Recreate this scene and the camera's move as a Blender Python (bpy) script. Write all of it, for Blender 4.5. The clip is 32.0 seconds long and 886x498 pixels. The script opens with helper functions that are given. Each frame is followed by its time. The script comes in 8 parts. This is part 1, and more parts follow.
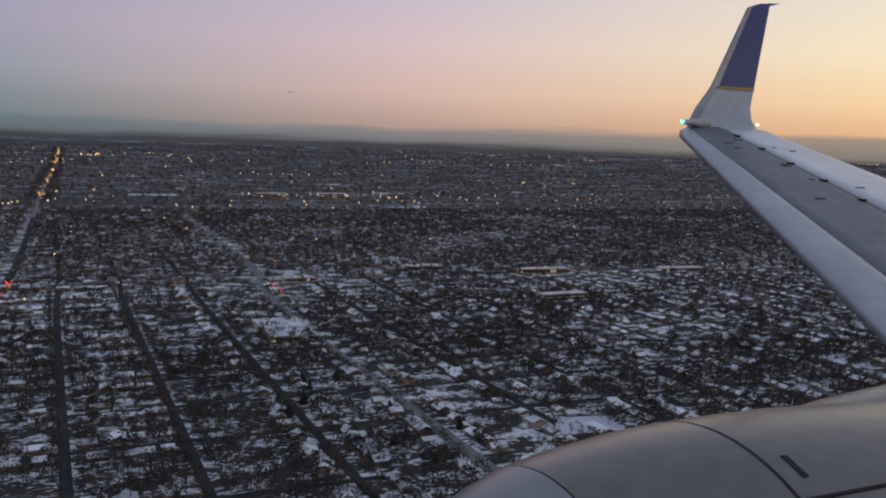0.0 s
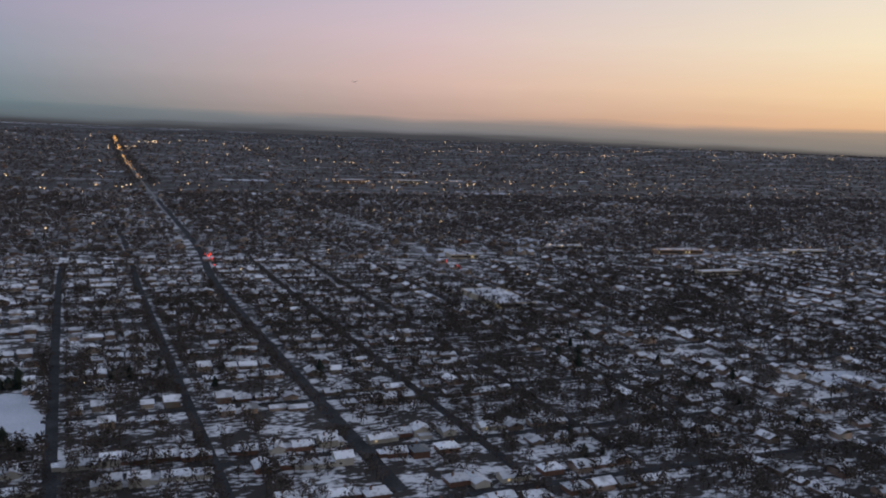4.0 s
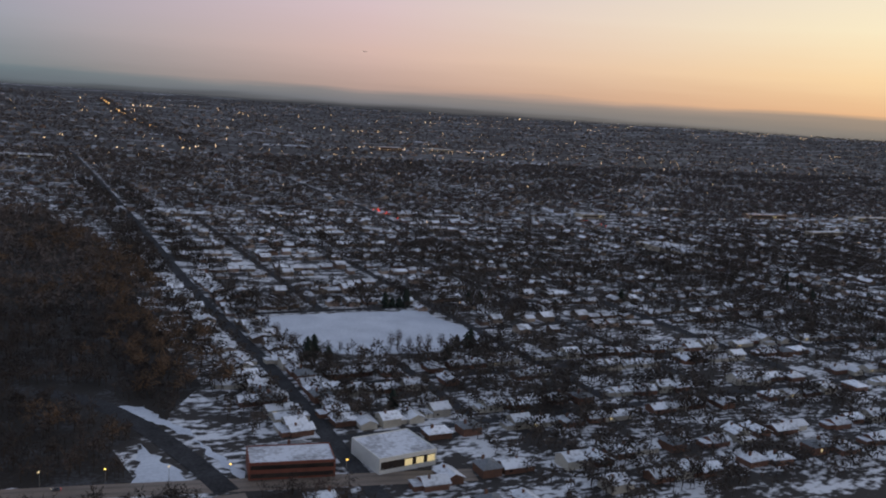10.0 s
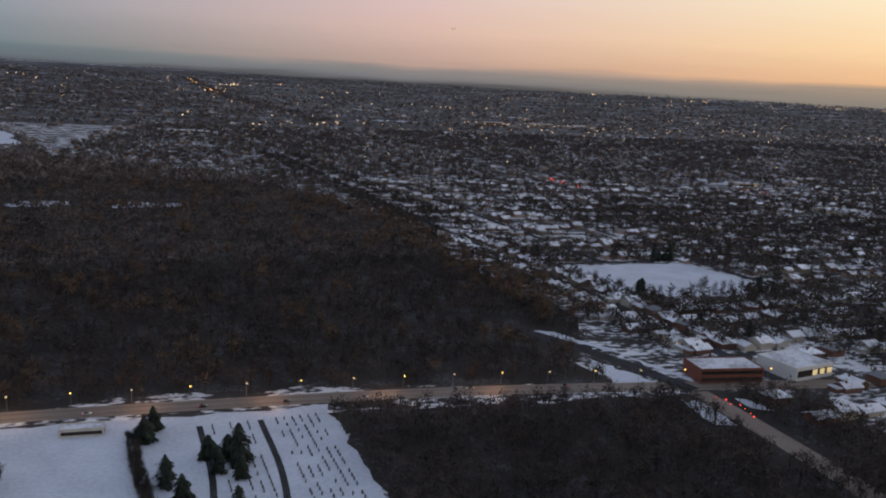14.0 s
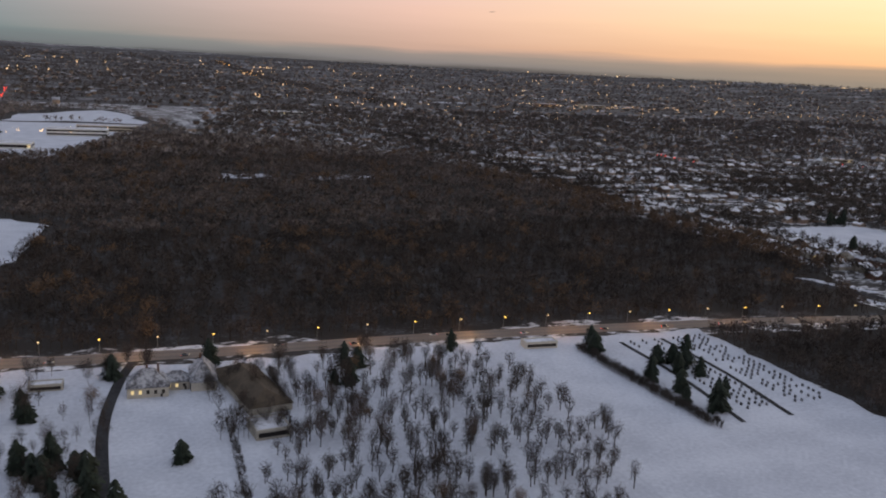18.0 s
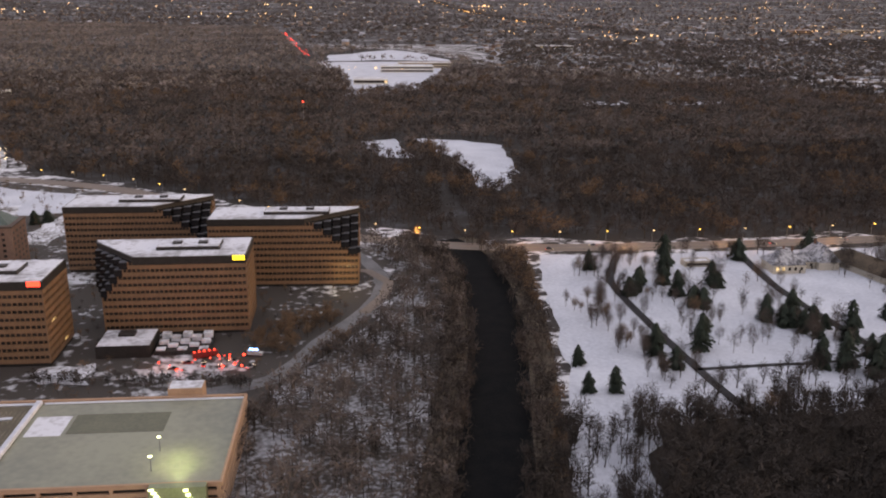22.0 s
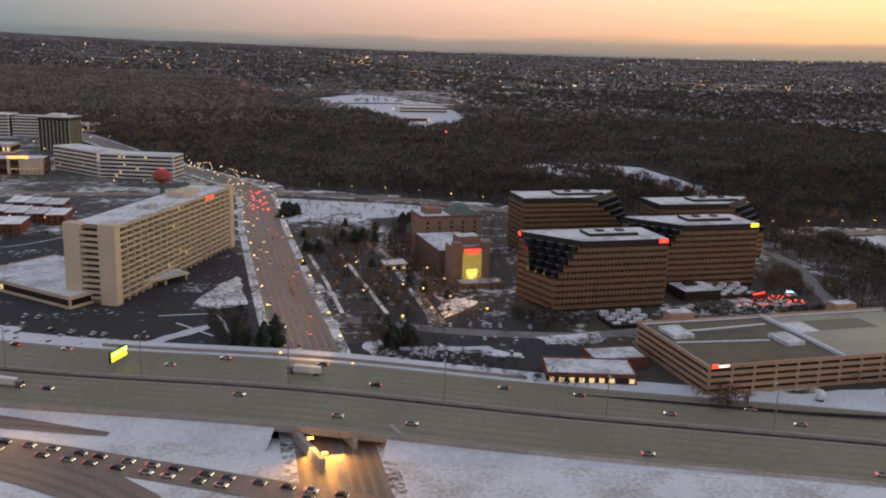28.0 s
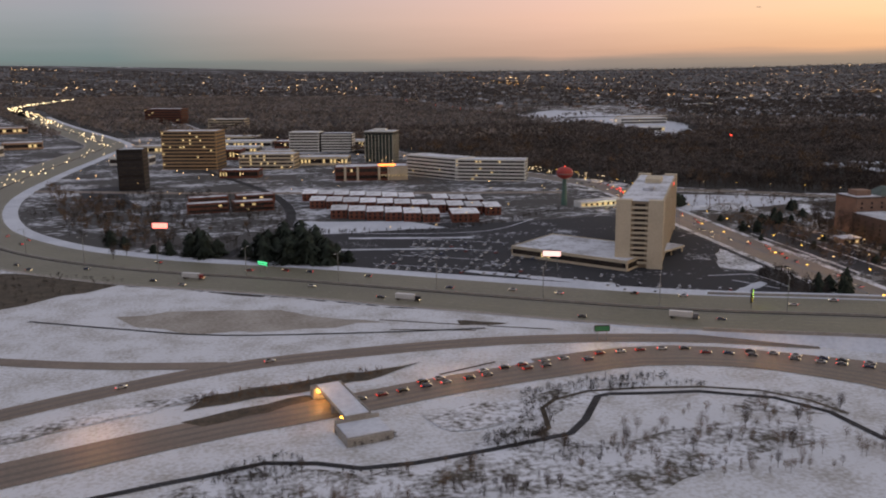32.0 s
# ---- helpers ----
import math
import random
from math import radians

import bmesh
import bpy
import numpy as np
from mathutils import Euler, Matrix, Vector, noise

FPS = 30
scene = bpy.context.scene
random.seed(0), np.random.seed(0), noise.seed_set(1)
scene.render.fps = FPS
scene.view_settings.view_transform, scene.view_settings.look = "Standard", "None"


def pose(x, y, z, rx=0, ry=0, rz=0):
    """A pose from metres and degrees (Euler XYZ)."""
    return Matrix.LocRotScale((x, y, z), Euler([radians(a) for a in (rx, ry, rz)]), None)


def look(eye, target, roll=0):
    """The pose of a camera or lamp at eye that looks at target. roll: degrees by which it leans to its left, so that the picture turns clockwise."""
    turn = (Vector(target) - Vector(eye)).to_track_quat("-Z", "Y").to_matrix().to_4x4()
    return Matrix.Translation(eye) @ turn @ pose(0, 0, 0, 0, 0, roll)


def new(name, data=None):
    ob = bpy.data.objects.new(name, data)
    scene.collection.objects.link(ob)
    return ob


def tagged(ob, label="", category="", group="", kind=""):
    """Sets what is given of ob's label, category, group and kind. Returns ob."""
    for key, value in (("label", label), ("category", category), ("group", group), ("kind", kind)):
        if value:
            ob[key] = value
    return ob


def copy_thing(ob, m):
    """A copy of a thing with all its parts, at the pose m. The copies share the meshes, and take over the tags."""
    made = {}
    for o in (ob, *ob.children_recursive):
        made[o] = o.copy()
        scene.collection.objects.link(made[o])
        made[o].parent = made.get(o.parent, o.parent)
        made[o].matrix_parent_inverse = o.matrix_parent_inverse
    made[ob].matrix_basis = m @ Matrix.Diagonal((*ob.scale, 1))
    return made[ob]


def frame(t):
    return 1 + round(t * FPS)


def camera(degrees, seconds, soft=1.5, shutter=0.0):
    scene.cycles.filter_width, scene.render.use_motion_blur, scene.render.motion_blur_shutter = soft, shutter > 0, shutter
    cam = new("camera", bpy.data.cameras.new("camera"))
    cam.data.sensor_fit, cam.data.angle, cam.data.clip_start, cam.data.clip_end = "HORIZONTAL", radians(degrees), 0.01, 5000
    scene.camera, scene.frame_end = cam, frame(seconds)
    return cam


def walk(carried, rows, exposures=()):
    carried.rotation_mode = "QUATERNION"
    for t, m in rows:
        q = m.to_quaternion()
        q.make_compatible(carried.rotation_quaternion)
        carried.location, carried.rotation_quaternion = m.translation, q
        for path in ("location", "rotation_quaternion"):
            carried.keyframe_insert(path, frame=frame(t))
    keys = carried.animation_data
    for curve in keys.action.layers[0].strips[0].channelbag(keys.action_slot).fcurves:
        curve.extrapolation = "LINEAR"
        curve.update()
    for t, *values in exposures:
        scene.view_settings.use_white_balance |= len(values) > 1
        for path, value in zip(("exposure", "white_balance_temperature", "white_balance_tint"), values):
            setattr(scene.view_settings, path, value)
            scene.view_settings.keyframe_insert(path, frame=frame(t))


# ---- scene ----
# The ground is built at 0.52 of its true size: the flight is fast, and the far plain has to fit.
cam = camera(53.9, 32.0, soft=2.0)
PATH = [
    (0, (-0.00, 0.00, 139.70), (41.67, 90.08, 127.48), 2.02),
    (0.5, (-19.48, 0.84, 138.32), (21.84, 91.18, 126.80), 2.08),
    (1, (-38.92, 1.66, 136.94), (2.08, 92.12, 125.30), 2.31),
    (1.5, (-58.33, 2.45, 135.58), (-17.70, 93.13, 124.28), 2.51),
    (2, (-77.71, 3.22, 134.22), (-37.31, 93.95, 122.58), 2.62),
    (2.5, (-97.05, 3.95, 132.88), (-56.53, 94.55, 120.64), 2.70),
    (3, (-116.36, 4.66, 131.53), (-76.17, 95.32, 118.65), 2.46),
    (3.5, (-135.64, 5.35, 130.20), (-95.74, 96.05, 116.73), 2.40),
    (5.5, (-212.42, 7.81, 124.96), (-172.40, 98.61, 112.54), 2.52),
    (6, (-231.53, 8.36, 123.67), (-191.67, 99.12, 110.46), 2.58),
    (6.5, (-250.61, 8.88, 122.38), (-210.76, 99.41, 107.68), 2.61),
    (7, (-269.66, 9.38, 121.11), (-229.80, 99.87, 106.21), 2.74),
    (7.5, (-288.67, 9.85, 119.84), (-248.99, 100.67, 106.56), 2.59),
    (8, (-307.65, 10.29, 118.58), (-268.08, 101.21, 105.61), 2.40),
    (8.5, (-326.60, 10.71, 117.33), (-286.85, 101.52, 104.15), 2.40),
    (9, (-345.51, 11.09, 116.09), (-303.93, 101.00, 102.36), 2.78),
    (9.5, (-364.39, 11.46, 114.86), (-320.52, 100.02, 99.63), 3.46),
    (10, (-383.24, 11.79, 113.63), (-337.71, 99.37, 97.61), 3.90),
    (10.5, (-402.05, 12.10, 112.41), (-357.10, 99.37, 93.34), 4.63),
    (11, (-420.83, 12.38, 111.20), (-378.48, 100.86, 91.76), 4.36),
    (11.5, (-439.58, 12.64, 110.00), (-398.73, 101.86, 90.76), 3.45),
    (12, (-458.29, 12.86, 108.81), (-417.14, 102.03, 89.94), 3.10),
    (12.5, (-476.97, 13.06, 107.63), (-436.43, 102.73, 89.82), 2.83),
    (13, (-495.62, 13.24, 106.45), (-454.87, 102.57, 87.46), 2.88),
    (13.5, (-514.23, 13.39, 105.28), (-473.55, 102.61, 85.70), 3.29),
    (14, (-532.81, 13.51, 104.12), (-492.40, 103.00, 85.17), 3.34),
    (14.5, (-551.36, 13.60, 102.97), (-511.21, 102.88, 82.55), 3.46),
    (15, (-569.87, 13.67, 101.82), (-529.73, 102.65, 80.14), 3.58),
    (15.5, (-588.36, 13.71, 100.69), (-548.26, 102.56, 78.36), 3.48),
    (17.5, (-661.95, 13.60, 96.23), (-621.69, 102.62, 74.88), 3.56),
    (18, (-680.26, 13.51, 95.13), (-640.11, 102.70, 74.34), 3.16),
    (18.5, (-698.55, 13.39, 94.05), (-659.13, 102.71, 72.42), 2.54),
    (19, (-716.80, 13.24, 92.97), (-681.19, 103.29, 68.02), 2.05),
    (19.5, (-735.01, 13.06, 91.90), (-703.37, 103.75, 64.05), 0.92),
    (20, (-753.19, 12.86, 90.83), (-726.83, 104.34, 60.22), 1.80),
    (20.5, (-771.34, 12.64, 89.78), (-746.65, 104.55, 59.08), 1.85),
    (21, (-789.46, 12.38, 88.73), (-768.46, 105.33, 58.42), 1.37),
    (21.5, (-807.54, 12.10, 87.70), (-789.43, 105.43, 56.68), 0.84),
    (22, (-825.59, 11.79, 86.67), (-805.88, 105.71, 58.54), 0.52),
    (22.5, (-843.61, 11.46, 85.65), (-823.60, 105.70, 58.85), 0.75),
    (23, (-861.59, 11.09, 84.63), (-841.42, 105.41, 58.20), 0.71),
    (23.5, (-879.54, 10.71, 83.63), (-861.43, 104.79, 55.00), 0.21),
    (24, (-897.46, 10.29, 82.63), (-877.77, 103.26, 51.51), 0.57),
    (24.5, (-915.34, 9.85, 81.64), (-897.68, 102.40, 48.14), 0.82),
    (25, (-933.19, 9.38, 80.66), (-914.79, 103.01, 50.75), 0.96),
    (25.5, (-951.01, 8.88, 79.69), (-925.16, 102.55, 56.05), 0.77),
    (27.5, (-1021.95, 6.63, 75.88), (-984.96, 96.69, 53.04), 1.24),
    (28, (-1039.60, 6.00, 74.95), (-1002.56, 96.20, 52.76), 1.79),
    (28.5, (-1057.22, 5.35, 74.03), (-1022.81, 96.32, 50.79), 1.65),
    (29, (-1074.80, 4.66, 73.11), (-1039.37, 95.17, 49.62), 1.74),
    (29.5, (-1092.35, 3.95, 72.21), (-1057.68, 94.25, 46.82), 1.13),
    (30, (-1109.87, 3.22, 71.31), (-1074.84, 94.25, 49.27), 1.60),
    (30.5, (-1127.36, 2.45, 70.42), (-1092.63, 94.13, 50.68), 0.81),
    (31, (-1144.81, 1.66, 69.54), (-1112.88, 94.39, 49.99), 1.09),
    (31.5, (-1162.23, 0.84, 68.66), (-1134.41, 94.54, 47.50), -0.12),
    (32, (-1179.62, 0.00, 67.80), (-1155.33, 94.92, 47.77), -0.58),
]
walk(cam, [(t, look(eye, target, roll)) for t, eye, target, roll in PATH],
     exposures=[(0, 0.0, 6150, 7), (10, 0.03, 6100, 5), (12, 0.0, 6150, 5), (14, 0.08, 6300, 6), (15.5, 0.28, 6550, 7), (18, 0.33, 6950, 8), (19, 0.42, 7800, 16), (20, 0.97, 8300, 16), (22, 1.14, 8100, 15), (23, 0.98, 8000, 13), (24.5, 1.33, 8000, 14), (25, 1.33, 8100, 15),
                (25.5, 0.95, 7600, 13), (27.5, 0.48, 7250, 10), (30, 0.55, 7500, 11), (31, 0.33, 7450, 11), (32, 0.27, 7500, 11)])

# ---- world and sun ----
SUN_AZ = radians(105)
world = bpy.data.worlds.new("dawn_sky")
scene.world = world
world.use_nodes = True
wn, wl = world.node_tree.nodes, world.node_tree.links
wn.clear()


def sky_ramp(stops, factor):
    n = wn.new("ShaderNodeValToRGB")
    el = n.color_ramp.elements
    while len(el) < len(stops):
        el.new(0.5)
    for e, (p, c) in zip(el, stops):
        e.position, e.color = p, (*c, 1)
    wl.new(factor, n.inputs[0])
    return n.outputs[0]


def build_world():
    tc = wn.new("ShaderNodeTexCoord")
    sep = wn.new("ShaderNodeSeparateXYZ")
    wl.new(tc.outputs["Generated"], sep.inputs[0])
    # height over the horizon, spread so that the low sky has most of the ramp
    mr = wn.new("ShaderNodeMapRange")
    mr.inputs["From Min"].default_value, mr.inputs["From Max"].default_value = -0.05, 0.20
    nz = wn.new("ShaderNodeTexNoise")
    nz.inputs["Scale"].default_value, nz.inputs["Detail"].default_value = 5.0, 5.0
    mp = wn.new("ShaderNodeMapping")
    mp.inputs["Scale"].default_value = (1.5, 1.5, 22)
    wl.new(tc.outputs["Generated"], mp.inputs[0])
    wl.new(mp.outputs[0], nz.inputs[0])
    wob = wn.new("ShaderNodeMath"); wob.operation = "MULTIPLY_ADD"
    wob.inputs[1].default_value, wob.inputs[2].default_value = 0.012, -0.006
    wl.new(nz.outputs[0], wob.inputs[0])
    addz = wn.new("ShaderNodeMath"); addz.operation = "ADD"
    wl.new(sep.outputs["Z"], addz.inputs[0]); wl.new(wob.outputs[0], addz.inputs[1])
    wl.new(addz.outputs[0], mr.inputs["Value"])
    h = mr.outputs[0]
    land = (0.050, 0.053, 0.062)
    # ramp place p is (z + 0.05) / 0.25
    left = sky_ramp([(0.0, land), (0.175, land), (0.205, (0.12, 0.15, 0.17)), (0.26, (0.13, 0.20, 0.23)),
                     (0.45, (0.24, 0.285, 0.36)), (0.65, (0.32, 0.30, 0.41)), (1.0, (0.30, 0.30, 0.43))], h)
    mid = sky_ramp([(0.0, land), (0.175, land), (0.205, (0.19, 0.18, 0.19)), (0.238, (0.25, 0.22, 0.215)), (0.262, (0.46, 0.31, 0.265)),
                    (0.42, (0.66, 0.44, 0.39)), (0.62, (0.68, 0.49, 0.50)), (1.0, (0.51, 0.465, 0.59))], h)
    right = sky_ramp([(0.0, land), (0.170, land), (0.20, (0.24, 0.21, 0.18)), (0.26, (0.34, 0.26, 0.20)), (0.285, (0.80, 0.45, 0.24)),
                      (0.42, (0.94, 0.63, 0.35)), (0.62, (0.96, 0.77, 0.51)), (1.0, (0.82, 0.71, 0.62))], h)
    dot = wn.new("ShaderNodeVectorMath"); dot.operation = "DOT_PRODUCT"
    dot.inputs[1].default_value = (math.sin(SUN_AZ), math.cos(SUN_AZ), 0)
    wl.new(tc.outputs["Generated"], dot.inputs[0])
    f1 = wn.new("ShaderNodeMapRange"); f1.inputs["From Min"].default_value, f1.inputs["From Max"].default_value = -0.36, 0.12
    f2 = wn.new("ShaderNodeMapRange"); f2.inputs["From Min"].default_value, f2.inputs["From Max"].default_value = 0.12, 0.62
    for f in (f1, f2):
        wl.new(dot.outputs["Value"], f.inputs["Value"])

    def mix(fac, a, b):
        m = wn.new("ShaderNodeMix"); m.data_type = "RGBA"
        wl.new(fac, m.inputs[0]); wl.new(a, m.inputs[6]); wl.new(b, m.inputs[7])
        return m.outputs[2]
    low = mix(f2.outputs[0], mix(f1.outputs[0], left, mid), right)
    # towards the zenith the glow gives way to dusky blue
    f3 = wn.new("ShaderNodeMapRange"); f3.inputs["From Min"].default_value, f3.inputs["From Max"].default_value = 0.165, 0.5
    wl.new(sep.outputs["Z"], f3.inputs["Value"])
    rgb = wn.new("ShaderNodeRGB"); rgb.outputs[0].default_value = (0.315, 0.345, 0.445, 1)
    col = mix(f3.outputs[0], low, rgb.outputs[0])
    bg = wn.new("ShaderNodeBackground"); bg.inputs[1].default_value = 1.0
    wl.new(col, bg.inputs[0])
    sky = wn.new("ShaderNodeTexSky"); sky.sky_type = "NISHITA"; sky.sun_disc = False
    sky.sun_elevation, sky.sun_rotation = radians(1.5), SUN_AZ
    bg2 = wn.new("ShaderNodeBackground"); bg2.inputs[1].default_value = 0.02
    wl.new(sky.outputs[0], bg2.inputs[0])
    add = wn.new("ShaderNodeAddShader"); out = wn.new("ShaderNodeOutputWorld")
    wl.new(bg.outputs[0], add.inputs[0]); wl.new(bg2.outputs[0], add.inputs[1]); wl.new(add.outputs[0], out.inputs[0])


build_world()
sun = new("sun", bpy.data.lights.new("sun", "SUN"))
sun.data.energy, sun.data.angle, sun.data.color = 0.25, radians(20), (1.0, 0.74, 0.5)
sun.matrix_world = look((0, 0, 0), (-math.sin(SUN_AZ), -math.cos(SUN_AZ), -0.10))


# ---- materials ----
def mat(name, a, b=None, scale=1.0, rough=0.8, metal=0.0, bump=0.0, fine=6.0, emit=None, power=0.0, per_object=0.0, lo=0.38, hi=0.62, spec=0.3, island=0.0, stretch=None):
    m = bpy.data.materials.new(name)
    m.use_nodes = True
    n, l = m.node_tree.nodes, m.node_tree.links
    p = n["Principled BSDF"]
    p.inputs["Roughness"].default_value, p.inputs["Metallic"].default_value = rough, metal
    p.inputs["Specular IOR Level"].default_value = spec
    b = b or tuple(v * 0.8 for v in a)
    tc = n.new("ShaderNodeTexCoord")
    big = n.new("ShaderNodeTexNoise"); big.inputs["Scale"].default_value, big.inputs["Detail"].default_value = scale, 6.0
    small = n.new("ShaderNodeTexNoise"); small.inputs["Scale"].default_value, small.inputs["Detail"].default_value = scale * fine, 3.0
    mixn = n.new("ShaderNodeMath"); mixn.operation = "MULTIPLY_ADD"; mixn.inputs[1].default_value = 0.45
    sub = n.new("ShaderNodeMath"); sub.operation = "MULTIPLY"; sub.inputs[1].default_value = 0.55
    where = tc.outputs["Object"]
    if stretch:
        mp = n.new("ShaderNodeMapping"); mp.inputs["Scale"].default_value = (*stretch, 1.0)
        l.new(where, mp.inputs["Vector"]); where = mp.outputs[0]
    l.new(where, big.inputs[0]); l.new(where, small.inputs[0])
    l.new(big.outputs[0], sub.inputs[0]); l.new(small.outputs[0], mixn.inputs[0]); l.new(sub.outputs[0], mixn.inputs[2])
    r = n.new("ShaderNodeValToRGB")
    r.color_ramp.elements[0].position, r.color_ramp.elements[1].position = lo, hi
    r.color_ramp.elements[0].color, r.color_ramp.elements[1].color = (*a, 1), (*b, 1)
    l.new(mixn.outputs[0], r.inputs[0])
    colour = r.outputs[0]
    if per_object or island:
        hs = n.new("ShaderNodeHueSaturation")
        if island:
            src = n.new("ShaderNodeNewGeometry").outputs["Random Per Island"]
        else:
            src = n.new("ShaderNodeObjectInfo").outputs["Random"]
        v = n.new("ShaderNodeMapRange")
        k = per_object or island
        v.inputs["To Min"].default_value, v.inputs["To Max"].default_value = 1 - k, 1 + k
        l.new(src, v.inputs["Value"]); l.new(v.outputs[0], hs.inputs["Value"]); l.new(colour, hs.inputs["Color"])
        colour = hs.outputs[0]
    l.new(colour, p.inputs["Base Color"])
    if bump:
        bn = n.new("ShaderNodeBump"); bn.inputs["Strength"].default_value = bump; bn.inputs["Distance"].default_value = 0.3
        l.new(mixn.outputs[0], bn.inputs["Height"]); l.new(bn.outputs[0], p.inputs["Normal"])
    if emit:
        p.inputs["Emission Color"].default_value, p.inputs["Emission Strength"].default_value = (*emit, 1), power
    return m


SNOW = mat("snow", (0.62, 0.65, 0.72), (0.46, 0.49, 0.56), 0.06, 0.85, bump=0.3, fine=14)
SNOW_PATCH = mat("patchy_snow", (0.70, 0.72, 0.78), (0.10, 0.09, 0.075), 0.11, 0.9, bump=0.4, fine=7, lo=0.44, hi=0.60)
YARDS = mat("snowy_yards", (0.68, 0.685, 0.72), (0.043, 0.038, 0.036), 0.07, 0.9, bump=0.4, fine=5, lo=0.435, hi=0.51, stretch=(0.7, 1.15))
THIN_SNOW = mat("thin_snow_in_woods", (0.40, 0.41, 0.445), (0.065, 0.055, 0.048), 0.10, 0.95, bump=0.4, fine=8, lo=0.38, hi=0.54)
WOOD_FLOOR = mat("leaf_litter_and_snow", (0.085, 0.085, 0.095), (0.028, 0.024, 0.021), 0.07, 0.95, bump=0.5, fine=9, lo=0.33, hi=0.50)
CAMPUS_MIX = mat("swept_lots_and_snow", (0.60, 0.62, 0.66), (0.058, 0.051, 0.046), 0.05, 0.85, bump=0.3, fine=7, lo=0.37, hi=0.46)
INTER_SNOW = mat("roadside_snow_with_grass", (0.64, 0.66, 0.71), (0.36, 0.345, 0.33), 0.10, 0.9, bump=0.4, fine=11, lo=0.45, hi=0.66)
STRIP_MIX = mat("lots_streaked_with_snow", (0.58, 0.60, 0.66), (0.062, 0.060, 0.060), 0.028, 0.85, bump=0.3, fine=9, lo=0.40, hi=0.49, stretch=(0.8, 1.3))
TAN_SLOPE = mat("thin_snow_on_tan_grass", (0.40, 0.375, 0.35), (0.25, 0.22, 0.19), 0.09, 0.95, bump=0.4, fine=10, lo=0.36, hi=0.62)
BROWN_GRASS = mat("winter_grass", (0.115, 0.092, 0.068), (0.046, 0.039, 0.032), 0.3, 0.95, bump=0.4, fine=8)
CAMPUS_ROAD = mat("pale_campus_asphalt", (0.20, 0.20, 0.205), (0.12, 0.12, 0.125), 0.12, 0.75, bump=0.1, fine=10)
STREET = mat("street_asphalt", (0.028, 0.028, 0.030), (0.062, 0.062, 0.067), 0.1, 0.9, bump=0.1, fine=9, spec=0.08)
CONCRETE_ROAD = mat("highway_concrete", (0.215, 0.201, 0.145), (0.155, 0.146, 0.106), 0.05, 0.6, bump=0.1, fine=18)
TRACK = mat("worn_wheel_tracks", (0.160, 0.128, 0.105), (0.115, 0.095, 0.08), 0.1, 0.5, fine=14)
SALTED = mat("salted_road", (0.235, 0.185, 0.15), (0.165, 0.132, 0.108), 0.08, 0.6, bump=0.1, fine=14)
LOT = mat("lot_asphalt", (0.44, 0.46, 0.51), (0.043, 0.044, 0.050), 0.06, 0.8, bump=0.1, fine=9, lo=0.35, hi=0.42, spec=0.12)
WATER = mat("river_water", (0.006, 0.007, 0.008), (0.012, 0.012, 0.012), 0.25, 0.6, spec=0.008, bump=0.04, fine=7)
PAINT_LINE = mat("lane_paint", (0.36, 0.355, 0.33), (0.22, 0.215, 0.19), 0.5, 0.7)
BARK = mat("bark", (0.075, 0.060, 0.048), (0.045, 0.037, 0.031), 0.15, 0.95, fine=5)
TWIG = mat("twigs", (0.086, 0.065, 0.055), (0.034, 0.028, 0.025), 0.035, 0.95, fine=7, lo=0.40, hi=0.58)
TWIG_DARK = mat("street_tree_twigs", (0.064, 0.053, 0.047), (0.026, 0.0225, 0.0205), 0.05, 0.95, fine=7)
# Paler mid-distance tone with haze mixed in; the riverside trees share it.
TWIG_MID = mat("pale_twigs_with_haze", (0.150, 0.121, 0.107), (0.062, 0.052, 0.048), 0.03, 0.95, fine=7, lo=0.40, hi=0.58)
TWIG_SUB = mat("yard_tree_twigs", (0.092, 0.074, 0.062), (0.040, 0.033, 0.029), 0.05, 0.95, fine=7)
# Haze over the farther suburb is painted into these two twig colours.
TWIG_SUBMID = mat("hazed_middle_street_trees", (0.118, 0.098, 0.088), (0.056, 0.048, 0.044), 0.02, 0.95, fine=8, lo=0.42, hi=0.58)
TWIG_SUBFAR = mat("hazed_distant_trees", (0.122, 0.106, 0.100), (0.064, 0.056, 0.053), 0.008, 0.95, fine=8, lo=0.42, hi=0.58)
# Haze is painted into the far forest's twig colour.
TWIG_FAR = mat("far_twigs_hazed", (0.245, 0.210, 0.194), (0.130, 0.114, 0.107), 0.008, 0.95, fine=8, lo=0.42, hi=0.58)
TWIG_WARM = mat("oak_twigs_with_dry_leaves", (0.180, 0.112, 0.066), (0.090, 0.062, 0.042), 0.1, 0.95, fine=5)
NEEDLES = mat("spruce_needles", (0.018, 0.027, 0.020), (0.035, 0.045, 0.032), 0.6, 0.9, island=0.4)
ROOF_SNOW = mat("snowy_shingles", (0.74, 0.76, 0.81), (0.24, 0.24, 0.255), 0.22, 0.85, bump=0.2, fine=5, lo=0.49, hi=0.68, per_object=0.25)
WALL_A = mat("brick_wall", (0.20, 0.11, 0.075), (0.14, 0.08, 0.06), 0.8, 0.9, bump=0.2, fine=9, per_object=0.3)
WALL_B = mat("pale_siding", (0.52, 0.48, 0.40), (0.42, 0.39, 0.33), 0.6, 0.85, bump=0.1, fine=9, per_object=0.25)
CHIMNEY = mat("chimney_brick", (0.17, 0.09, 0.065), (0.12, 0.07, 0.05), 1.2, 0.9)
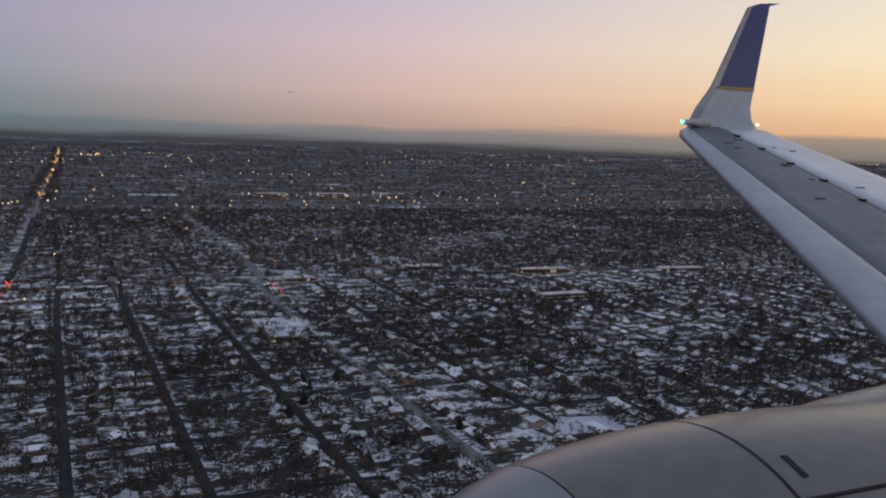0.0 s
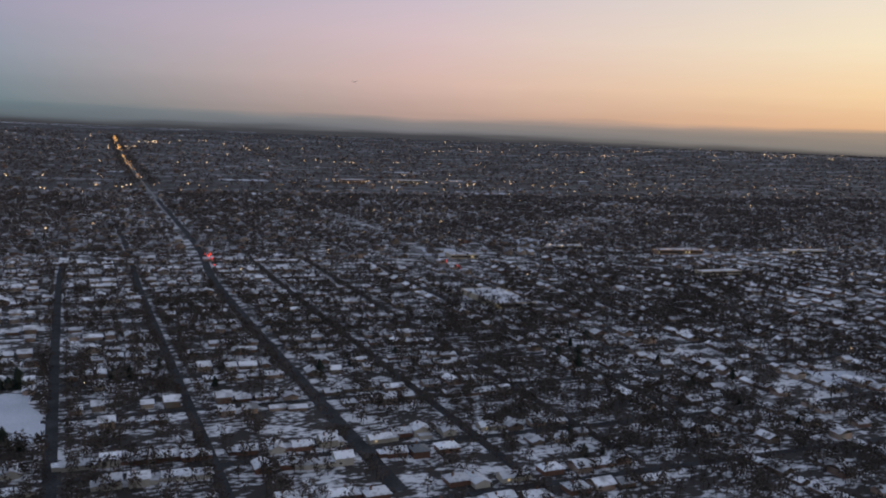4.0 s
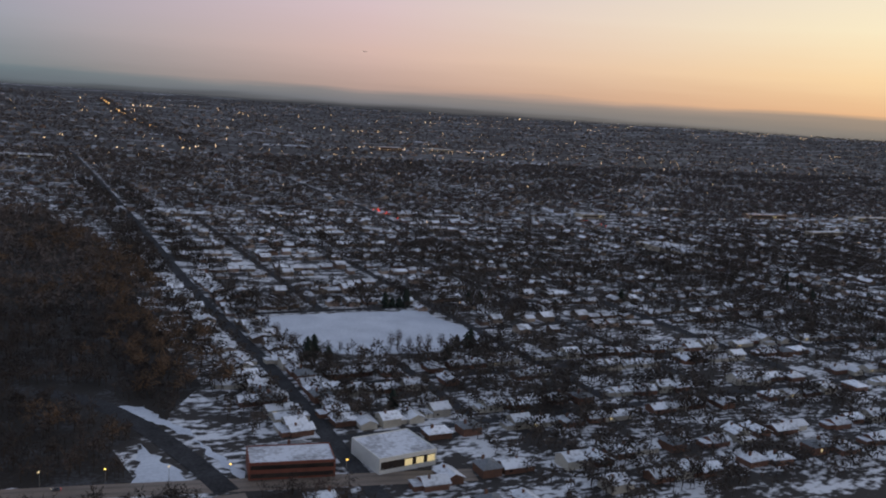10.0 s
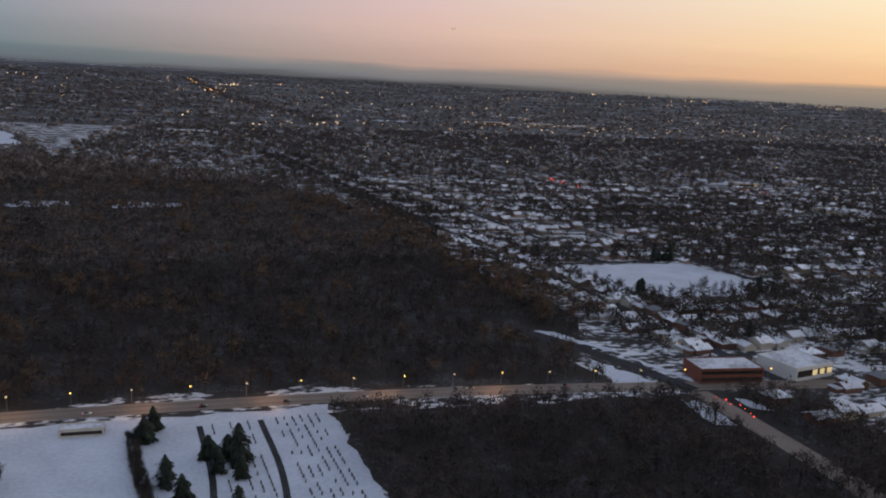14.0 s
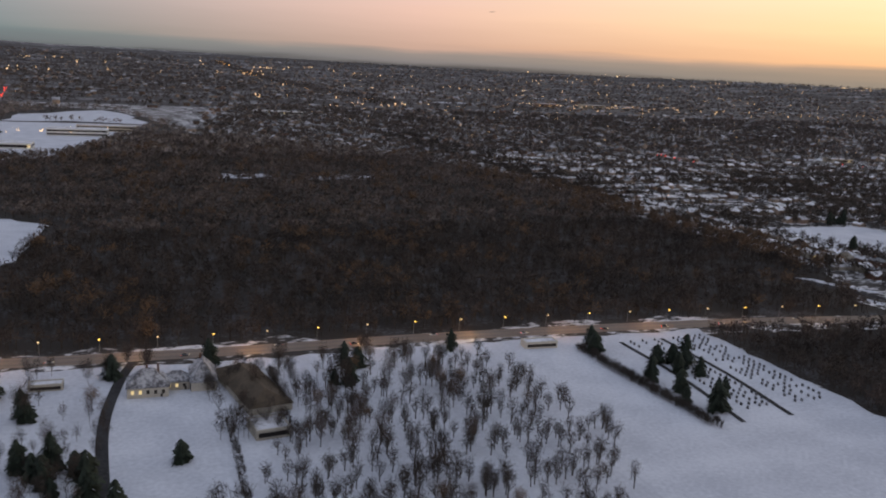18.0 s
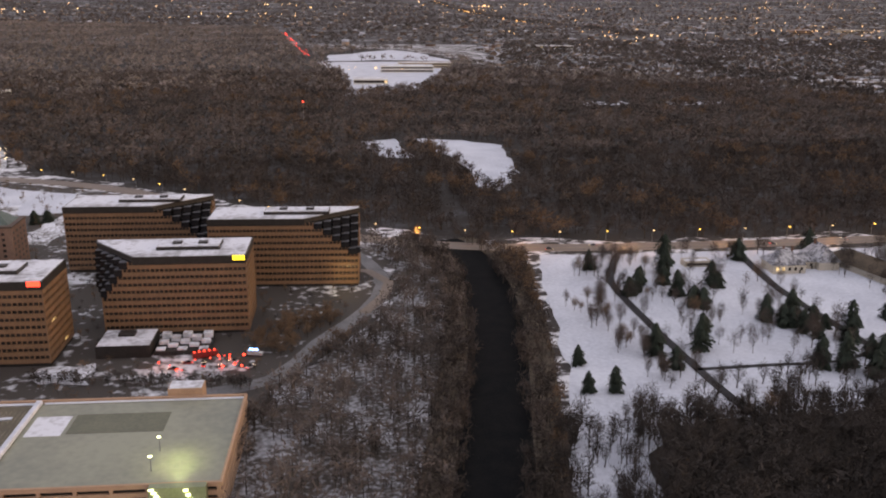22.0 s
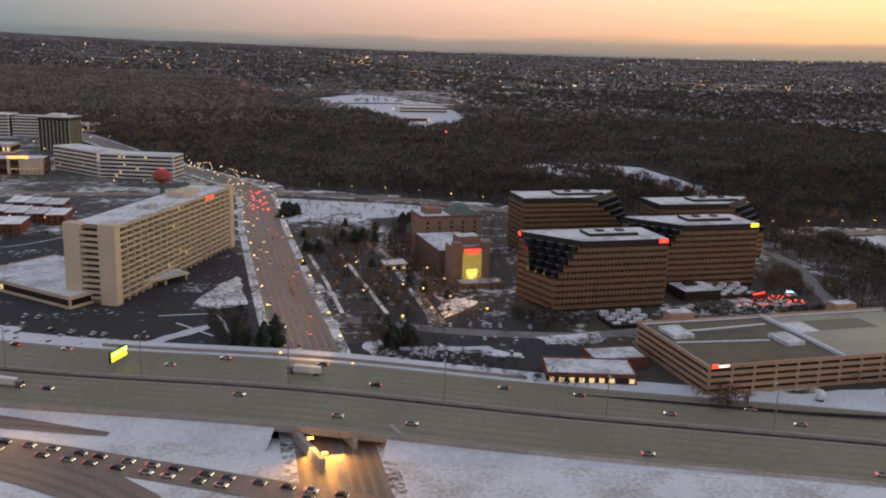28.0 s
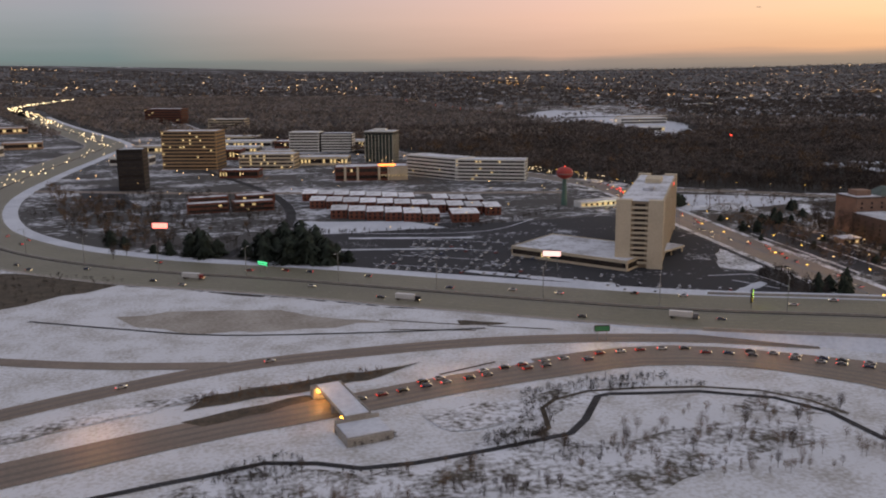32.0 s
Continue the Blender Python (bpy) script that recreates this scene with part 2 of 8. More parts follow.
LIT_WINDOW = mat("lit_window", (0.5, 0.45, 0.3), None, 2, 0.4, emit=(1.0, 0.74, 0.34), power=0.5)
LAMP_WARM = mat("warm_lamp", (0.8, 0.6, 0.3), None, 2, 0.4, emit=(1.0, 0.58, 0.08), power=2.4)
LAMP_ORANGE = mat("sodium_lamps", (0.8, 0.5, 0.2), None, 2, 0.4, emit=(1.0, 0.45, 0.10), power=2.6)
LAMP_FAR = mat("far_lamps", (0.8, 0.7, 0.5), None, 2, 0.4, emit=(1.0, 0.60, 0.27), power=3.0)
LAMP_RED = mat("red_lamp", (0.6, 0.05, 0.03), None, 2, 0.4, emit=(1.0, 0.06, 0.035), power=2.2)
LAMP_WHITE = mat("white_lamp", (0.8, 0.8, 0.7), None, 2, 0.4, emit=(1.0, 0.78, 0.46), power=2.2)
LAMP_GREEN = mat("green_lamp", (0.1, 0.6, 0.4), None, 2, 0.4, emit=(0.1, 1.0, 0.55), power=6)
POLE = mat("galvanised_pole", (0.30, 0.30, 0.30), (0.22, 0.22, 0.22), 1, 0.5, 0.6)


# ---- mesh helpers ----
def obj(name, bm, material, parent=None, label=""):
    me = bpy.data.meshes.new(name)
    bm.to_mesh(me)
    bm.free()
    for m in material if isinstance(material, (list, tuple)) else [material]:
        me.materials.append(m)
    ob = new(name, me)
    if parent:
        ob.parent = parent
    if label:
        ob["label"] = label
    return ob


def part(name, bm, material, parent, label=""):
    return obj(name, bm, material, parent, label)


def cuboid(bm, x0, y0, z0, x1, y1, z1, bevel=0.0):
    r = bmesh.ops.create_cube(bm, size=1, matrix=Matrix.Translation(((x0 + x1) / 2, (y0 + y1) / 2, (z0 + z1) / 2)) @ Matrix.Diagonal((x1 - x0, y1 - y0, z1 - z0, 1)))
    if bevel:
        es = {e for v in r["verts"] for e in v.link_edges}
        bmesh.ops.bevel(bm, geom=list(es), offset=bevel, segments=1, affect="EDGES")
    return bm


def box(*a, **k):
    return cuboid(bmesh.new(), *a, **k)


def tube(bm, p0, p1, r0, r1, n=8, caps=True):
    d = Vector(p1) - Vector(p0)
    m = Matrix.Translation((Vector(p0) + Vector(p1)) / 2) @ d.to_track_quat("Z", "Y").to_matrix().to_4x4()
    bmesh.ops.create_cone(bm, cap_ends=caps, segments=n, radius1=r0, radius2=r1, depth=d.length, matrix=m)
    return bm


def empty(name, x, y, z=0.0, turn=0.0):
    e = new(name)
    e.matrix_world = pose(x, y, z, 0, 0, turn)
    return e


def ragged(pts, step, jitter, rng):
    out = []
    for (x0, y0), (x1, y1) in zip(pts, pts[1:] + pts[:1]):
        n = max(1, int(math.hypot(x1 - x0, y1 - y0) / step))
        for i in range(n):
            k = i / n
            out.append((x0 + (x1 - x0) * k + rng.uniform(-jitter, jitter), y0 + (y1 - y0) * k + rng.uniform(-jitter, jitter)))
    return out


def sheet(name, pts, z, material, label, category, jitter=0.0, step=6.0, seed=1, thick=0.1, kind="structure"):
    """A flat patch of ground with a low edge."""
    rng = random.Random(seed)
    if jitter:
        pts = ragged(pts, step, jitter, rng)
    bm = bmesh.new()
    f = bm.faces.new([bm.verts.new((x, y, z)) for x, y in pts])
    if f.normal.z < 0:
        f.normal_flip()
    f.normal_update()
    if f.normal.z < 0:
        f.normal_flip()
    bmesh.ops.triangulate(bm, faces=bm.faces[:])
    ob = obj(name, bm, material)
    return tagged(ob, label, category, kind=kind)


def smooth_line(pts, step=8.0):
    """Catmull-Rom through the points, cut into even steps."""
    p = [Vector((*q, 0.0)) if len(q) == 2 else Vector(q) for q in pts]
    p = [p[0] * 2 - p[1]] + p + [p[-1] * 2 - p[-2]]
    out = []
    for i in range(1, len(p) - 2):
        n = max(1, int((p[i + 1] - p[i]).length / step))
        for j in range(n):
            u = j / n
            out.append(0.5 * ((2 * p[i]) + (p[i + 1] - p[i - 1]) * u + (2 * p[i - 1] - 5 * p[i] + 4 * p[i + 1] - p[i + 2]) * u * u
                              + (3 * p[i] - p[i - 1] - 3 * p[i + 1] + p[i + 2]) * u ** 3))
    out.append(p[-2])
    return out


def sides(line):
    res = []
    for i, q in enumerate(line):
        d = line[min(i + 1, len(line) - 1)] - line[max(i - 1, 0)]
        d.z = 0
        d.normalize()
        res.append(Vector((-d.y, d.x, 0)))
    return res


def band(bm, line, off0, off1, z, rise=None, skirt=0.0):
    """A strip along a line between two offsets (left is positive)."""
    rows = []
    for q, s in zip(line, sides(line)):
        zz = z + q.z + (rise(q) if rise else 0.0)
        a, b = q + s * off0, q + s * off1
        rows.append((bm.verts.new((a.x, a.y, zz)), bm.verts.new((b.x, b.y, zz))))
    for (a, b), (c, d) in zip(rows, rows[1:]):
        f = bm.faces.new((a, c, d, b))
        f.normal_update()
        if f.normal.z < 0:
            f.normal_flip()
    return bm


def strip(name, pts, width, z, material, label, category="road", rise=None, parent=None):
    bm = band(bmesh.new(), smooth_line(pts), -width / 2, width / 2, z, rise)
    ob = obj(name, bm, material, parent)
    return tagged(ob, label, category, kind="structure") if not parent else ob


def joined(name, verts, tris, mats, index=None):
    """One mesh from arrays of corners and triangles."""
    me = bpy.data.meshes.new(name)
    me.vertices.add(len(verts)); me.vertices.foreach_set("co", np.asarray(verts, np.float32).ravel())
    me.loops.add(len(tris) * 3); me.loops.foreach_set("vertex_index", np.asarray(tris, np.int32).ravel())
    me.polygons.add(len(tris)); me.polygons.foreach_set("loop_start", np.arange(0, len(tris) * 3, 3, dtype=np.int32))
    for m in mats:
        me.materials.append(m)
    if index is not None:
        me.polygons.foreach_set("material_index", np.asarray(index, np.int32))
    me.update(calc_edges=True)
    return new(name, me)


def scatter(name, templates, places, mats, label, category, rng):
    """Many copies of small triangle templates (verts, tris, slots) in one mesh. places: rows of x, y, z, scale, height scale, turn."""
    V, F, I, base = [], [], [], 0
    pick = rng.integers(0, len(templates), len(places))
    for k, (tv, tf, ts) in enumerate(templates):
        P = places[pick == k]
        if not len(P):
            continue
        c, s = np.cos(P[:, 5])[:, None], np.sin(P[:, 5])[:, None]
        x = (tv[None, :, 0] * c - tv[None, :, 1] * s) * P[:, 3:4] + P[:, 0:1]
        y = (tv[None, :, 0] * s + tv[None, :, 1] * c) * P[:, 3:4] + P[:, 1:2]
        z = tv[None, :, 2] * P[:, 4:5] + P[:, 2:3]
        V.append(np.stack([x, y, z], -1).reshape(-1, 3))
        F.append((tf[None] + (np.arange(len(P)) * len(tv))[:, None, None] + base).reshape(-1, 3))
        I.append(np.tile(ts, len(P)))
        base += len(P) * len(tv)
    ob = joined(name, np.concatenate(V), np.concatenate(F), mats, np.concatenate(I))
    return tagged(ob, label, category, kind="stuff")


def inside(poly, x, y):
    r = np.zeros(len(x), bool)
    for (x0, y0), (x1, y1) in zip(poly, poly[1:] + poly[:1]):
        hit = (y0 > y) != (y1 > y)
        r ^= hit & (x < (x1 - x0) * (y - y0) / (y1 - y0 + 1e-12) + x0)
    return r


def near_line(line, x, y, d):
    r = np.zeros(len(x), bool)
    for a, b in zip(line, line[1:]):
        ax, ay, bx, by = a[0], a[1], b[0], b[1]
        k = np.clip(((x - ax) * (bx - ax) + (y - ay) * (by - ay)) / ((bx - ax) ** 2 + (by - ay) ** 2 + 1e-9), 0, 1)
        r |= np.hypot(x - ax - k * (bx - ax), y - ay - k * (by - ay)) < d
    return r


# ---- the plan: lines and areas ----
LIT_ROAD = [(-250, 236), (-376, 263), (-456, 275), (-558, 284), (-650, 288), (-742, 299), (-800, 326), (-845, 372), (-890, 420), (-935, 447), (-958, 456)]
CUMBER = [(-1012, 80), (-1003, 130), (-993, 197), (-985, 268), (-974, 361), (-962, 458), (-974, 520), (-1003, 600), (-1060, 800), (-1180, 1000), (-1230, 1250)]
HIGHWAY = [(-640, -30), (-760, 42), (-862, 104), (-920, 138), (-985, 172), (-1045, 208), (-1098, 244), (-1160, 286), (-1212, 318), (-1258, 362),
           (-1292, 425), (-1310, 520), (-1306, 640), (-1292, 780), (-1284, 890), (-1310, 1000), (-1400, 1300), (-1490, 1640), (-1575, 1960), (-1545, 2500)]
RAMP_A = [(-1300, 150), (-1226, 184), (-1205, 193), (-1181, 201), (-1154, 204), (-1111, 203), (-1069, 193), (-1038, 178)]
RAMP_A2 = [(-1330, 268), (-1276, 242), (-1234, 221), (-1207, 210), (-1181, 203)]
RAMP_B = [(-1330, 118), (-1260, 142), (-1220, 154), (-1202, 160), (-1181, 166), (-1159, 170), (-1133, 176), (-1105, 180), (-1085, 181), (-1064, 174), (-1049, 162), (-1037, 146), (-1030, 120), (-1036, 90)]
PATH_S = [(-1230, 132), (-1202, 141.4), (-1184.5, 144.8), (-1175, 147), (-1166, 144.4), (-1158.8, 140.4), (-1149.5, 139.9), (-1135.5, 141.4), (-1124.7, 143.2), (-1118, 144.4), (-1112.5, 150), (-1105, 160.8), (-1102, 161.4), (-1093.8, 159.5), (-1083, 157.5), (-1070, 150), (-1064, 140), (-1063, 126)]
BANK_S = [(-1124.5, 145), (-1121, 148), (-1118.6, 157.8), (-1114.5, 161.6), (-1105.6, 164.2), (-1093.8, 162.9), (-1081, 159.8), (-1070.5, 154.6), (-1063.8, 146.7), (-1061, 138.4)]
CANFIELD = [(-285, 225), (-283, 280), (-281, 372), (-283, 500), (-278, 800), (-274, 1280), (-270, 2400)]
RIVER = [(-764, 312), (-759, 292), (-759.5, 262), (-765, 229), (-772.5, 199), (-781, 169), (-788, 144), (-802, 105), (-830, 60)]
FOREST = [(-376, 266), (-350, 260), (-352, 292), (-335, 298), (-316, 345), (-314, 480), (-308, 565), (-318, 700), (-345, 815), (-455, 960), (-540, 1050), (-560, 1250), (-600, 1430),
          (-740, 1480), (-765, 2250), (-1480, 2650), (-1900, 2700), (-1540, 1640), (-1360, 1000), (-1230, 1010), (-1130, 860), (-1060, 720), (-1002, 620),
          (-975, 545), (-940, 468), (-890, 436), (-840, 388), (-797, 340), (-742, 308), (-650, 297), (-558, 293), (-456, 284)]
PARK_SCHOOL = [(-747, 1184), (-660, 1200), (-571, 1165), (-585, 1300), (-610, 1410), (-640, 1400), (-720, 1300)]
PARK_SCHOOL_S = [(-747, 1184), (-571, 1165), (-607, 1045), (-640, 930), (-675, 834), (-746, 791), (-735, 950)]
CLEAR_1 = [(-763, 480), (-745, 478), (-744, 542), (-766, 536)]
CLEAR_2 = [(-733, 545), (-705, 532), (-686, 512), (-697, 437), (-718, 392), (-726, 400), (-722, 454)]
CLEAR_3 = [(-568, 688), (-526, 688), (-524, 712), (-560, 716)]
CLEAR_4 = [(-500, 678), (-442, 686), (-438, 704), (-490, 706)]
CLEARINGS = [PARK_SCHOOL, PARK_SCHOOL_S, CLEAR_1, CLEAR_2, CLEAR_3, CLEAR_4]
SOUTH_SNOW = [(-456, 268), (-460, 60), (-800, 60), (-790, 120), (-764, 164), (-752, 210), (-742, 262), (-733, 288), (-650, 279), (-558, 275)]
EAST_WOODS = [(-456, 262), (-372, 250), (-330, 246), (-290, 236), (-285, 60), (-462, 60)]
RIVER_WOODS = [(-797, 315), (-770, 306), (-766, 260), (-775, 205), (-792, 150), (-812, 100), (-850, 90), (-838, 140), (-832, 185), (-803, 226), (-786, 262), (-786, 290)]
RIVER_EAST = [(-749, 296), (-738, 290), (-744, 262), (-757, 205), (-770, 165), (-786, 120), (-800, 85), (-790, 85), (-776, 140), (-763, 180), (-752, 230)]
PARK = [(-267, 446), (-172, 443), (-159, 376), (-175, 370), (-205, 363), (-235, 368), (-262, 376)]
NS_STREETS = [-226, -161, -104, -45, 6, 57, 116, 174, 234, 292, 350, 410, 470, 530, 590, 650, 710, 770, 830]
EW_STREETS = [277, 330, 398, 452, 504, 556, 610, 664, 720, 776, 832]

# ---- ground ----
FAR_TOWN = mat("far_town_and_woods", (0.25, 0.25, 0.27), (0.050, 0.047, 0.048), 0.010, 0.95, fine=7, lo=0.38, hi=0.50, stretch=(0.35, 1.2))
def far_rise(x, y):
    r = np.hypot(np.asarray(x, float) + 600, np.asarray(y, float))
    west = np.clip((-700 - np.asarray(x, float)) / 1200, 0, 1.2)
    return (58 + 19 * west) * np.clip((r - 2900) / 2000, 0, 1.2) ** 2


def plain(x0, x1, nx, y0, y1, ny):
    gx, gy = np.meshgrid(np.linspace(x0, x1, nx), np.linspace(y0, y1, ny))
    z = far_rise(gx, gy) - 0.04
    i = np.arange(nx * ny).reshape(ny, nx)
    a, b, c, d = i[:-1, :-1].ravel(), i[:-1, 1:].ravel(), i[1:, 1:].ravel(), i[1:, :-1].ravel()
    tris = np.concatenate([np.stack([a, b, c], 1), np.stack([a, c, d], 1)])
    return joined("ground", np.stack([gx.ravel(), gy.ravel(), z.ravel()], 1), tris, [YARDS])


GROUND = plain(-8000, 8000, 161, -3000, 6400, 95)
far = plain(-6000, 6000, 121, 1560, 6000, 46)
far.name = "far_plain"
far.location.z = 0.2
far.data.materials[0] = FAR_TOWN
tagged(far, "distant dark built-up plain under thin snow", "ground", kind="structure")
tagged(GROUND, "plain of snowy yards and dark winter ground reaching the horizon", "ground", kind="structure")
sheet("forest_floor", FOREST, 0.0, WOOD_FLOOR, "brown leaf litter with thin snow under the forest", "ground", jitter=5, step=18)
sheet("snow_meadow", SOUTH_SNOW, 0.0, SNOW, "smooth snow-covered lawns south of the lit road", "snow", jitter=1.5, seed=2)
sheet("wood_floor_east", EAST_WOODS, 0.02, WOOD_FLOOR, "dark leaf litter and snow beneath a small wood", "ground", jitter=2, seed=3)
sheet("wood_floor_river", RIVER_WOODS, 0.02, THIN_SNOW, "brown riverside wood floor with thin snow", "ground", jitter=2, seed=4)
sheet("river_bank", RIVER_EAST, 0.04, BROWN_GRASS, "brown brush-covered river bank", "ground", jitter=1.5, seed=5)
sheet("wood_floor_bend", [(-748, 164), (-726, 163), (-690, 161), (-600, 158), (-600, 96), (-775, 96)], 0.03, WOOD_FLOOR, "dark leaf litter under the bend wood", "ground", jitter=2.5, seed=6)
strip("river_margin", RIVER, 28, 0.05, BROWN_GRASS, "brown reedy margins of the river", "ground")
strip("river", RIVER, 15, 0.08, WATER, "dark still river between wooded banks", "water")
for name, poly, s in (("school_field", PARK_SCHOOL, 6), ("school_field_south", PARK_SCHOOL_S, 7), ("clearing_west", CLEAR_1, 8), ("clearing_east", CLEAR_2, 9),
                      ("clearing_far", CLEAR_3, 10), ("clearing_farther", CLEAR_4, 11), ("park_field", PARK, 12)):
    sheet(name, poly, 0.05, SNOW, "open field of smooth untouched snow", "snow", jitter=2.0 if s > 7 else 9.0, step=7 if s > 7 else 30, seed=s)
CAMPUS = [(-800, 330), (-786, 290), (-800, 230), (-832, 188), (-838, 140), (-850, 108), (-870, 118), (-900, 137), (-940, 160), (-985, 186), (-985, 270), (-972, 362), (-962, 452), (-935, 440), (-880, 405), (-840, 362)]
sheet("campus_ground", CAMPUS, 0.0, CAMPUS_MIX, "snow-dusted lawns and drives round the offices", "ground", jitter=1, seed=13)
HOTEL_LOT = [(-1003, 206), (-1060, 240), (-1105, 278), (-1150, 304), (-1150, 395), (-1060, 372), (-1000, 375), (-988, 300)]
sheet("parking_lot", HOTEL_LOT, 0.03, LOT, "dark asphalt hotel parking lot with snow at the edges", "parking lot", jitter=0.5, seed=14)
sheet("west_lots", [(-1322, 450), (-1318, 640), (-1302, 780), (-1300, 900), (-1330, 1010), (-1440, 1330), (-1900, 1330), (-1900, 560), (-1520, 445)], 0.02, STRIP_MIX, "snowy lots west of the expressway", "ground", jitter=2, seed=34)
NW_GROUND = [(-988, 300), (-980, 460), (-990, 560), (-1060, 760), (-1200, 1000), (-1290, 900), (-1300, 640), (-1285, 440), (-1215, 338), (-1150, 305), (-1150, 395), (-1060, 372)]
sheet("commercial_ground", NW_GROUND, 0.0, STRIP_MIX, "snowy lots and pavements of the commercial strip", "ground", jitter=1, seed=15)
SOUTH_HW = [(-985, 150), (-1040, 184), (-1100, 222), (-1165, 264), (-1215, 296), (-1262, 336), (-1320, 440), (-1500, 440), (-1500, 40), (-960, -60), (-640, -160), (-640, -50), (-760, 22), (-862, 84), (-920, 118)]
sheet("interchange_snow", SOUTH_HW, 0.01, INTER_SNOW, "snow-covered interchange slopes between the ramps", "snow", jitter=1, seed=16)
sheet("dry_grass_patch", [(-1211, 254), (-1191, 257), (-1172, 252), (-1155, 239), (-1139, 229), (-1166, 226), (-1191, 233), (-1206, 244)], 0.05, TAN_SLOPE, "brown grass showing through thin snow", "grass", jitter=2, seed=17)
sheet("brush_patch", [(-1262, 330), (-1209, 300), (-1222, 288), (-1250, 268), (-1300, 250), (-1330, 300)], 0.06, BROWN_GRASS, "dark brush beside the highway", "ground", jitter=2, seed=18)
sheet("snow_field_west", [(-1152, 404), (-1097, 388), (-1084, 366), (-1140, 367)], 0.06, SNOW, "snowy field north of the hotel lot", "snow", jitter=1, seed=19)
sheet("snow_corner", [(-1014, 262), (-1002, 283), (-996, 290), (-998, 257), (-1006, 254)], 0.07, SNOW_PATCH, "snowy corner lawn beside the avenue", "snow", jitter=0.7, step=4, seed=20)
sheet("grass_mound", [(-1142, 138), (-1131, 150), (-1121, 147), (-1118, 138), (-1128, 132)], 0.05, SNOW_PATCH, "bare brown mound beside the ramp bridge", "ground", jitter=1.2, step=4, seed=21)
sheet("ditch_grass", [(-1141, 160), (-1130, 165), (-1126, 162), (-1133, 151), (-1140, 152)], 0.058, SNOW_PATCH, "snow-flecked brown grass near the ditch", "grass", jitter=0.8, step=3, seed=30)
sheet("bend_lot", [(-1262, 560), (-1240, 566), (-1222, 470), (-1246, 460)], 0.06, LOT, "dark parking lot inside the motorway bend", "parking lot", jitter=0.8, seed=33)
sheet("median_grass", [(-1119, 225), (-1112, 222), (-1106, 218), (-1112, 217), (-1119, 220)], 0.05, BROWN_GRASS, "brown grass patch in roadside snow", "grass", jitter=0.6, step=3, seed=22)
sheet("verge_grass", [(-1082, 148), (-1068, 156), (-1058, 148), (-1062, 138), (-1074, 142)], 0.05, SNOW_PATCH, "brown grass showing through verge snow", "grass", jitter=1.0, step=3, seed=23)
sheet("brush_ground", [(-1100, 134), (-1088, 141), (-1074, 138), (-1070, 130), (-1090, 126)], 0.055, SNOW_PATCH, "trampled brown ground under roadside brush", "ground", jitter=1.0, step=3, seed=24)
CAMPUS_LOT = [(-980, 192), (-952, 236), (-930, 232), (-915, 200), (-935, 176)]
sheet("campus_lot", CAMPUS_LOT, 0.05, LOT, "dark wet parking lot in front of the offices", "parking lot", jitter=0.6, seed=25)
sheet("garage_snow", [(-918, 154), (-891, 150), (-871, 147), (-838, 141), (-838, 118), (-880, 124), (-908, 143)], 0.06, SNOW, "snow bank between garage and motorway", "snow", jitter=0.8, seed=27)
strip("campus_drive", [(-800, 312), (-793, 290), (-791, 266), (-799, 244), (-814, 222), (-826, 202), (-850, 196)], 5, 0.09, CAMPUS_ROAD, "pale curving drive between offices and river wood")
strip("campus_lane", [(-953, 222), (-945, 255), (-940, 316), (-940, 360)], 2.6, 0.11, SALTED, "narrow salted lane lit by sodium lamps")
for pts in ([(-938.2, 316), (-945, 270), (-951.5, 226)], [(-966.5, 314), (-970, 276), (-974.3, 240)], [(-955, 312), (-959, 268), (-962, 236)]):
    strip("lane_curb", pts, 1.3, 0.135, SNOW_PATCH, "snowy kerb strip between parking rows", "kerb")
strip("campus_road", [(-975, 234), (-962, 224), (-943, 212), (-917, 202), (-880, 199)], 5.5, 0.10, CAMPUS_ROAD, "grey salted campus road")
for i, pts in enumerate(([(-948, 226), (-933, 237), (-931, 249), (-946, 238)], [(-914, 336), (-902, 328), (-893, 376), (-905, 380)], [(-952, 386), (-925, 396), (-925, 372), (-947, 368)], [(-880, 210), (-868, 208), (-868, 218), (-880, 218)])):
    sheet("lawn_snow", pts, 0.075, SNOW_PATCH, "small snowy lawn among the campus drives", "snow", jitter=1.6, step=3, seed=80 + i)
sheet("motorway_slope", [(-975, 187), (-959, 177), (-941, 166), (-926, 156.5), (-914, 152), (-912, 140), (-938, 154), (-972, 175)], 0.13, SNOW, "snowy slope above the motorway", "snow", jitter=0.9, step=4, seed=35)
for i, pts in enumerate(([(-958, 207), (-940.5, 194.6), (-941.3, 190.3), (-958.5, 202)], [(-931, 204), (-911.6, 203), (-914, 195.3), (-929.6, 197.6)], [(-968, 203), (-961, 203), (-962, 196)], [(-978, 212), (-972, 214), (-968, 190), (-974, 190)])):
    sheet("lot_snow", pts, 0.115, SNOW_PATCH, "ploughed snow left on the lot", "snow", jitter=0.9, step=3, seed=150 + i)
REST_LOT = [(-976, 240), (-970, 292), (-962, 332), (-944, 328), (-938, 290), (-944, 250), (-956, 228)]
sheet("restaurant_lot", REST_LOT, 0.055, LOT, "dark wet lots between small trees", "parking lot", jitter=0.6, seed=26)
for i, pts in enumerate(([(-1139, 231), (-1118, 220)], [(-1138, 221), (-1116, 214)], [(-1134, 183), (-1119, 188)], [(-1112, 217), (-1096, 209)], BANK_S)):
    strip("worn_track", pts, 0.8 + 0.3 * (i == 4), 0.06 + 0.002 * i, BROWN_GRASS, "dark worn track through the roadside snow", "track")
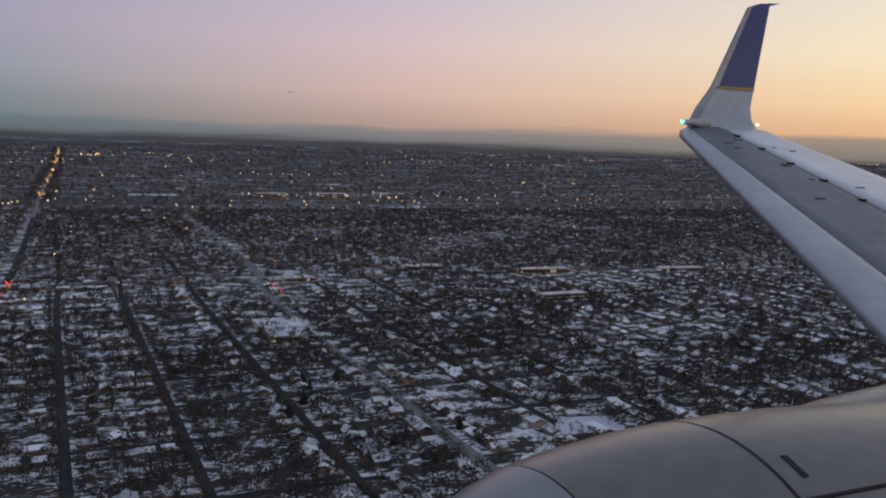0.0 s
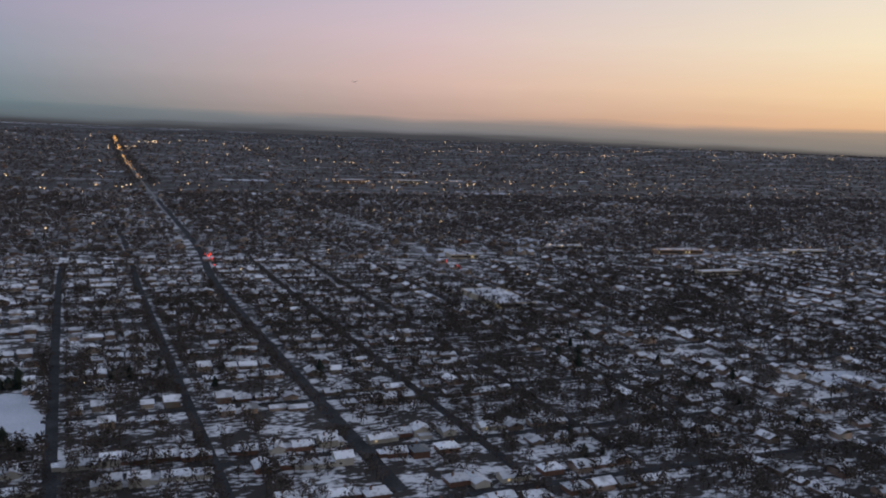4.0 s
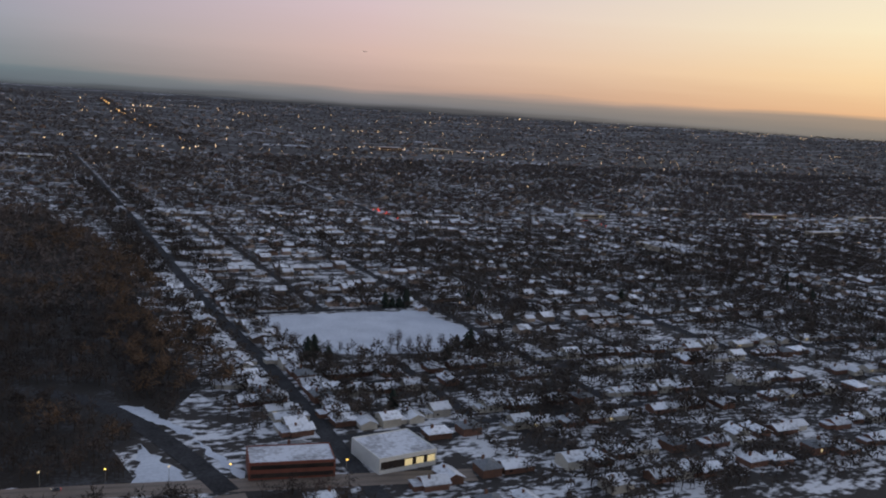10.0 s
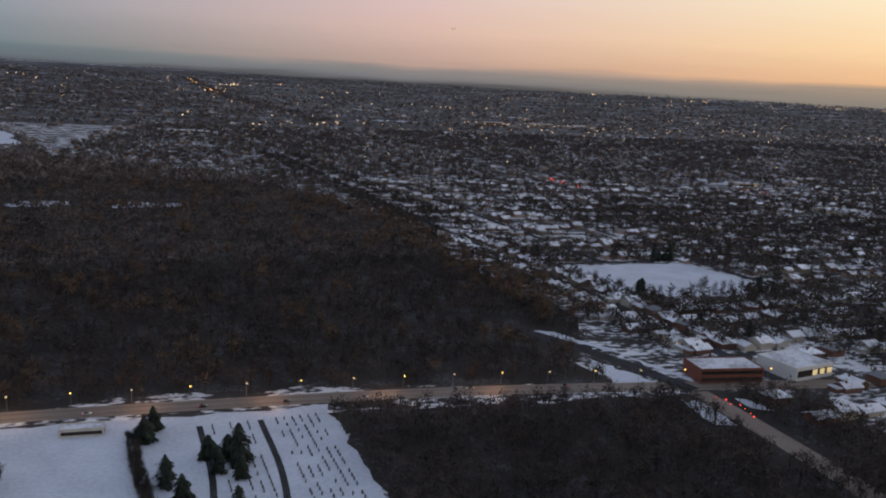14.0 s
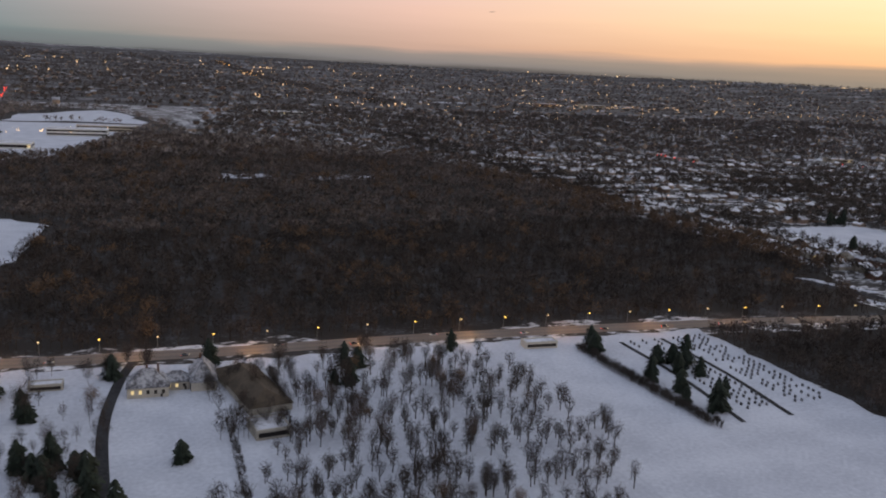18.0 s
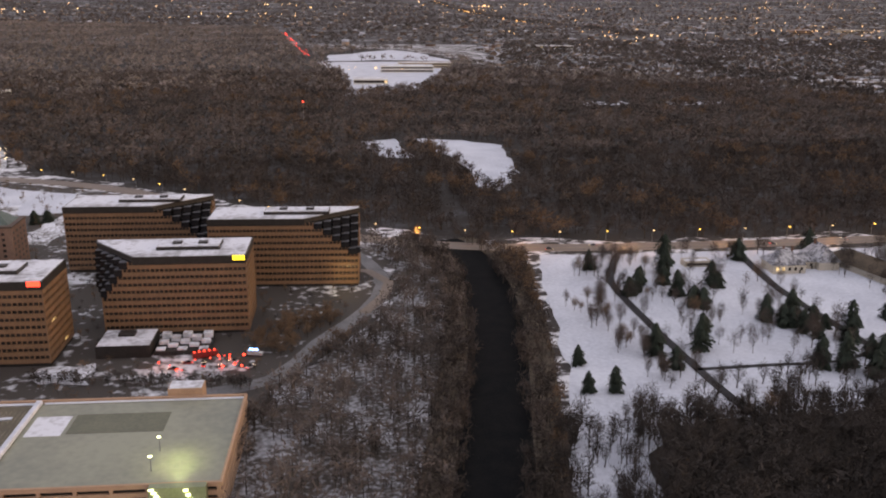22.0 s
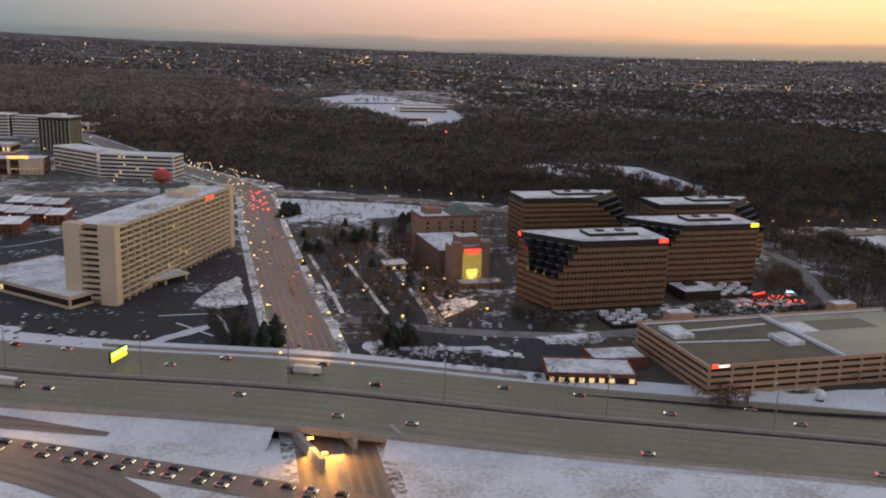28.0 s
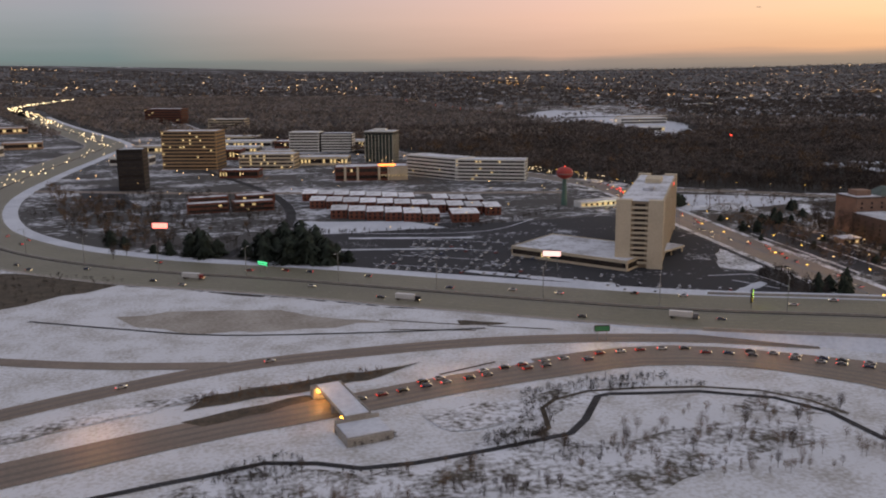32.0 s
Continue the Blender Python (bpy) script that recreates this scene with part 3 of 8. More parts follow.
for i in range(4):
    ox, oy = -1128 + i * 9.5, 303 + i * 13.5
    strip("lot_snow_bank", [(ox, oy), (ox + 30, oy - 18.6)], 0.55, 0.08, SNOW, "low bank of ploughed snow between parking rows", "snow")
for pts in ([(-1024, 252), (-1009, 250), (-1008, 231)], [(-1020, 244), (-1012, 230)], [(-1140, 371), (-1100, 356), (-1068, 354), (-1040, 376)]):
    strip("lot_snow_bank", pts, 0.8, 0.085, SNOW, "low bank of ploughed snow along the lot edge", "snow")


# ---- roads ----
def bump_rise(q):
    return 2.6 * math.exp(-((q.x + 1000) / 46.0) ** 2)


strip("lit_road", LIT_ROAD, 9, 0.10, SALTED, "salt-stained road lit by sodium street lamps")
strip("avenue", CUMBER, 15.5, 0.09, SALTED, "wide salted avenue with commuter traffic")
for name, a, b, z, m, label in (("avenue_verge", 7.7, 10.4, 0.086, SNOW_PATCH, "patchy ploughed snow along the avenue"), ("avenue_verge", -10.4, -7.7, 0.086, SNOW_PATCH, "patchy ploughed snow along the avenue"),
                                ("avenue_median", -0.7, 0.7, 0.112, CAMPUS_ROAD, "pale salted median of the avenue")):
    ob = obj(name, band(bmesh.new(), smooth_line(CUMBER), a, b, z), m)
    tagged(ob, label, "road", kind="structure")
hwy = new("highway")
tagged(hwy, "broad concrete motorway with a median barrier", "highway", kind="structure")
HL = smooth_line(HIGHWAY, 5)
part("carriageway", band(bmesh.new(), HL, 1.2, 17.5, 0.16, bump_rise), CONCRETE_ROAD, hwy)
part("carriageway", band(bmesh.new(), HL, -17.5, -1.2, 0.16, bump_rise), CONCRETE_ROAD, hwy)
part("median_strip", band(bmesh.new(), HL, -1.25, 1.25, 0.14, bump_rise), STREET, hwy)


def wall_along(bm, line, off, z0, z1, thick, rise=None):
    rows = []
    for q, s in zip(line, sides(line)):
        r = rise(q) if rise else 0.0
        ring = []
        for o, z in ((off - thick / 2, z0), (off - thick / 2, z1), (off + thick / 2, z1), (off + thick / 2, z0)):
            v = q + s * o
            ring.append(bm.verts.new((v.x, v.y, z + r)))
        rows.append(ring)
    for a, b in zip(rows, rows[1:]):
        for i in range(3):
            bm.faces.new((a[i], b[i], b[i + 1], a[i + 1]))
    bmesh.ops.recalc_face_normals(bm, faces=bm.faces[:])
    return bm


CONCRETE_WORN = mat("worn_highway_lane", (0.175, 0.163, 0.118), (0.135, 0.126, 0.093), 0.08, 0.5, fine=16)
CONCRETE = mat("weathered_concrete", (0.34, 0.32, 0.29), (0.24, 0.225, 0.205), 0.3, 0.85, bump=0.2, fine=8)
part("median_barrier", wall_along(bmesh.new(), HL, 0.0, 0.1, 0.75, 0.35, bump_rise), CONCRETE, hwy, "grey concrete median barrier")
part("verge", band(bmesh.new(), HL, -24.5, -17.4, 0.12, bump_rise), SNOW, hwy, "ploughed snow beside the lanes")
part("verge", band(bmesh.new(), HL, 17.4, 19.5, 0.12, bump_rise), TAN_SLOPE, hwy, "tan dirt shoulder beside the lanes")
# embankments run down from the raised carriageway to the ground
for sgn in (-1, 1):
    bm = bmesh.new()
    rows = []
    for q, s in zip(HL, sides(HL)):
        r = bump_rise(q)
        e = 24.4 if sgn < 0 else 19.3
        a, b = q + s * e * sgn, q + s * (e + 0.3 + 2.2 * r) * sgn
        rows.append((bm.verts.new((a.x, a.y, 0.125 + r)), bm.verts.new((b.x, b.y, -0.03))))
    for a, b in zip(rows, rows[1:]):
        c = (a[0].co + b[0].co) / 2
        if not near_line(CUMBER, np.array([c.x]), np.array([c.y]), 9.0)[0]:
            bm.faces.new((a[0], b[0], b[1], a[1]))
    bmesh.ops.recalc_face_normals(bm, faces=bm.faces[:])
    part("embankment", bm, SNOW, hwy)


def dashes(name, line, offsets, z, parent, length=1.6, gap=5.0, width=0.12, rise=None, lim=None):
    for o in offsets:
        bm = bmesh.new()
        sd = sides(line)
        run, nxt = 0.0, 0.0
        for i in range(len(line) - 1):
            a, b = line[i], line[i + 1]
            seg = (b - a).length
            while nxt < run + seg:
                k = (nxt - run) / seg
                q = a.lerp(b, k)
                if lim is None or lim(q):
                    d = (b - a).normalized()
                    s = sd[i]
                    z0 = z + (rise(q) if rise else 0)
                    c = q + s * o
                    vs = [bm.verts.new((*(c + d * u * length / 2 + s * w * width / 2).xy, z0)) for u, w in ((-1, -1), (1, -1), (1, 1), (-1, 1))]
                    bm.faces.new(vs)
                nxt += length + gap
            run += seg
        if bm.faces:
            part(name, bm, PAINT_LINE, parent)


dashes("lane_marks", HL, [4.2, 7.4, 10.6, 13.8, -4.2, -7.4, -10.6, -13.8], 0.172, hwy, rise=bump_rise, lim=lambda q: -1300 < q.x < -850)
for off in (2.0, -2.0, 16.9, -16.9):
    part("edge_line", band(bmesh.new(), [q for q in HL if -1320 < q.x < -850], off - 0.13, off + 0.13, 0.173, bump_rise), PAINT_LINE, hwy)
for off in (3.0, 6.0, 9.0, 12.2, 15.2, -3.0, -6.0, -9.0, -12.2, -15.2):
    part("wheel_track", band(bmesh.new(), [q for q in HL if -1320 < q.x < -850], off - 0.55, off + 0.55, 0.168, bump_rise), CONCRETE_WORN, hwy)


def tracks(name, pts, offsets, z, w=0.55):
    """Dark worn wheel tracks on a salted road."""
    L = smooth_line(pts)
    t = new(name)
    tagged(t, "dark wheel tracks worn through road salt", "road", kind="structure")
    for o in offsets:
        part("wheel_track", band(bmesh.new(), L, o - w, o + w, z), TRACK, t)


tracks("ramp_upper_tracks", RAMP_A, (-1.6, 1.2), 0.125)
tracks("ramp_lower_tracks", RAMP_B, (-3.2, -0.6, 2.4), 0.142)
tracks("avenue_tracks", CUMBER, (-6, -4, -2, 2, 4, 6), 0.104, 0.6)
tracks("lit_road_tracks", LIT_ROAD, (-2, 2), 0.115, 0.7)
strip("ramp_upper", RAMP_A, 7, 0.11, SALTED, "curving salted slip road", rise=None)
strip("ramp_upper_branch", RAMP_A2, 5, 0.10, SALTED, "narrow slip road joining the ramp")
strip("ramp_lower", RAMP_B, 11, 0.13, SALTED, "salted two-lane ramp crowded with queuing cars")
strip("drainage_ditch", PATH_S, 1.6, 0.09, STREET, "dark thawed drainage channel through snow", "ditch")
strip("ridge_line", [(-1234, 257), (-1205, 240), (-1181, 228), (-1140, 219), (-1113, 215)], 0.9, 0.12, STREET, "dark fence line across snow", "ditch")
strip("mall_road", [(-1292, 560), (-1200, 521), (-1100, 488), (-990, 455)], 8, 0.1, SALTED, "salted road before the commercial strip")
strip("mall_drive", [(-1180, 330), (-1150, 400), (-1152, 500), (-1190, 640)], 5, 0.09, STREET, "drive between lots of the commercial strip")
strip("canfield_road", CANFIELD, 6.5, 0.08, STREET, "straight suburban road along the forest edge")
strip("forest_slip_road", [(-372, 352), (-355, 338), (-340, 306), (-330, 272), (-325, 248)], 7.5, 0.12, STREET, "curving slip road beside the forest")
strip("red_light_road", [(-752, 1250), (-760, 1340), (-768, 2010), (-775, 2600)], 9, 0.08, STREET, "far road with red tail lights")
strip("suburb_street", [(-226, 285), (-225, 358)], 5.0, 0.07, STREET, "straight residential street between snowy yards")
for i, x in enumerate(NS_STREETS):
    y0 = 455 if x == -226 else 285 if x < 100 else 300
    w = 8.0 if x == 174 else 7.0 if x == -45 else 5.0
    strip("suburb_street", [(x, y0), (x + 2, 700), (x + (32 if x == 174 else 20 if x == -45 else 8), 1000), (x + (40 if x in (174, -45) else 10), 1900)], w, 0.07, CAMPUS_ROAD if x == 174 else STREET, "straight residential street between snowy yards")
for y in EW_STREETS:
    if 360 < y < 450:
        strip("suburb_street", [(-165, y), (300, y - 6), (1150, y - 20)], 4.5, 0.06, STREET, "cross street between rows of houses")
    else:
        strip("suburb_street", [(-280, y), (300, y - 6), (1150, y - 20)], 4.5, 0.06, STREET, "cross street between rows of houses")
strip("commercial_street", [(-270, 1010), (186, 979), (343, 872), (595, 800), (1100, 770)], 7, 0.11, STREET, "commercial street with lit shop fronts")
strip("far_bright_road", [(-14, 1500), (0, 2098), (54, 3782), (75, 4600)], 6, 0.30, CAMPUS_ROAD, "far road glowing with car lights")


# ---- trees ----
def bare_template(rng, twigs, spread=2.3, height=7.0, width=0.2, limbs=3, forked=True, stem=True, bulk=1.0):
    V, F, S = [], [], []

    def tri(a, b, c, slot):
        k = len(V)
        V.extend((a, b, c)); F.append((k, k + 1, k + 2)); S.append(slot)

    def spar(p0, p1, w0, w1):
        d = np.subtract(p1, p0)
        u = np.cross(d, (0.3, 0.5, 0.81)); u /= np.linalg.norm(u)
        v = np.cross(d, u); v /= np.linalg.norm(v)
        ring = [(math.cos(a), math.sin(a)) for a in (0, 2.094, 4.189)]
        lo = [np.add(p0, (u * c + v * s) * w0) for c, s in ring]
        hi = [np.add(p1, (u * c + v * s) * w1) for c, s in ring]
        for i in range(3):
            j = (i + 1) % 3
            tri(lo[i], lo[j], hi[j], 0); tri(lo[i], hi[j], hi[i], 0)
    top = (rng.normal(0, 0.2), rng.normal(0, 0.2), height * 0.62)
    if stem:
        spar((0, 0, -0.1), top, 0.15 * bulk, 0.06 * bulk)
    else:
        tri(np.array((-0.25, 0, -0.1)), np.array((0.25, 0, -0.1)), np.array(top), 0)
    ends = [np.array(top)]
    for i in range(limbs):
        a = rng.uniform(0, 6.28)
        s = np.array((0, 0, height * rng.uniform(0.15, 0.42)))
        e = s + (math.cos(a) * spread * 0.62, math.sin(a) * spread * 0.62, height * rng.uniform(0.2, 0.32))
        spar(s, e, 0.08 * bulk, 0.03 * bulk)
        ends.append(e)
    for i in range(twigs):
        while True:
            q = rng.uniform(-1, 1, 3)
            if q @ q < 1:
                break
        q = q * (spread, spread, height * 0.42) * rng.uniform(0.8, 1.12) + (0, 0, height * 0.57)
        e = ends[rng.integers(len(ends))]
        s = e + (q - e) * rng.uniform(0.2, 0.75)
        d = q - s
        side = np.cross(d, rng.normal(size=3)); side /= np.linalg.norm(side) + 1e-9
        w = width * rng.uniform(0.6, 1.3)
        tri(s - side * w * 0.5, s + side * w * 0.5, q, 1)
        if not forked:
            continue
        q2 = s + d * 0.45
        q3 = q2 + rng.normal(0, 0.5, 3) + d * 0.35
        tri(q2 - side * w * 0.4, q2 + side * w * 0.4, q3, 1)
    return np.array(V), np.array(F), np.array(S)


RNG = np.random.default_rng(7)
T_NEAR = [bare_template(RNG, 27, 2.8, 7.2, 0.34, limbs=2) for _ in range(7)]
T_MID = [bare_template(RNG, 18, 3.2, 6.8, 1.05, limbs=0, forked=False) for _ in range(6)]
T_FAR = [bare_template(RNG, 9, 3.8, 6.5, 2.2, limbs=0, forked=False, stem=False) for _ in range(6)]


def places(n, x, y, smin, smax, z=0.0):
    s = RNG.uniform(smin, smax, len(x))
    return np.stack([x, y, z + far_rise(x, y), s, s * RNG.uniform(0.85, 1.2, len(x)), RNG.uniform(0, 6.28, len(x))], 1)


def in_view(x, y):
    return (x < 1.32 * y + 30) & (x > -1215 - 0.92 * y)


def grow(name, poly, n, templates, smin, smax, mats, label, ylim=(0, 9999), keep=None, category="trees"):
    xs, ys = [p[0] for p in poly], [p[1] for p in poly]
    x, y = RNG.uniform(min(xs), max(xs), n), RNG.uniform(max(min(ys), ylim[0]), min(max(ys), ylim[1]), n)
    ok = inside(poly, x, y) & in_view(x, y)
    if keep is not None:
        ok &= keep(x, y)
    x, y = x[ok], y[ok]
    return scatter(name, templates, places(len(x), x, y, smin, smax), mats, label, category, RNG)


def woods_keep(x, y):
    k = np.ones(len(x), bool)
    for c in CLEARINGS:
        k &= ~inside(c, x, y)
    k &= ~near_line(LIT_ROAD, x, y, 8) & ~near_line(RIVER, x, y, 8) & ~near_line(CUMBER, x, y, 13) & ~near_line(HIGHWAY, x, y, 26)
    k &= ~near_line([(-751, 318), (-749, 350), (-747, 395)], x, y, 3)
    k &= ~near_line([(-752, 1180), (-760, 1340), (-768, 2010), (-775, 2600)], x, y, 9)
    k &= ~near_line([(-372, 352), (-355, 338), (-340, 310), (-329, 268), (-325, 246), (-329, 190)], x, y, 8.5)
    return k


COOL, WARM, DARK = [BARK, TWIG], [BARK, TWIG_WARM], [BARK, TWIG_DARK]
T_SUB = [bare_template(RNG, 24, 3.1, 6.8, 0.70, limbs=0, forked=False) for _ in range(7)]
T_OAK = [bare_template(RNG, 46, 3.4, 7.6, 0.32, limbs=3) for _ in range(6)]
T_STAND = [bare_template(RNG, 96, 2.7, 8.4, 0.13, limbs=6, bulk=1.35) for _ in range(6)]
T_FINE = [bare_template(RNG, 135, 2.7, 8.8, 0.085, limbs=6, bulk=0.6) for _ in range(5)]
grow("forest_trees", FOREST, 19500, T_NEAR, 0.75, 1.25, COOL, "dense leafless grey-brown forest trees", (250, 470), woods_keep)


def oak_groves(x, y):
    """Oaks stand together in groves on the higher ground."""
    k = np.array([noise.noise(Vector((a / 34.0, b / 42.0, 5.0))) + 0.5 * noise.noise(Vector((a / 9.0, b / 12.0, 2.0))) for a, b in zip(x, y)])
    return woods_keep(x, y) & (k > 0.22)


grow("oak_trees", FOREST, 15000, T_OAK, 0.8, 1.35, WARM, "groves of oaks holding dry rusty leaves in the forest", (270, 900), oak_groves)
grow("edge_oaks", [(-300, 330), (-300, 620), (-330, 720), (-352, 700), (-334, 560), (-338, 350)], 260, T_OAK, 1.0, 1.5, WARM, "tall brown oaks along the forest edge", (320, 720), woods_keep)
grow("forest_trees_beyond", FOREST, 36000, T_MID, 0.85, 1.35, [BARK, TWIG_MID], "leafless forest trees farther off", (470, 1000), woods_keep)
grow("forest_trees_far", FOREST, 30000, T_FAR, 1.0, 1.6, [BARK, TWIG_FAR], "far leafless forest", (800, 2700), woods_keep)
grow("wood_trees", EAST_WOODS, 3000, T_NEAR, 0.7, 1.1, COOL, "small leafless wood beside the cemetery", (110, 262), woods_keep)
grow("riverside_trees", RIVER_WOODS, 2300, T_NEAR, 0.6, 1.1, [BARK, TWIG_MID], "leafless riverside trees", (90, 330), woods_keep)
grow("meadow_trees", [(-740, 186), (-560, 186), (-540, 100), (-800, 100)], 640, T_STAND, 0.6, 1.0, DARK, "leafless trees thick on the snow by the river", (90, 190), woods_keep)
grow("hedge", [(-650, 180), (-650, 270), (-618, 270), (-618, 180)], 9000, T_NEAR, 0.14, 0.26, DARK, "clipped dark hedges round the estate lawn", (185, 270), lambda x, y: near_line([(-622.5, 267), (-626.6, 225)], x, y, 0.9) | near_line([(-641.3, 231), (-645.1, 186)], x, y, 0.9), "hedge")
grow("estate_trees", [(-638, 214), (-620, 222), (-616, 258), (-600, 264), (-548, 262), (-545, 190), (-560, 172), (-642, 172)], 330, T_STAND, 0.65, 1.0, DARK, "thick stand of leafless trees on the estate lawn", (172, 268), woods_keep)
grow("river_bend_trees", [(-765, 172), (-700, 166), (-640, 172), (-600, 150), (-600, 100), (-800, 100)], 1500, T_STAND, 0.6, 1.0, DARK, "thick leafless wood at the river bend", (90, 175), woods_keep)
grow("strip_trees", [(-1280, 470), (-1268, 400), (-1215, 352), (-1165, 320), (-1150, 330), (-1152, 480), (-1230, 530)], 620, T_NEAR, 0.4, 0.85, DARK, "leafless trees between motorway and shops", (300, 540), woods_keep)
grow("avenue_trees", [(-963, 212), (-940, 205), (-918, 214), (-914, 330), (-950, 372), (-965, 330)], 190, T_NEAR, 0.4, 0.75, WARM, "small leafless trees round the restaurant lots", (200, 380), woods_keep)
FOOT = [(-914.5, 223.5, -6, 37, 18), (-868, 237, -6, 37, 17.5), (-888, 296, -7, 44, 17), (-843, 272.5, -8, 45, 16), (-912.5, 155.5, -6.5, 78, 36), (-933, 250, -4, 20, 54), (-924, 298, -4, 20, 18), (-942, 172, -22, 19, 8), (-928, 178, -10, 14, 9), (-905, 205, -6, 14, 11), (-868, 222, -6, 28, 12)]


def campus_keep(x, y):
    k = woods_keep(x, y) & ~inside(CAMPUS_LOT, x, y)
    for line in ([(-800, 312), (-793, 290), (-791, 266), (-799, 244), (-814, 222), (-826, 202), (-850, 196)], [(-975, 234), (-962, 224), (-943, 212), (-917, 202), (-880, 199)]):
        k &= ~near_line(line, x, y, 3.4)
    for fx, fy, turn, w, d in FOOT:
        c, s = math.cos(radians(turn)), math.sin(radians(turn))
        u, v = (x - fx) * c + (y - fy) * s, -(x - fx) * s + (y - fy) * c
        k &= ~((u > -1.5) & (u < w + 1.5) & (v > -1.5) & (v < d + 1.5))
    return k


grow("campus_trees", [(-984, 192), (-958, 228), (-936, 250), (-918, 296), (-930, 345), (-962, 345), (-974, 292), (-980, 240)], 210, T_NEAR, 0.42, 0.75, [BARK, TWIG_WARM], "brown leafless trees thick between avenue and lots", (190, 350), woods_keep)
grow("lot_trees", [(-974, 240), (-966, 334), (-930, 340), (-918, 300), (-938, 250), (-956, 228)], 150, T_SUB, 0.35, 0.7, DARK, "dark trees standing in rows through the lots", (220, 345), campus_keep)
grow("roadside_brush", [(-992, 168), (-978, 206), (-962, 206), (-950, 186), (-960, 164)], 260, T_NEAR, 0.3, 0.55, DARK, "dark brush between lot and motorway", (160, 210), woods_keep)
grow("avenue_grove", [(-1012, 246), (-998, 249), (-1002, 207), (-1013, 214)], 130, T_NEAR, 0.5, 0.8, DARK, "dark grove beside the avenue", (200, 255), woods_keep)
grow("campus_brush", CAMPUS, 1500, T_NEAR, 0.22, 0.55, WARM, "leafless shrubs and small trees round the offices", (130, 440), campus_keep)
grow("campus_evergreens", [(-920, 220), (-905, 224), (-880, 222), (-830, 224), (-800, 240), (-800, 290), (-905, 300), (-905, 345), (-945, 350), (-930, 205)], 420, T_SUB, 0.22, 0.42, DARK, "dark clipped shrubs along the office walls", (200, 350), campus_keep)
grow("lane_grove", [(-833, 224), (-820, 242), (-803, 242), (-799, 251), (-805, 224), (-816, 206)], 520, T_OAK, 0.35, 0.62, WARM, "brown leafless grove between offices and lane", (200, 255), lambda x, y: ~near_line([(-791, 266), (-799, 244), (-814, 222), (-826, 202), (-850, 196)], x, y, 3.2))
grow("forecourt_hedge", [(-881, 209), (-856, 203), (-831, 197), (-831, 201.5), (-857, 208), (-880, 214)], 520, T_SUB, 0.28, 0.48, DARK, "dark evergreen hedge before the low halls", (190, 216), None, "hedge")
grow("cemetery_hedge", [(-520, 268), (-510, 268), (-509, 180), (-520, 180)], 2600, T_NEAR, 0.2, 0.5, DARK, "ragged dark hedge between field and cemetery", (180, 268), lambda x, y: near_line([(-515, 258), (-515.5, 238), (-514, 190)], x, y, 1.6), "hedge")
grow("path_brush", [(-1135, 140), (-1135, 170), (-1080, 172), (-1080, 155)], 1500, T_NEAR, 0.14, 0.30, DARK, "dark brush along the drainage channel", (138, 172), lambda x, y: near_line(BANK_S, x, y, 1.1) | near_line([(-1124, 152), (-1119, 165), (-1104, 168), (-1087, 167)], x, y, 1.6))
LOOP = [(-1192, 141), (-1180, 143.5), (-1168, 142), (-1159, 138.5), (-1149, 138), (-1136, 139.6), (-1124, 141), (-1110, 139), (-1094, 140), (-1090, 126), (-1116, 118), (-1160, 122), (-1200, 128)]
grow("channel_brush", [(-1136, 144.6), (-1132, 148.3), (-1123.5, 147.4), (-1125.5, 141.2), (-1131, 139.2)], 150, T_NEAR, 0.12, 0.30, DARK, "dark tangled brush where the channels meet", (130, 160), None, "brush")
grow("bend_brush", [(-1187, 141), (-1181, 146.5), (-1170, 149.5), (-1168, 144), (-1172, 137)], 220, T_NEAR, 0.12, 0.28, DARK, "dark tangled brush over the channel bank", (130, 160), None, "brush")
grow("loop_thicket", LOOP, 900, T_FINE, 0.10, 0.26, DARK, "low dark thicket standing in patches in the snow", (110, 150), lambda x, y: np.sin(x / 5.1 + y / 3.0) + np.sin(y / 3.3 - x / 9.0) > 0.55, "brush")
grow("bridge_brush", [(-1162, 158), (-1154, 158), (-1150, 151), (-1158, 148)], 70, T_NEAR, 0.12, 0.25, DARK, "dark shrubs beside the footbridge end", (140, 165), None, "brush")
grow("hall_trees", [(-646, 268), (-618, 268), (-618, 220), (-646, 216)], 60, T_FINE, 0.7, 1.0, DARK, "leafless trees crowding round the great hall", (216, 268))
BEND = [(-748, 164), (-726, 163), (-690, 161), (-600, 158), (-600, 96), (-775, 96)]
grow("bend_wood", BEND, 2300, T_NEAR, 0.7, 1.1, DARK, "dense dark wood below the estate drives", (96, 166), woods_keep)
grow("garden_trees", [(-736, 192), (-676, 192), (-664, 280), (-728, 282)], 120, T_FINE, 0.6, 0.95, COOL, "grey leafless trees scattered over the estate garden", (190, 284), woods_keep)
grow("west_trees", [(-1330, 460), (-1320, 900), (-1440, 1330), (-1800, 1330), (-1800, 560), (-1520, 450)], 1300, T_MID, 0.5, 1.0, DARK, "dark trees among the lots west of the expressway", (450, 1330), lambda x, y: ~near_line(HIGHWAY, x, y, 30) & (np.sin(x / 23.0) + np.sin(y / 17.0) > 0.2))
grow("corner_brush", [(-975, 226), (-966, 230), (-962, 203), (-970, 202)], 90, T_NEAR, 0.4, 0.7, DARK, "dark brush at the corner of the avenue", (200, 232))
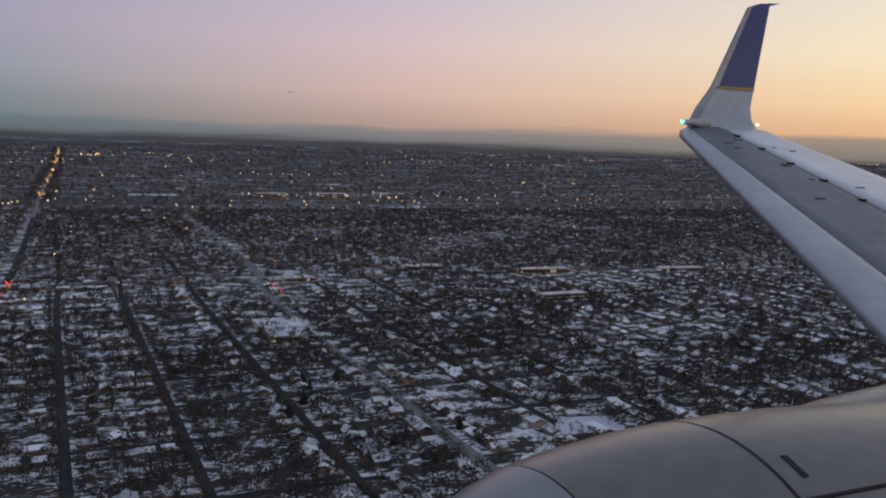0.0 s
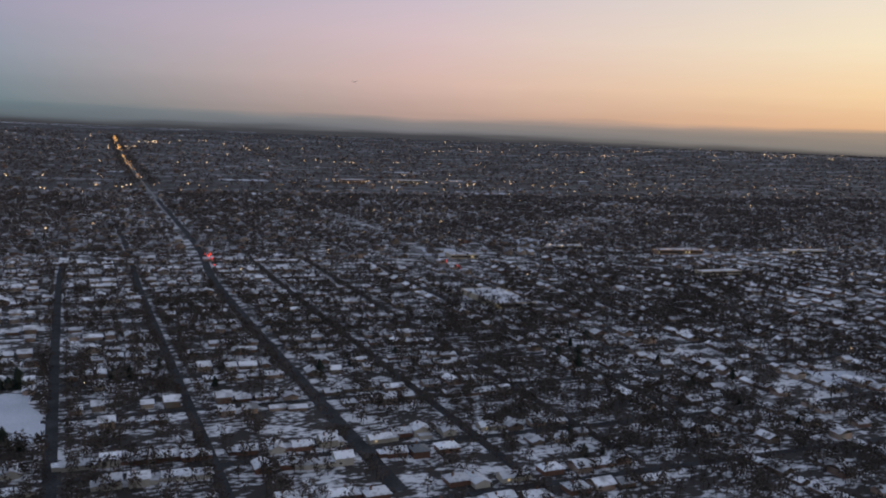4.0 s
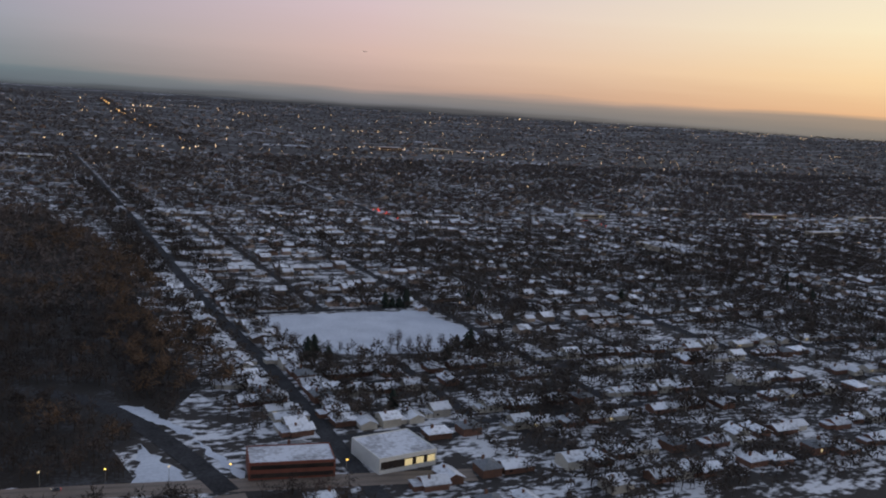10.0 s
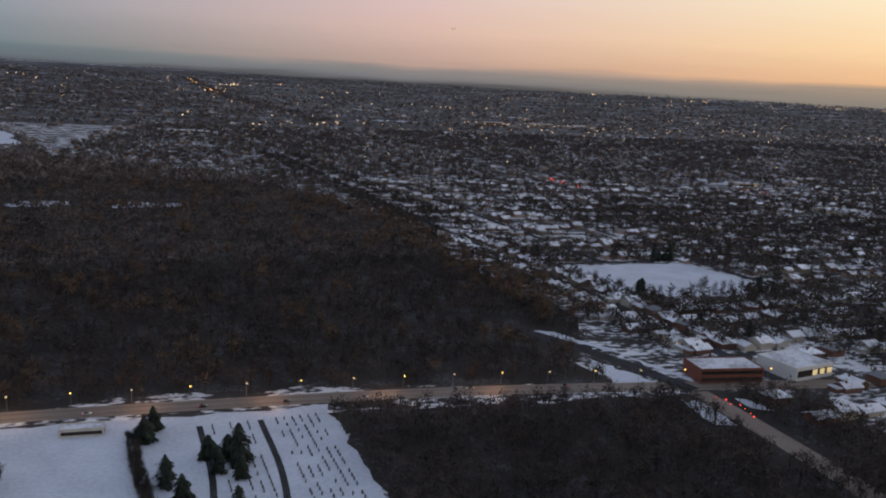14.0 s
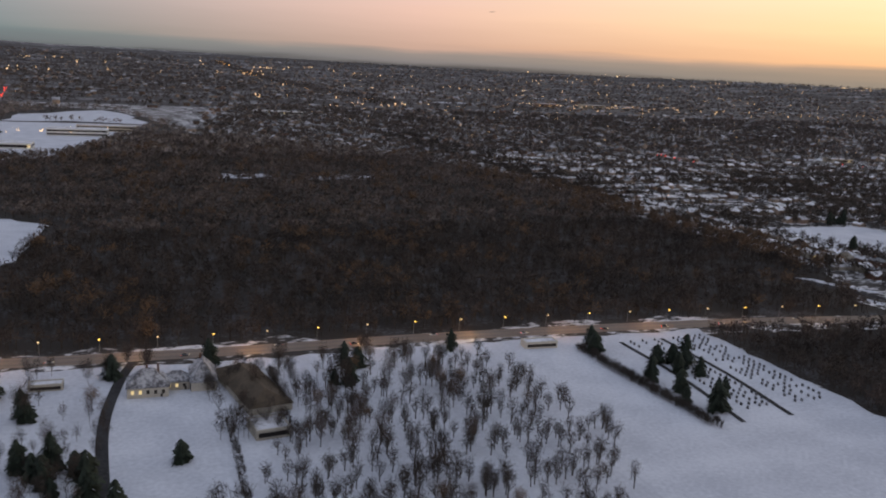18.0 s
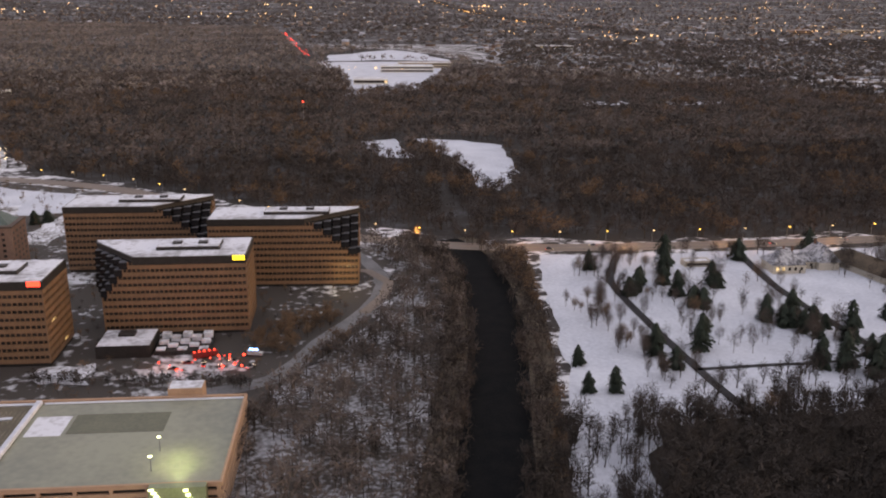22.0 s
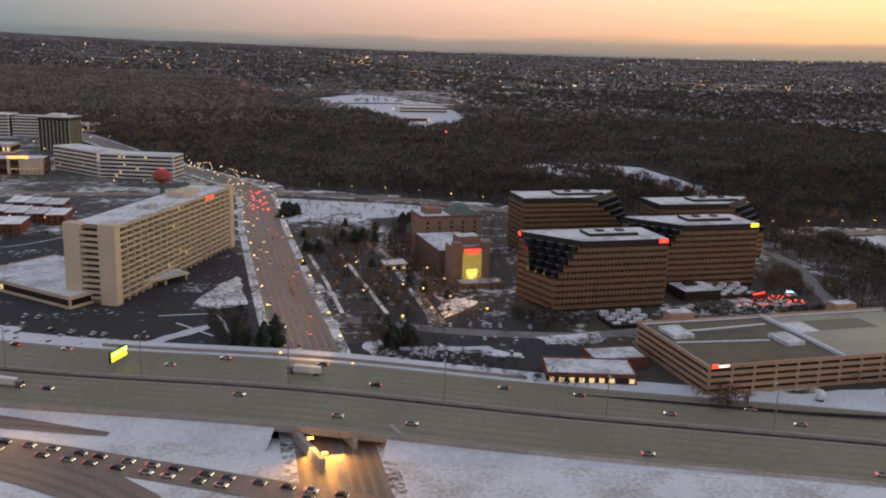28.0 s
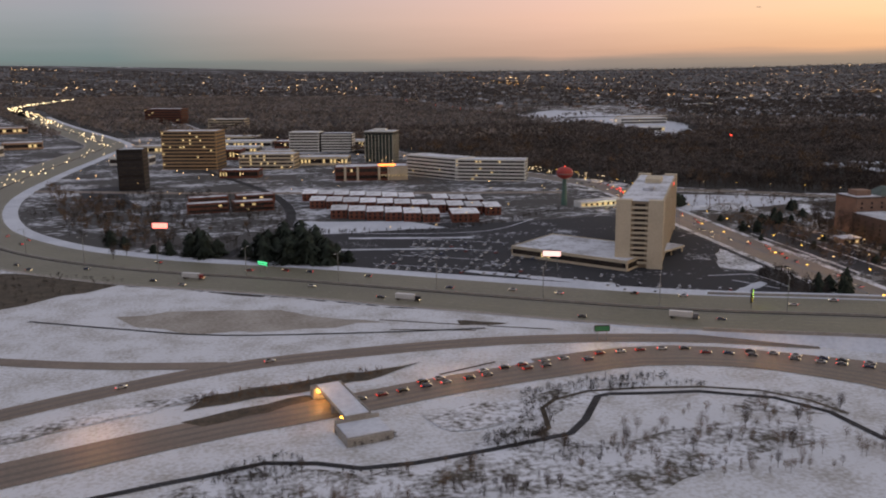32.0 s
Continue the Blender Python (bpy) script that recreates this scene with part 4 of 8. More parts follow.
grow("office_evergreens", [(-929, 226), (-915, 222), (-909, 208), (-927, 207)], 170, T_SUB, 0.25, 0.5, DARK, "dark evergreen shrubs before the offices", (206, 228))
grow("garage_corner_trees", [(-916, 158), (-913.5, 158), (-905, 150), (-906, 145), (-915, 148)], 40, T_NEAR, 0.4, 0.7, WARM, "brown leafless trees at the garage corner", (144, 160))
grow("slope_brush", [(-978, 196), (-955, 178), (-936, 166), (-934, 172), (-950, 186), (-975, 206)], 240, T_NEAR, 0.3, 0.6, DARK, "dark leafless brush above the motorway slope", (160, 208))
RAIL = [(-1150, 368), (-1111, 358), (-1083, 359), (-1054, 372), (-1022, 393)]
grow("rail_brush", [(-1150, 378), (-1020, 400), (-1020, 380), (-1080, 350), (-1150, 355)], 1500, T_FINE, 0.2, 0.38, DARK, "dark brush hedge along the lot edge", (340, 400), lambda x, y: near_line(RAIL, x, y, 2.5))
grow("bank_trees", [(-840, 60), (-800, 60), (-740, 200), (-738, 316), (-786, 316), (-800, 200)], 5200, T_NEAR, 0.5, 0.95, [BARK, TWIG], "brushy trees leaning over the river banks", (60, 316), lambda x, y: near_line(RIVER, x, y, 14) & ~near_line(RIVER, x, y, 5.4))
grow("loop_brush", [(-1120, 118), (-1064, 118), (-1068, 142), (-1085, 150), (-1112, 142)], 120, T_FINE, 0.22, 0.45, WARM, "brown brush inside the ramp loop", (100, 160), woods_keep)
grow("verge_brush", [(-1190, 176), (-1190, 192), (-1146, 192), (-1146, 180)], 520, T_NEAR, 0.12, 0.26, WARM, "low dark brush on the bank between ramps", (176, 194), lambda x, y: near_line([(-1186, 180), (-1165, 184.5), (-1148, 188)], x, y, 2.6))
grow("motorway_brush", [(-1262, 330), (-1209, 300), (-1222, 288), (-1250, 268), (-1300, 250), (-1330, 300)], 520, T_NEAR, 0.14, 0.32, DARK, "dark brush beside the motorway", (250, 330))
grow("lot_edge_trees", [(-1285, 580), (-1250, 424), (-1218, 360), (-1200, 355), (-1196, 405), (-1216, 446), (-1240, 500)], 800, T_NEAR, 0.4, 0.85, WARM, "reddish leafless trees inside the motorway bend", (350, 580))
grow("ramp_brush", [(-1200, 120), (-1150, 122), (-1128, 140), (-1160, 136)], 110, T_FINE, 0.2, 0.45, WARM, "brown brush along the ditch", (100, 160), woods_keep)
grow("river_bank_brush", RIVER_EAST, 5200, T_NEAR, 0.35, 0.8, WARM, "brown brush on the river bank", (90, 330), woods_keep)


def suburb_keep(x, y):
    k = ~inside(FOREST, x, y) & ~inside(PARK, x, y) & ~near_line(CANFIELD, x, y, 5)
    for c in CLEARINGS:
        k &= ~inside(c, x, y)
    for s in NS_STREETS:
        k &= (np.abs(x - s - 2) > (7.0 if s == 174 else 5.6 if s == -45 else 3.6)) | (y > 800)
    k &= ~near_line([(176, 780), (208, 960), (214, 1500)], x, y, 8) & ~near_line([(-43, 780), (-25, 1150), (0, 2098), (54, 3782), (75, 4600)], x, y, 8)
    for s in EW_STREETS:
        k &= (np.abs(y - s + 3 + np.clip((x + 200) / 900, 0, 1) * 10) > 2.6) | (x < -280)
    return k


def clumped(x, y):
    """Trees stand in clumps and rows, with open yards between."""
    k = np.array([noise.noise(Vector((a / 15.0, b / 26.0, 3.0))) + 0.9 * noise.noise(Vector((a / 150.0, b / 120.0, 9.0))) for a, b in zip(x, y)])
    return suburb_keep(x, y) & (k + RNG.uniform(-0.22, 0.22, len(x)) > -0.16)


SUB1 = [(-312, 285), (-235, 285), (-235, 195), (560, 195), (560, 700), (-312, 700)]
SUB2 = [(-320, 700), (560, 700), (560, 400), (1400, 400), (2300, 1600), (-380, 1600), (-540, 1060), (-400, 840)]
SUB3 = [(-770, 1500), (-320, 1480), (-280, 1260), (2000, 1340), (2300, 1650), (4800, 2600), (4800, 4900), (-5000, 4900), (-1900, 2750), (-800, 2300)]
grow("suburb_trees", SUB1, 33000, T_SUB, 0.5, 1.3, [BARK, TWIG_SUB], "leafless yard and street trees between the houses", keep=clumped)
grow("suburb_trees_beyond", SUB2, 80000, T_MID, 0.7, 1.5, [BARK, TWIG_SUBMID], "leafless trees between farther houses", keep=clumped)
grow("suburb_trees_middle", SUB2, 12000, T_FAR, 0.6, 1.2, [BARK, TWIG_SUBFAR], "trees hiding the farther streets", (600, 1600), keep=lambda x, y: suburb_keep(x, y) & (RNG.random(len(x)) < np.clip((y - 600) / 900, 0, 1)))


def far_streaks(x, y):
    """Far off, woods and treed streets alternate with open lots."""
    k = np.array([noise.noise(Vector((a / 210.0, b / 70.0, 6.0))) + 0.7 * noise.noise(Vector((a / 60.0, b / 28.0, 1.0))) for a, b in zip(x, y)])
    return suburb_keep(x, y) & (k > -0.12)


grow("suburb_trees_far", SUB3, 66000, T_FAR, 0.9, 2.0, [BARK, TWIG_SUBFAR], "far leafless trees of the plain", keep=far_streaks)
cx, cy = RNG.uniform(-312, -254, 1500), RNG.uniform(300, 1100, 1500)
ok = suburb_keep(cx, cy) & near_line(CANFIELD, cx, cy, 26) & (RNG.random(1500) < np.clip((cy - 330) / 260, 0.25, 1))
scatter("roadside_trees", T_SUB, places(0, cx[ok], cy[ok], 0.8, 1.35), DARK, "dark trees crowding the road along the forest", "trees", RNG)
bl = smooth_line([(-6, 1850), (0, 2098), (54, 3782), (75, 4600)], 17)
bx = np.array([q.x + k for q in bl for k in (-22, -12, 12, 22)]) + RNG.normal(0, 4, len(bl) * 4)
by = np.array([q.y for q in bl for k in range(4)]) + RNG.normal(0, 8, len(bl) * 4)
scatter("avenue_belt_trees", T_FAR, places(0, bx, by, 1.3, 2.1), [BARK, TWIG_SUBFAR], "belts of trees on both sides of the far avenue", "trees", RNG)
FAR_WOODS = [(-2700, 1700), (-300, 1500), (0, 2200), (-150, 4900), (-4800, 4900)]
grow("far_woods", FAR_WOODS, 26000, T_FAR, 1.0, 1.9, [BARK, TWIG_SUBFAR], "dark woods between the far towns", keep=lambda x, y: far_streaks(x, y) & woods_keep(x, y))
sx, sy = [], []
for s in NS_STREETS[:11]:
    for side in (-1, 1):
        yy = np.arange(292, 800, 5.2) + RNG.uniform(-1.6, 1.6, len(np.arange(292, 800, 5.2)))
        yy = yy[RNG.random(len(yy)) < 0.7]
        sx.append(s + 2 + side * (8.2 if s == 174 else 6.6 if s == -45 else 4.6) + RNG.normal(0, 0.5, len(yy)))
        sy.append(yy)
sx, sy = np.concatenate(sx), np.concatenate(sy)
ok = suburb_keep(sx, sy) & in_view(sx, sy)
scatter("street_trees", T_SUB, places(0, sx[ok], sy[ok], 0.75, 1.25), [BARK, TWIG_SUB], "rows of leafless trees lining the residential streets", "trees", RNG)


# ---- houses ----
def house_template(w, d, h, ridge):
    hw, hd = w / 2, d / 2
    V = [(-hw, -hd, 0), (hw, -hd, 0), (hw, hd, 0), (-hw, hd, 0), (-hw, -hd, h), (hw, -hd, h), (hw, hd, h), (-hw, hd, h), (-hw, 0, h + ridge), (hw, 0, h + ridge)]
    F = [(0, 1, 5), (0, 5, 4), (1, 2, 6), (1, 6, 5), (2, 3, 7), (2, 7, 6), (3, 0, 4), (3, 4, 7), (4, 7, 8), (5, 6, 9)]
    S = [0] * 10
    o = 0.45
    k = len(V)
    e = h - ridge * o / hd
    V += [(-hw - o, -hd - o, e + 0.08), (hw + o, -hd - o, e + 0.08), (hw + o, 0, h + ridge + 0.08), (-hw - o, 0, h + ridge + 0.08), (hw + o, hd + o, e + 0.08), (-hw - o, hd + o, e + 0.08)]
    F += [(k, k + 1, k + 2), (k, k + 2, k + 3), (k + 3, k + 2, k + 4), (k + 3, k + 4, k + 5)]
    S += [1] * 4
    return np.array(V, float), np.array(F), np.array(S)


H_T = [house_template(6.2, 5.2, 2.0, 1.3), house_template(5.2, 6.4, 2.9, 1.5), house_template(7.2, 4.8, 1.9, 1.1)]
WALLS_FAR = mat("house_walls", (0.36, 0.30, 0.24), (0.18, 0.11, 0.085), 0.02, 0.9, island=0.5)
ROOF_MID = mat("snowy_suburb_roofs", (0.70, 0.71, 0.75), (0.17, 0.168, 0.17), 0.05, 0.85, fine=4, island=0.25, lo=0.48, hi=0.64)
# Roof snow is dulled in colour to put haze over far houses.
ROOF_FAR = mat("hazed_far_snowy_roofs", (0.42, 0.435, 0.475), (0.12, 0.12, 0.125), 0.01, 0.85, fine=4, island=0.45, lo=0.36, hi=0.54)


def house_rows(x0, x1, streets, lot, ymax_shift=0.0):
    rows = []
    for y in streets:
        for side in (-1, 1):
            for dy in (10.0,):
                x = np.arange(x0, x1, lot)
                x = x[RNG.random(len(x)) < 0.86]
                x = x + RNG.uniform(-2.2, 2.2, len(x))
                yy = y - np.clip((x + 200) / 900, 0, 1) * 12 + side * dy + RNG.uniform(-2.2, 2.2, len(x))
                rows.append(np.stack([x, yy], 1))
    return np.concatenate(rows)


def clear_of(p, pad=0.0):
    x, y = p[:, 0], p[:, 1]
    k = suburb_keep(x, y) & ~near_line(CANFIELD, x, y, 8) & (x < 1.32 * y) & in_view(x, y)
    for s in NS_STREETS:
        k &= (np.abs(x - s - 2) > 6.5) | (y > 800)
    return p[k]


NEAR_H = clear_of(house_rows(-300, 70, [224] + EW_STREETS[:6], 10.6))


def side_rows(streets, y0, y1, lot):
    """Houses that face the north-south streets."""
    rows = []
    for s in streets:
        for side in (-1, 1):
            y = np.arange(y0, y1, lot)
            y = y[RNG.random(len(y)) < 0.84] 
            y = y + RNG.uniform(-2, 2, len(y))
            rows.append(np.stack([s + 2 + side * 12.0 + RNG.uniform(-1.5, 1.5, len(y)), y], 1))
    p = np.concatenate(rows)
    k = np.ones(len(p), bool)
    for s in EW_STREETS:
        k &= np.abs(p[:, 1] - s + np.clip((p[:, 0] + 200) / 900, 0, 1) * 10) > 5.5
    return clear_of(p[k])


ALONG = np.array([(-283 + sx * 10 + RNG.uniform(-1, 1), y) for sx in (-1, 1) for y in np.arange(290, 560, 8.5)])
ALONG = ALONG[~inside(PARK, ALONG[:, 0], ALONG[:, 1])]
NEAR_H = np.concatenate([NEAR_H, ALONG])
first = (NEAR_H[:, 1] < 372) & (NEAR_H[:, 0] < 20)
THING_H, REST_H = NEAR_H[first], NEAR_H[~first]
EAST_H = side_rows([s for s in NS_STREETS if s > 60], 205, 790, 10.4)
REST_H = np.concatenate([REST_H, clear_of(house_rows(-270, 70, EW_STREETS[6:], 10.6)), EAST_H])
hp = places(0, REST_H[:, 0], REST_H[:, 1], 0.95, 1.4)
hp[:, 4] *= 0.8
hp[:, 5] = ((RNG.random(len(hp)) < 0.22) != (REST_H[:, 0] > 70)) * math.pi / 2 + RNG.normal(0, 0.03, len(hp))
scatter("suburb_houses", H_T, hp, [WALLS_FAR, ROOF_MID], "rows of small gabled houses with snowy roofs", "houses", RNG)


def far_houses(name, poly, n, smin, smax, label):
    xs, ys = [p[0] for p in poly], [p[1] for p in poly]
    x, y = RNG.uniform(min(xs), max(xs), n), RNG.uniform(min(ys), max(ys), n)
    y = np.round(y / 26) * 26 + RNG.normal(0, 2.0, n)
    ok = inside(poly, x, y) & in_view(x, y) & suburb_keep(x, y)
    p = places(0, x[ok], y[ok], smin, smax)
    p[:, 5] = RNG.integers(0, 4, len(p)) * math.pi / 2 + RNG.normal(0, 0.03, len(p))
    scatter(name, H_T, p, [WALLS_FAR, ROOF_FAR], label, "houses", RNG)


far_houses("suburb_houses_beyond", [(-320, 830), (700, 830), (560, 620), (1400, 500), (2300, 1700), (-420, 1700), (-540, 1060), (-400, 840)], 7600, 0.9, 1.45, "streets of far small houses with snowy roofs")
far_houses("suburb_houses_far", SUB3, 6000, 1.1, 2.2, "distant snowy roofs of the plain")


# ---- offices ----
COPPER = mat("copper_brown_cladding", (0.228, 0.136, 0.081), (0.168, 0.103, 0.064), 0.25, 0.55, 0.1, bump=0.05, fine=7)
DARK_GLASS = mat("dark_glass", (0.012, 0.012, 0.014), (0.02, 0.02, 0.022), 0.5, 0.15, 0.0, spec=0.5)
DARK_METAL = mat("dark_bronze_metal", (0.025, 0.023, 0.022), (0.04, 0.037, 0.035), 0.5, 0.5, 0.3)
PANE = mat("office_pane", (0.018, 0.016, 0.016), (0.045, 0.035, 0.028), 0.3, 0.32, 0.0, spec=0.2, per_object=0.5)
SIGN_RED = mat("lit_red_sign", (0.6, 0.05, 0.03), None, 1, 0.5, emit=(1.0, 0.07, 0.04), power=1.3)
SIGN_YELLOW = mat("lit_yellow_sign", (0.7, 0.6, 0.05), None, 1, 0.5, emit=(1.0, 0.78, 0.05), power=1.1)
SIGN_WHITE = mat("lit_white_sign", (0.8, 0.75, 0.7), None, 1, 0.5, emit=(1.0, 0.85, 0.75), power=1.8)
SIGN_PINK = mat("lit_pinkish_sign", (0.8, 0.6, 0.6), None, 1, 0.5, emit=(1.0, 0.62, 0.62), power=1.1)
SIGN_GREEN = mat("lit_green_sign", (0.2, 0.6, 0.1), None, 1, 0.5, emit=(0.45, 1.0, 0.12), power=2.0)
BRICK_RED = mat("red_brick", (0.20, 0.075, 0.05), (0.14, 0.055, 0.04), 0.5, 0.9, bump=0.2, fine=9, per_object=0.15)
TAN = mat("tan_precast", (0.56, 0.485, 0.365), (0.47, 0.405, 0.305), 0.2, 0.85, bump=0.1, fine=8)
GREY_ROOF = mat("grey_roof_with_snow", (0.66, 0.68, 0.74), (0.30, 0.30, 0.32), 0.12, 0.85, fine=6, lo=0.46, hi=0.64)
MEMBRANE = mat("weathered_deck", (0.155, 0.13, 0.09), (0.11, 0.095, 0.07), 0.15, 0.8, fine=9)
GREEN_DECK = mat("greenish_deck", (0.26, 0.27, 0.21), (0.19, 0.20, 0.165), 0.08, 0.45, fine=9)


def prism(bm, poly, z0, z1):
    lo = [bm.verts.new((x, y, z0)) for x, y in poly]
    hi = [bm.verts.new((x, y, z1)) for x, y in poly]
    n = len(poly)
    bm.faces.new(lo[::-1]); bm.faces.new(hi)
    for i in range(n):
        bm.faces.new((lo[i], lo[(i + 1) % n], hi[(i + 1) % n], hi[i]))
    bmesh.ops.recalc_face_normals(bm, faces=bm.faces[:])
    return bm


def mesh_of(bm, material, name):
    me = bpy.data.meshes.new(name)
    bm.to_mesh(me); bm.free()
    me.materials.append(material)
    return me


PANE_ME = mesh_of(box(-1.45, -0.05, 0, 1.45, 0.05, 0.78), PANE, "window")
PANE_LIT_ME = mesh_of(box(-1.45, -0.05, 0, 1.45, 0.05, 0.78), LIT_WINDOW, "window")


BAY_ME = mesh_of(box(-1.15, -1.15, 0, 1.15, 1.15, 1.68, bevel=0.04), DARK_GLASS, "glass_bay")
LEDGE_ME = mesh_of(box(-1.1, -1.1, 0, 1.1, 1.1, 0.08), mat("frosted_ledge", (0.10, 0.105, 0.12), (0.055, 0.056, 0.062), 0.5, 0.6), "ledge_snow")


def placed(name, me, parent, m):
    o = new(name, me)
    o.parent = parent
    o.matrix_local = m
    return o


def office(x, y, turn, w, d, corner, label, sign=None, seed=1, floors=10):
    """Stepped office block: from the fifth storey up one corner is cut back behind dark glass terraces."""
    rng = random.Random(seed)
    top = empty("office_building", x, y, 0, turn)
    tagged(top, label, "office building", group="stepped office blocks")
    h = 1.93
    part("plinth", prism(bmesh.new(), [(0.3, 0.3), (w - 0.3, 0.3), (w - 0.3, d - 0.3), (0.3, d - 0.3)], -0.1, 0.9), DARK_METAL, top)

    def outline(c, inset):
        cx, cy = 8.5 * c, (d - 2.5) * (0.8 + 0.2 * c if corner == "SW" else c)
        a, b, e, f = inset, w - inset, inset, d - inset
        if corner == "SW":
            return [(a + cx, e), (b, e), (b, f), (a - 5.0, f), (a - 5.0 * cy / d, e + cy)] if c > 0 else [(a, e), (b, e), (b, f), (a - 5.0, f)]
        return [(a, e), (b - cx * 1.9, e), (b, e + cy), (b, f), (a, f)] if c > 0 else [(a, e), (b, e), (b, f), (a, f)]
    for i in range(floors):
        z = 0.8 + i * h
        c = max(0.0, (i - 4) / (floors - 4.0)) if i > 4 else 0.0
        bm = prism(bmesh.new(), outline(c, 0.35), z, z + h)
        core = part("storey", bm, DARK_GLASS, top, "dark glazed storey")
        poly = outline(c, 0.0)
        bm = bmesh.new()
        faces = []
        for k in range(len(poly)):
            p, q = poly[k], poly[(k + 1) % len(poly)]
            L = math.hypot(q[0] - p[0], q[1] - p[1])
            slant = c > 0 and k == (len(poly) - 1 if corner == "SW" else 1)
            ux, uy = (q[0] - p[0]) / L, (q[1] - p[1]) / L
            nx, ny = uy, -ux
            if slant:
                n = max(2, int(L / 3.4))
                for j in range(n):
                    s = (j + 0.5) * L / n
                    faces.append((p[0] + ux * s, p[1] + uy * s))
                continue
            m = Matrix.Translation(((p[0] + q[0]) / 2 - nx * 0.17, (p[1] + q[1]) / 2 - ny * 0.17, z + 0.52)) @ Matrix.Rotation(math.atan2(uy, ux), 4, "Z")
            bmesh.ops.create_cube(bm, size=1, matrix=m @ Matrix.Diagonal((L, 0.34, 1.04, 1)))
            n = max(1, round(L / 3.6))
            for j in range(n + 1):
                s = min(max(j * L / n, 0.14), L - 0.14)
                mm = Matrix.Translation((p[0] + ux * s - nx * 0.15, p[1] + uy * s - ny * 0.15, z + h / 2)) @ Matrix.Rotation(math.atan2(uy, ux), 4, "Z")
                bmesh.ops.create_cube(bm, size=1, matrix=mm @ Matrix.Diagonal((0.28, 0.36, h - 0.004, 1)))
                for t in (1, 2) if j < n else ():
                    s3 = (j + t / 3) * L / n
                    mm = Matrix.Translation((p[0] + ux * s3 - nx * 0.2, p[1] + uy * s3 - ny * 0.2, z + 1.49)) @ Matrix.Rotation(math.atan2(uy, ux), 4, "Z")
                    bmesh.ops.create_cube(bm, size=1, matrix=mm @ Matrix.Diagonal((0.2, 0.3, 0.88, 1)))
                if j < n and ny < 0.5 and not (corner == "SE" and nx < -0.5):
                    s2 = (j + 0.5) * L / n
                    wm = Matrix.Translation((p[0] + ux * s2 - nx * 0.28, p[1] + uy * s2 - ny * 0.28, z + 1.09)) @ Matrix.Rotation(math.atan2(uy, ux), 4, "Z")
                    placed("window", PANE_LIT_ME if rng.random() < 0.008 else PANE_ME, core, wm)
        part("cladding", bm, COPPER, core, "copper-brown spandrels and piers")
        if faces:
            for fx, fy in faces:
                placed("glass_bay", BAY_ME, core, pose(fx, fy, z))
                placed("ledge_snow", LEDGE_ME, core, pose(fx, fy, z + h - 0.25))
    z = 0.8 + floors * h
    crown = part("crown_band", prism(bmesh.new(), outline(1.0, -0.06), z - 0.75, z + 1.25), DARK_METAL, top, "dark bronze parapet band")
    part("roof_snow", prism(bmesh.new(), outline(1.0, 0.3), z + 1.25, z + 1.33), GREY_ROOF, crown, "snow-covered flat roof")
    part("penthouse", box(w * 0.36, d * 0.32, z + 1.3, w * 0.80, d * 0.74, z + 2.2, bevel=0.05), DARK_METAL, top)
    part("penthouse_snow", box(w * 0.365, d * 0.34, z + 2.2, w * 0.795, d * 0.72, z + 2.3), GREY_ROOF, top)
    for k in (0.46, 0.64):
        part("roof_unit", box(w * k, d * 0.46, z + 2.3, w * k + 2.4, d * 0.58, z + 2.75, bevel=0.06), DARK_METAL, top)
    if sign:
        bm = box(w - 3.4, -0.25, z + 0.05, w - 0.3, -0.02, z + 1.35, bevel=0.1)
        cuboid(bm, w - 3.0, -0.32, z + 0.4, w - 1.9, -0.25, z + 1.0)
        part("lit_sign", bm, sign, top, "square lit sign at the roof corner")
        if sign is SIGN_RED:
            part("lit_sign", box(-5.3, d - 2.4, z + 0.05, -5.08, d - 0.6, z + 1.35, bevel=0.08), sign, top, "lit sign on the back corner of the roof")
    return top


office(-914.5, 223.5, -6, 37, 18, "SW", "copper-clad ten-storey office block with a lit red corner sign", SIGN_RED, 1)
office(-868, 237, -6, 37, 17.5, "SW", "copper-clad ten-storey office block with a lit yellow corner sign", SIGN_YELLOW, 2)
office(-888, 296, -7, 44, 17, "SE", "copper-clad office block beside the lit road, snowy roof", None, 3)
office(-843, 272.5, -8, 45, 16, "SE", "copper-clad office block beside the river wood, snowy roof", None, 4)

# low links and stepped skylights between the blocks
link = empty("link_building", -868, 222, 0, -6)
tagged(link, "low flat link hall with snowy roof between office blocks", "building")
part("wall", box(0, 0, 0, 13, 11, 3.2), DARK_METAL, link)
part("roof_snow", box(0.2, 0.2, 3.2, 12.8, 10.8, 3.3), GREY_ROOF, link)
part("roof_unit", box(4, 6, 3.3, 8, 9, 4.0, bevel=0.05), DARK_METAL, link)


def skylights(x, y, turn, nx, ny, label):
    t = empty("skylight_terrace", x, y, 0, turn)
    tagged(t, label, "skylight")
    part("base", box(-0.5, -0.5, 0, nx * 2.6, ny * 2.0, 1.0), DARK_METAL, t)
    for i in range(nx):
        for j in range(ny):
            if (i + j) % 2 == 0:
                b = part("skylight", box(i * 2.6, j * 2.0, 1.0, i * 2.6 + 2.3, j * 2.0 + 1.7, 1.5 + 0.25 * j, bevel=0.1), GREY_ROOF, t)
    return t


skylights(-905, 205, -6, 5, 5, "stepped snow-topped skylights before an office block")
skylights(-854, 222, -6, 5, 5, "chequered snow-topped skylights beside the link hall")


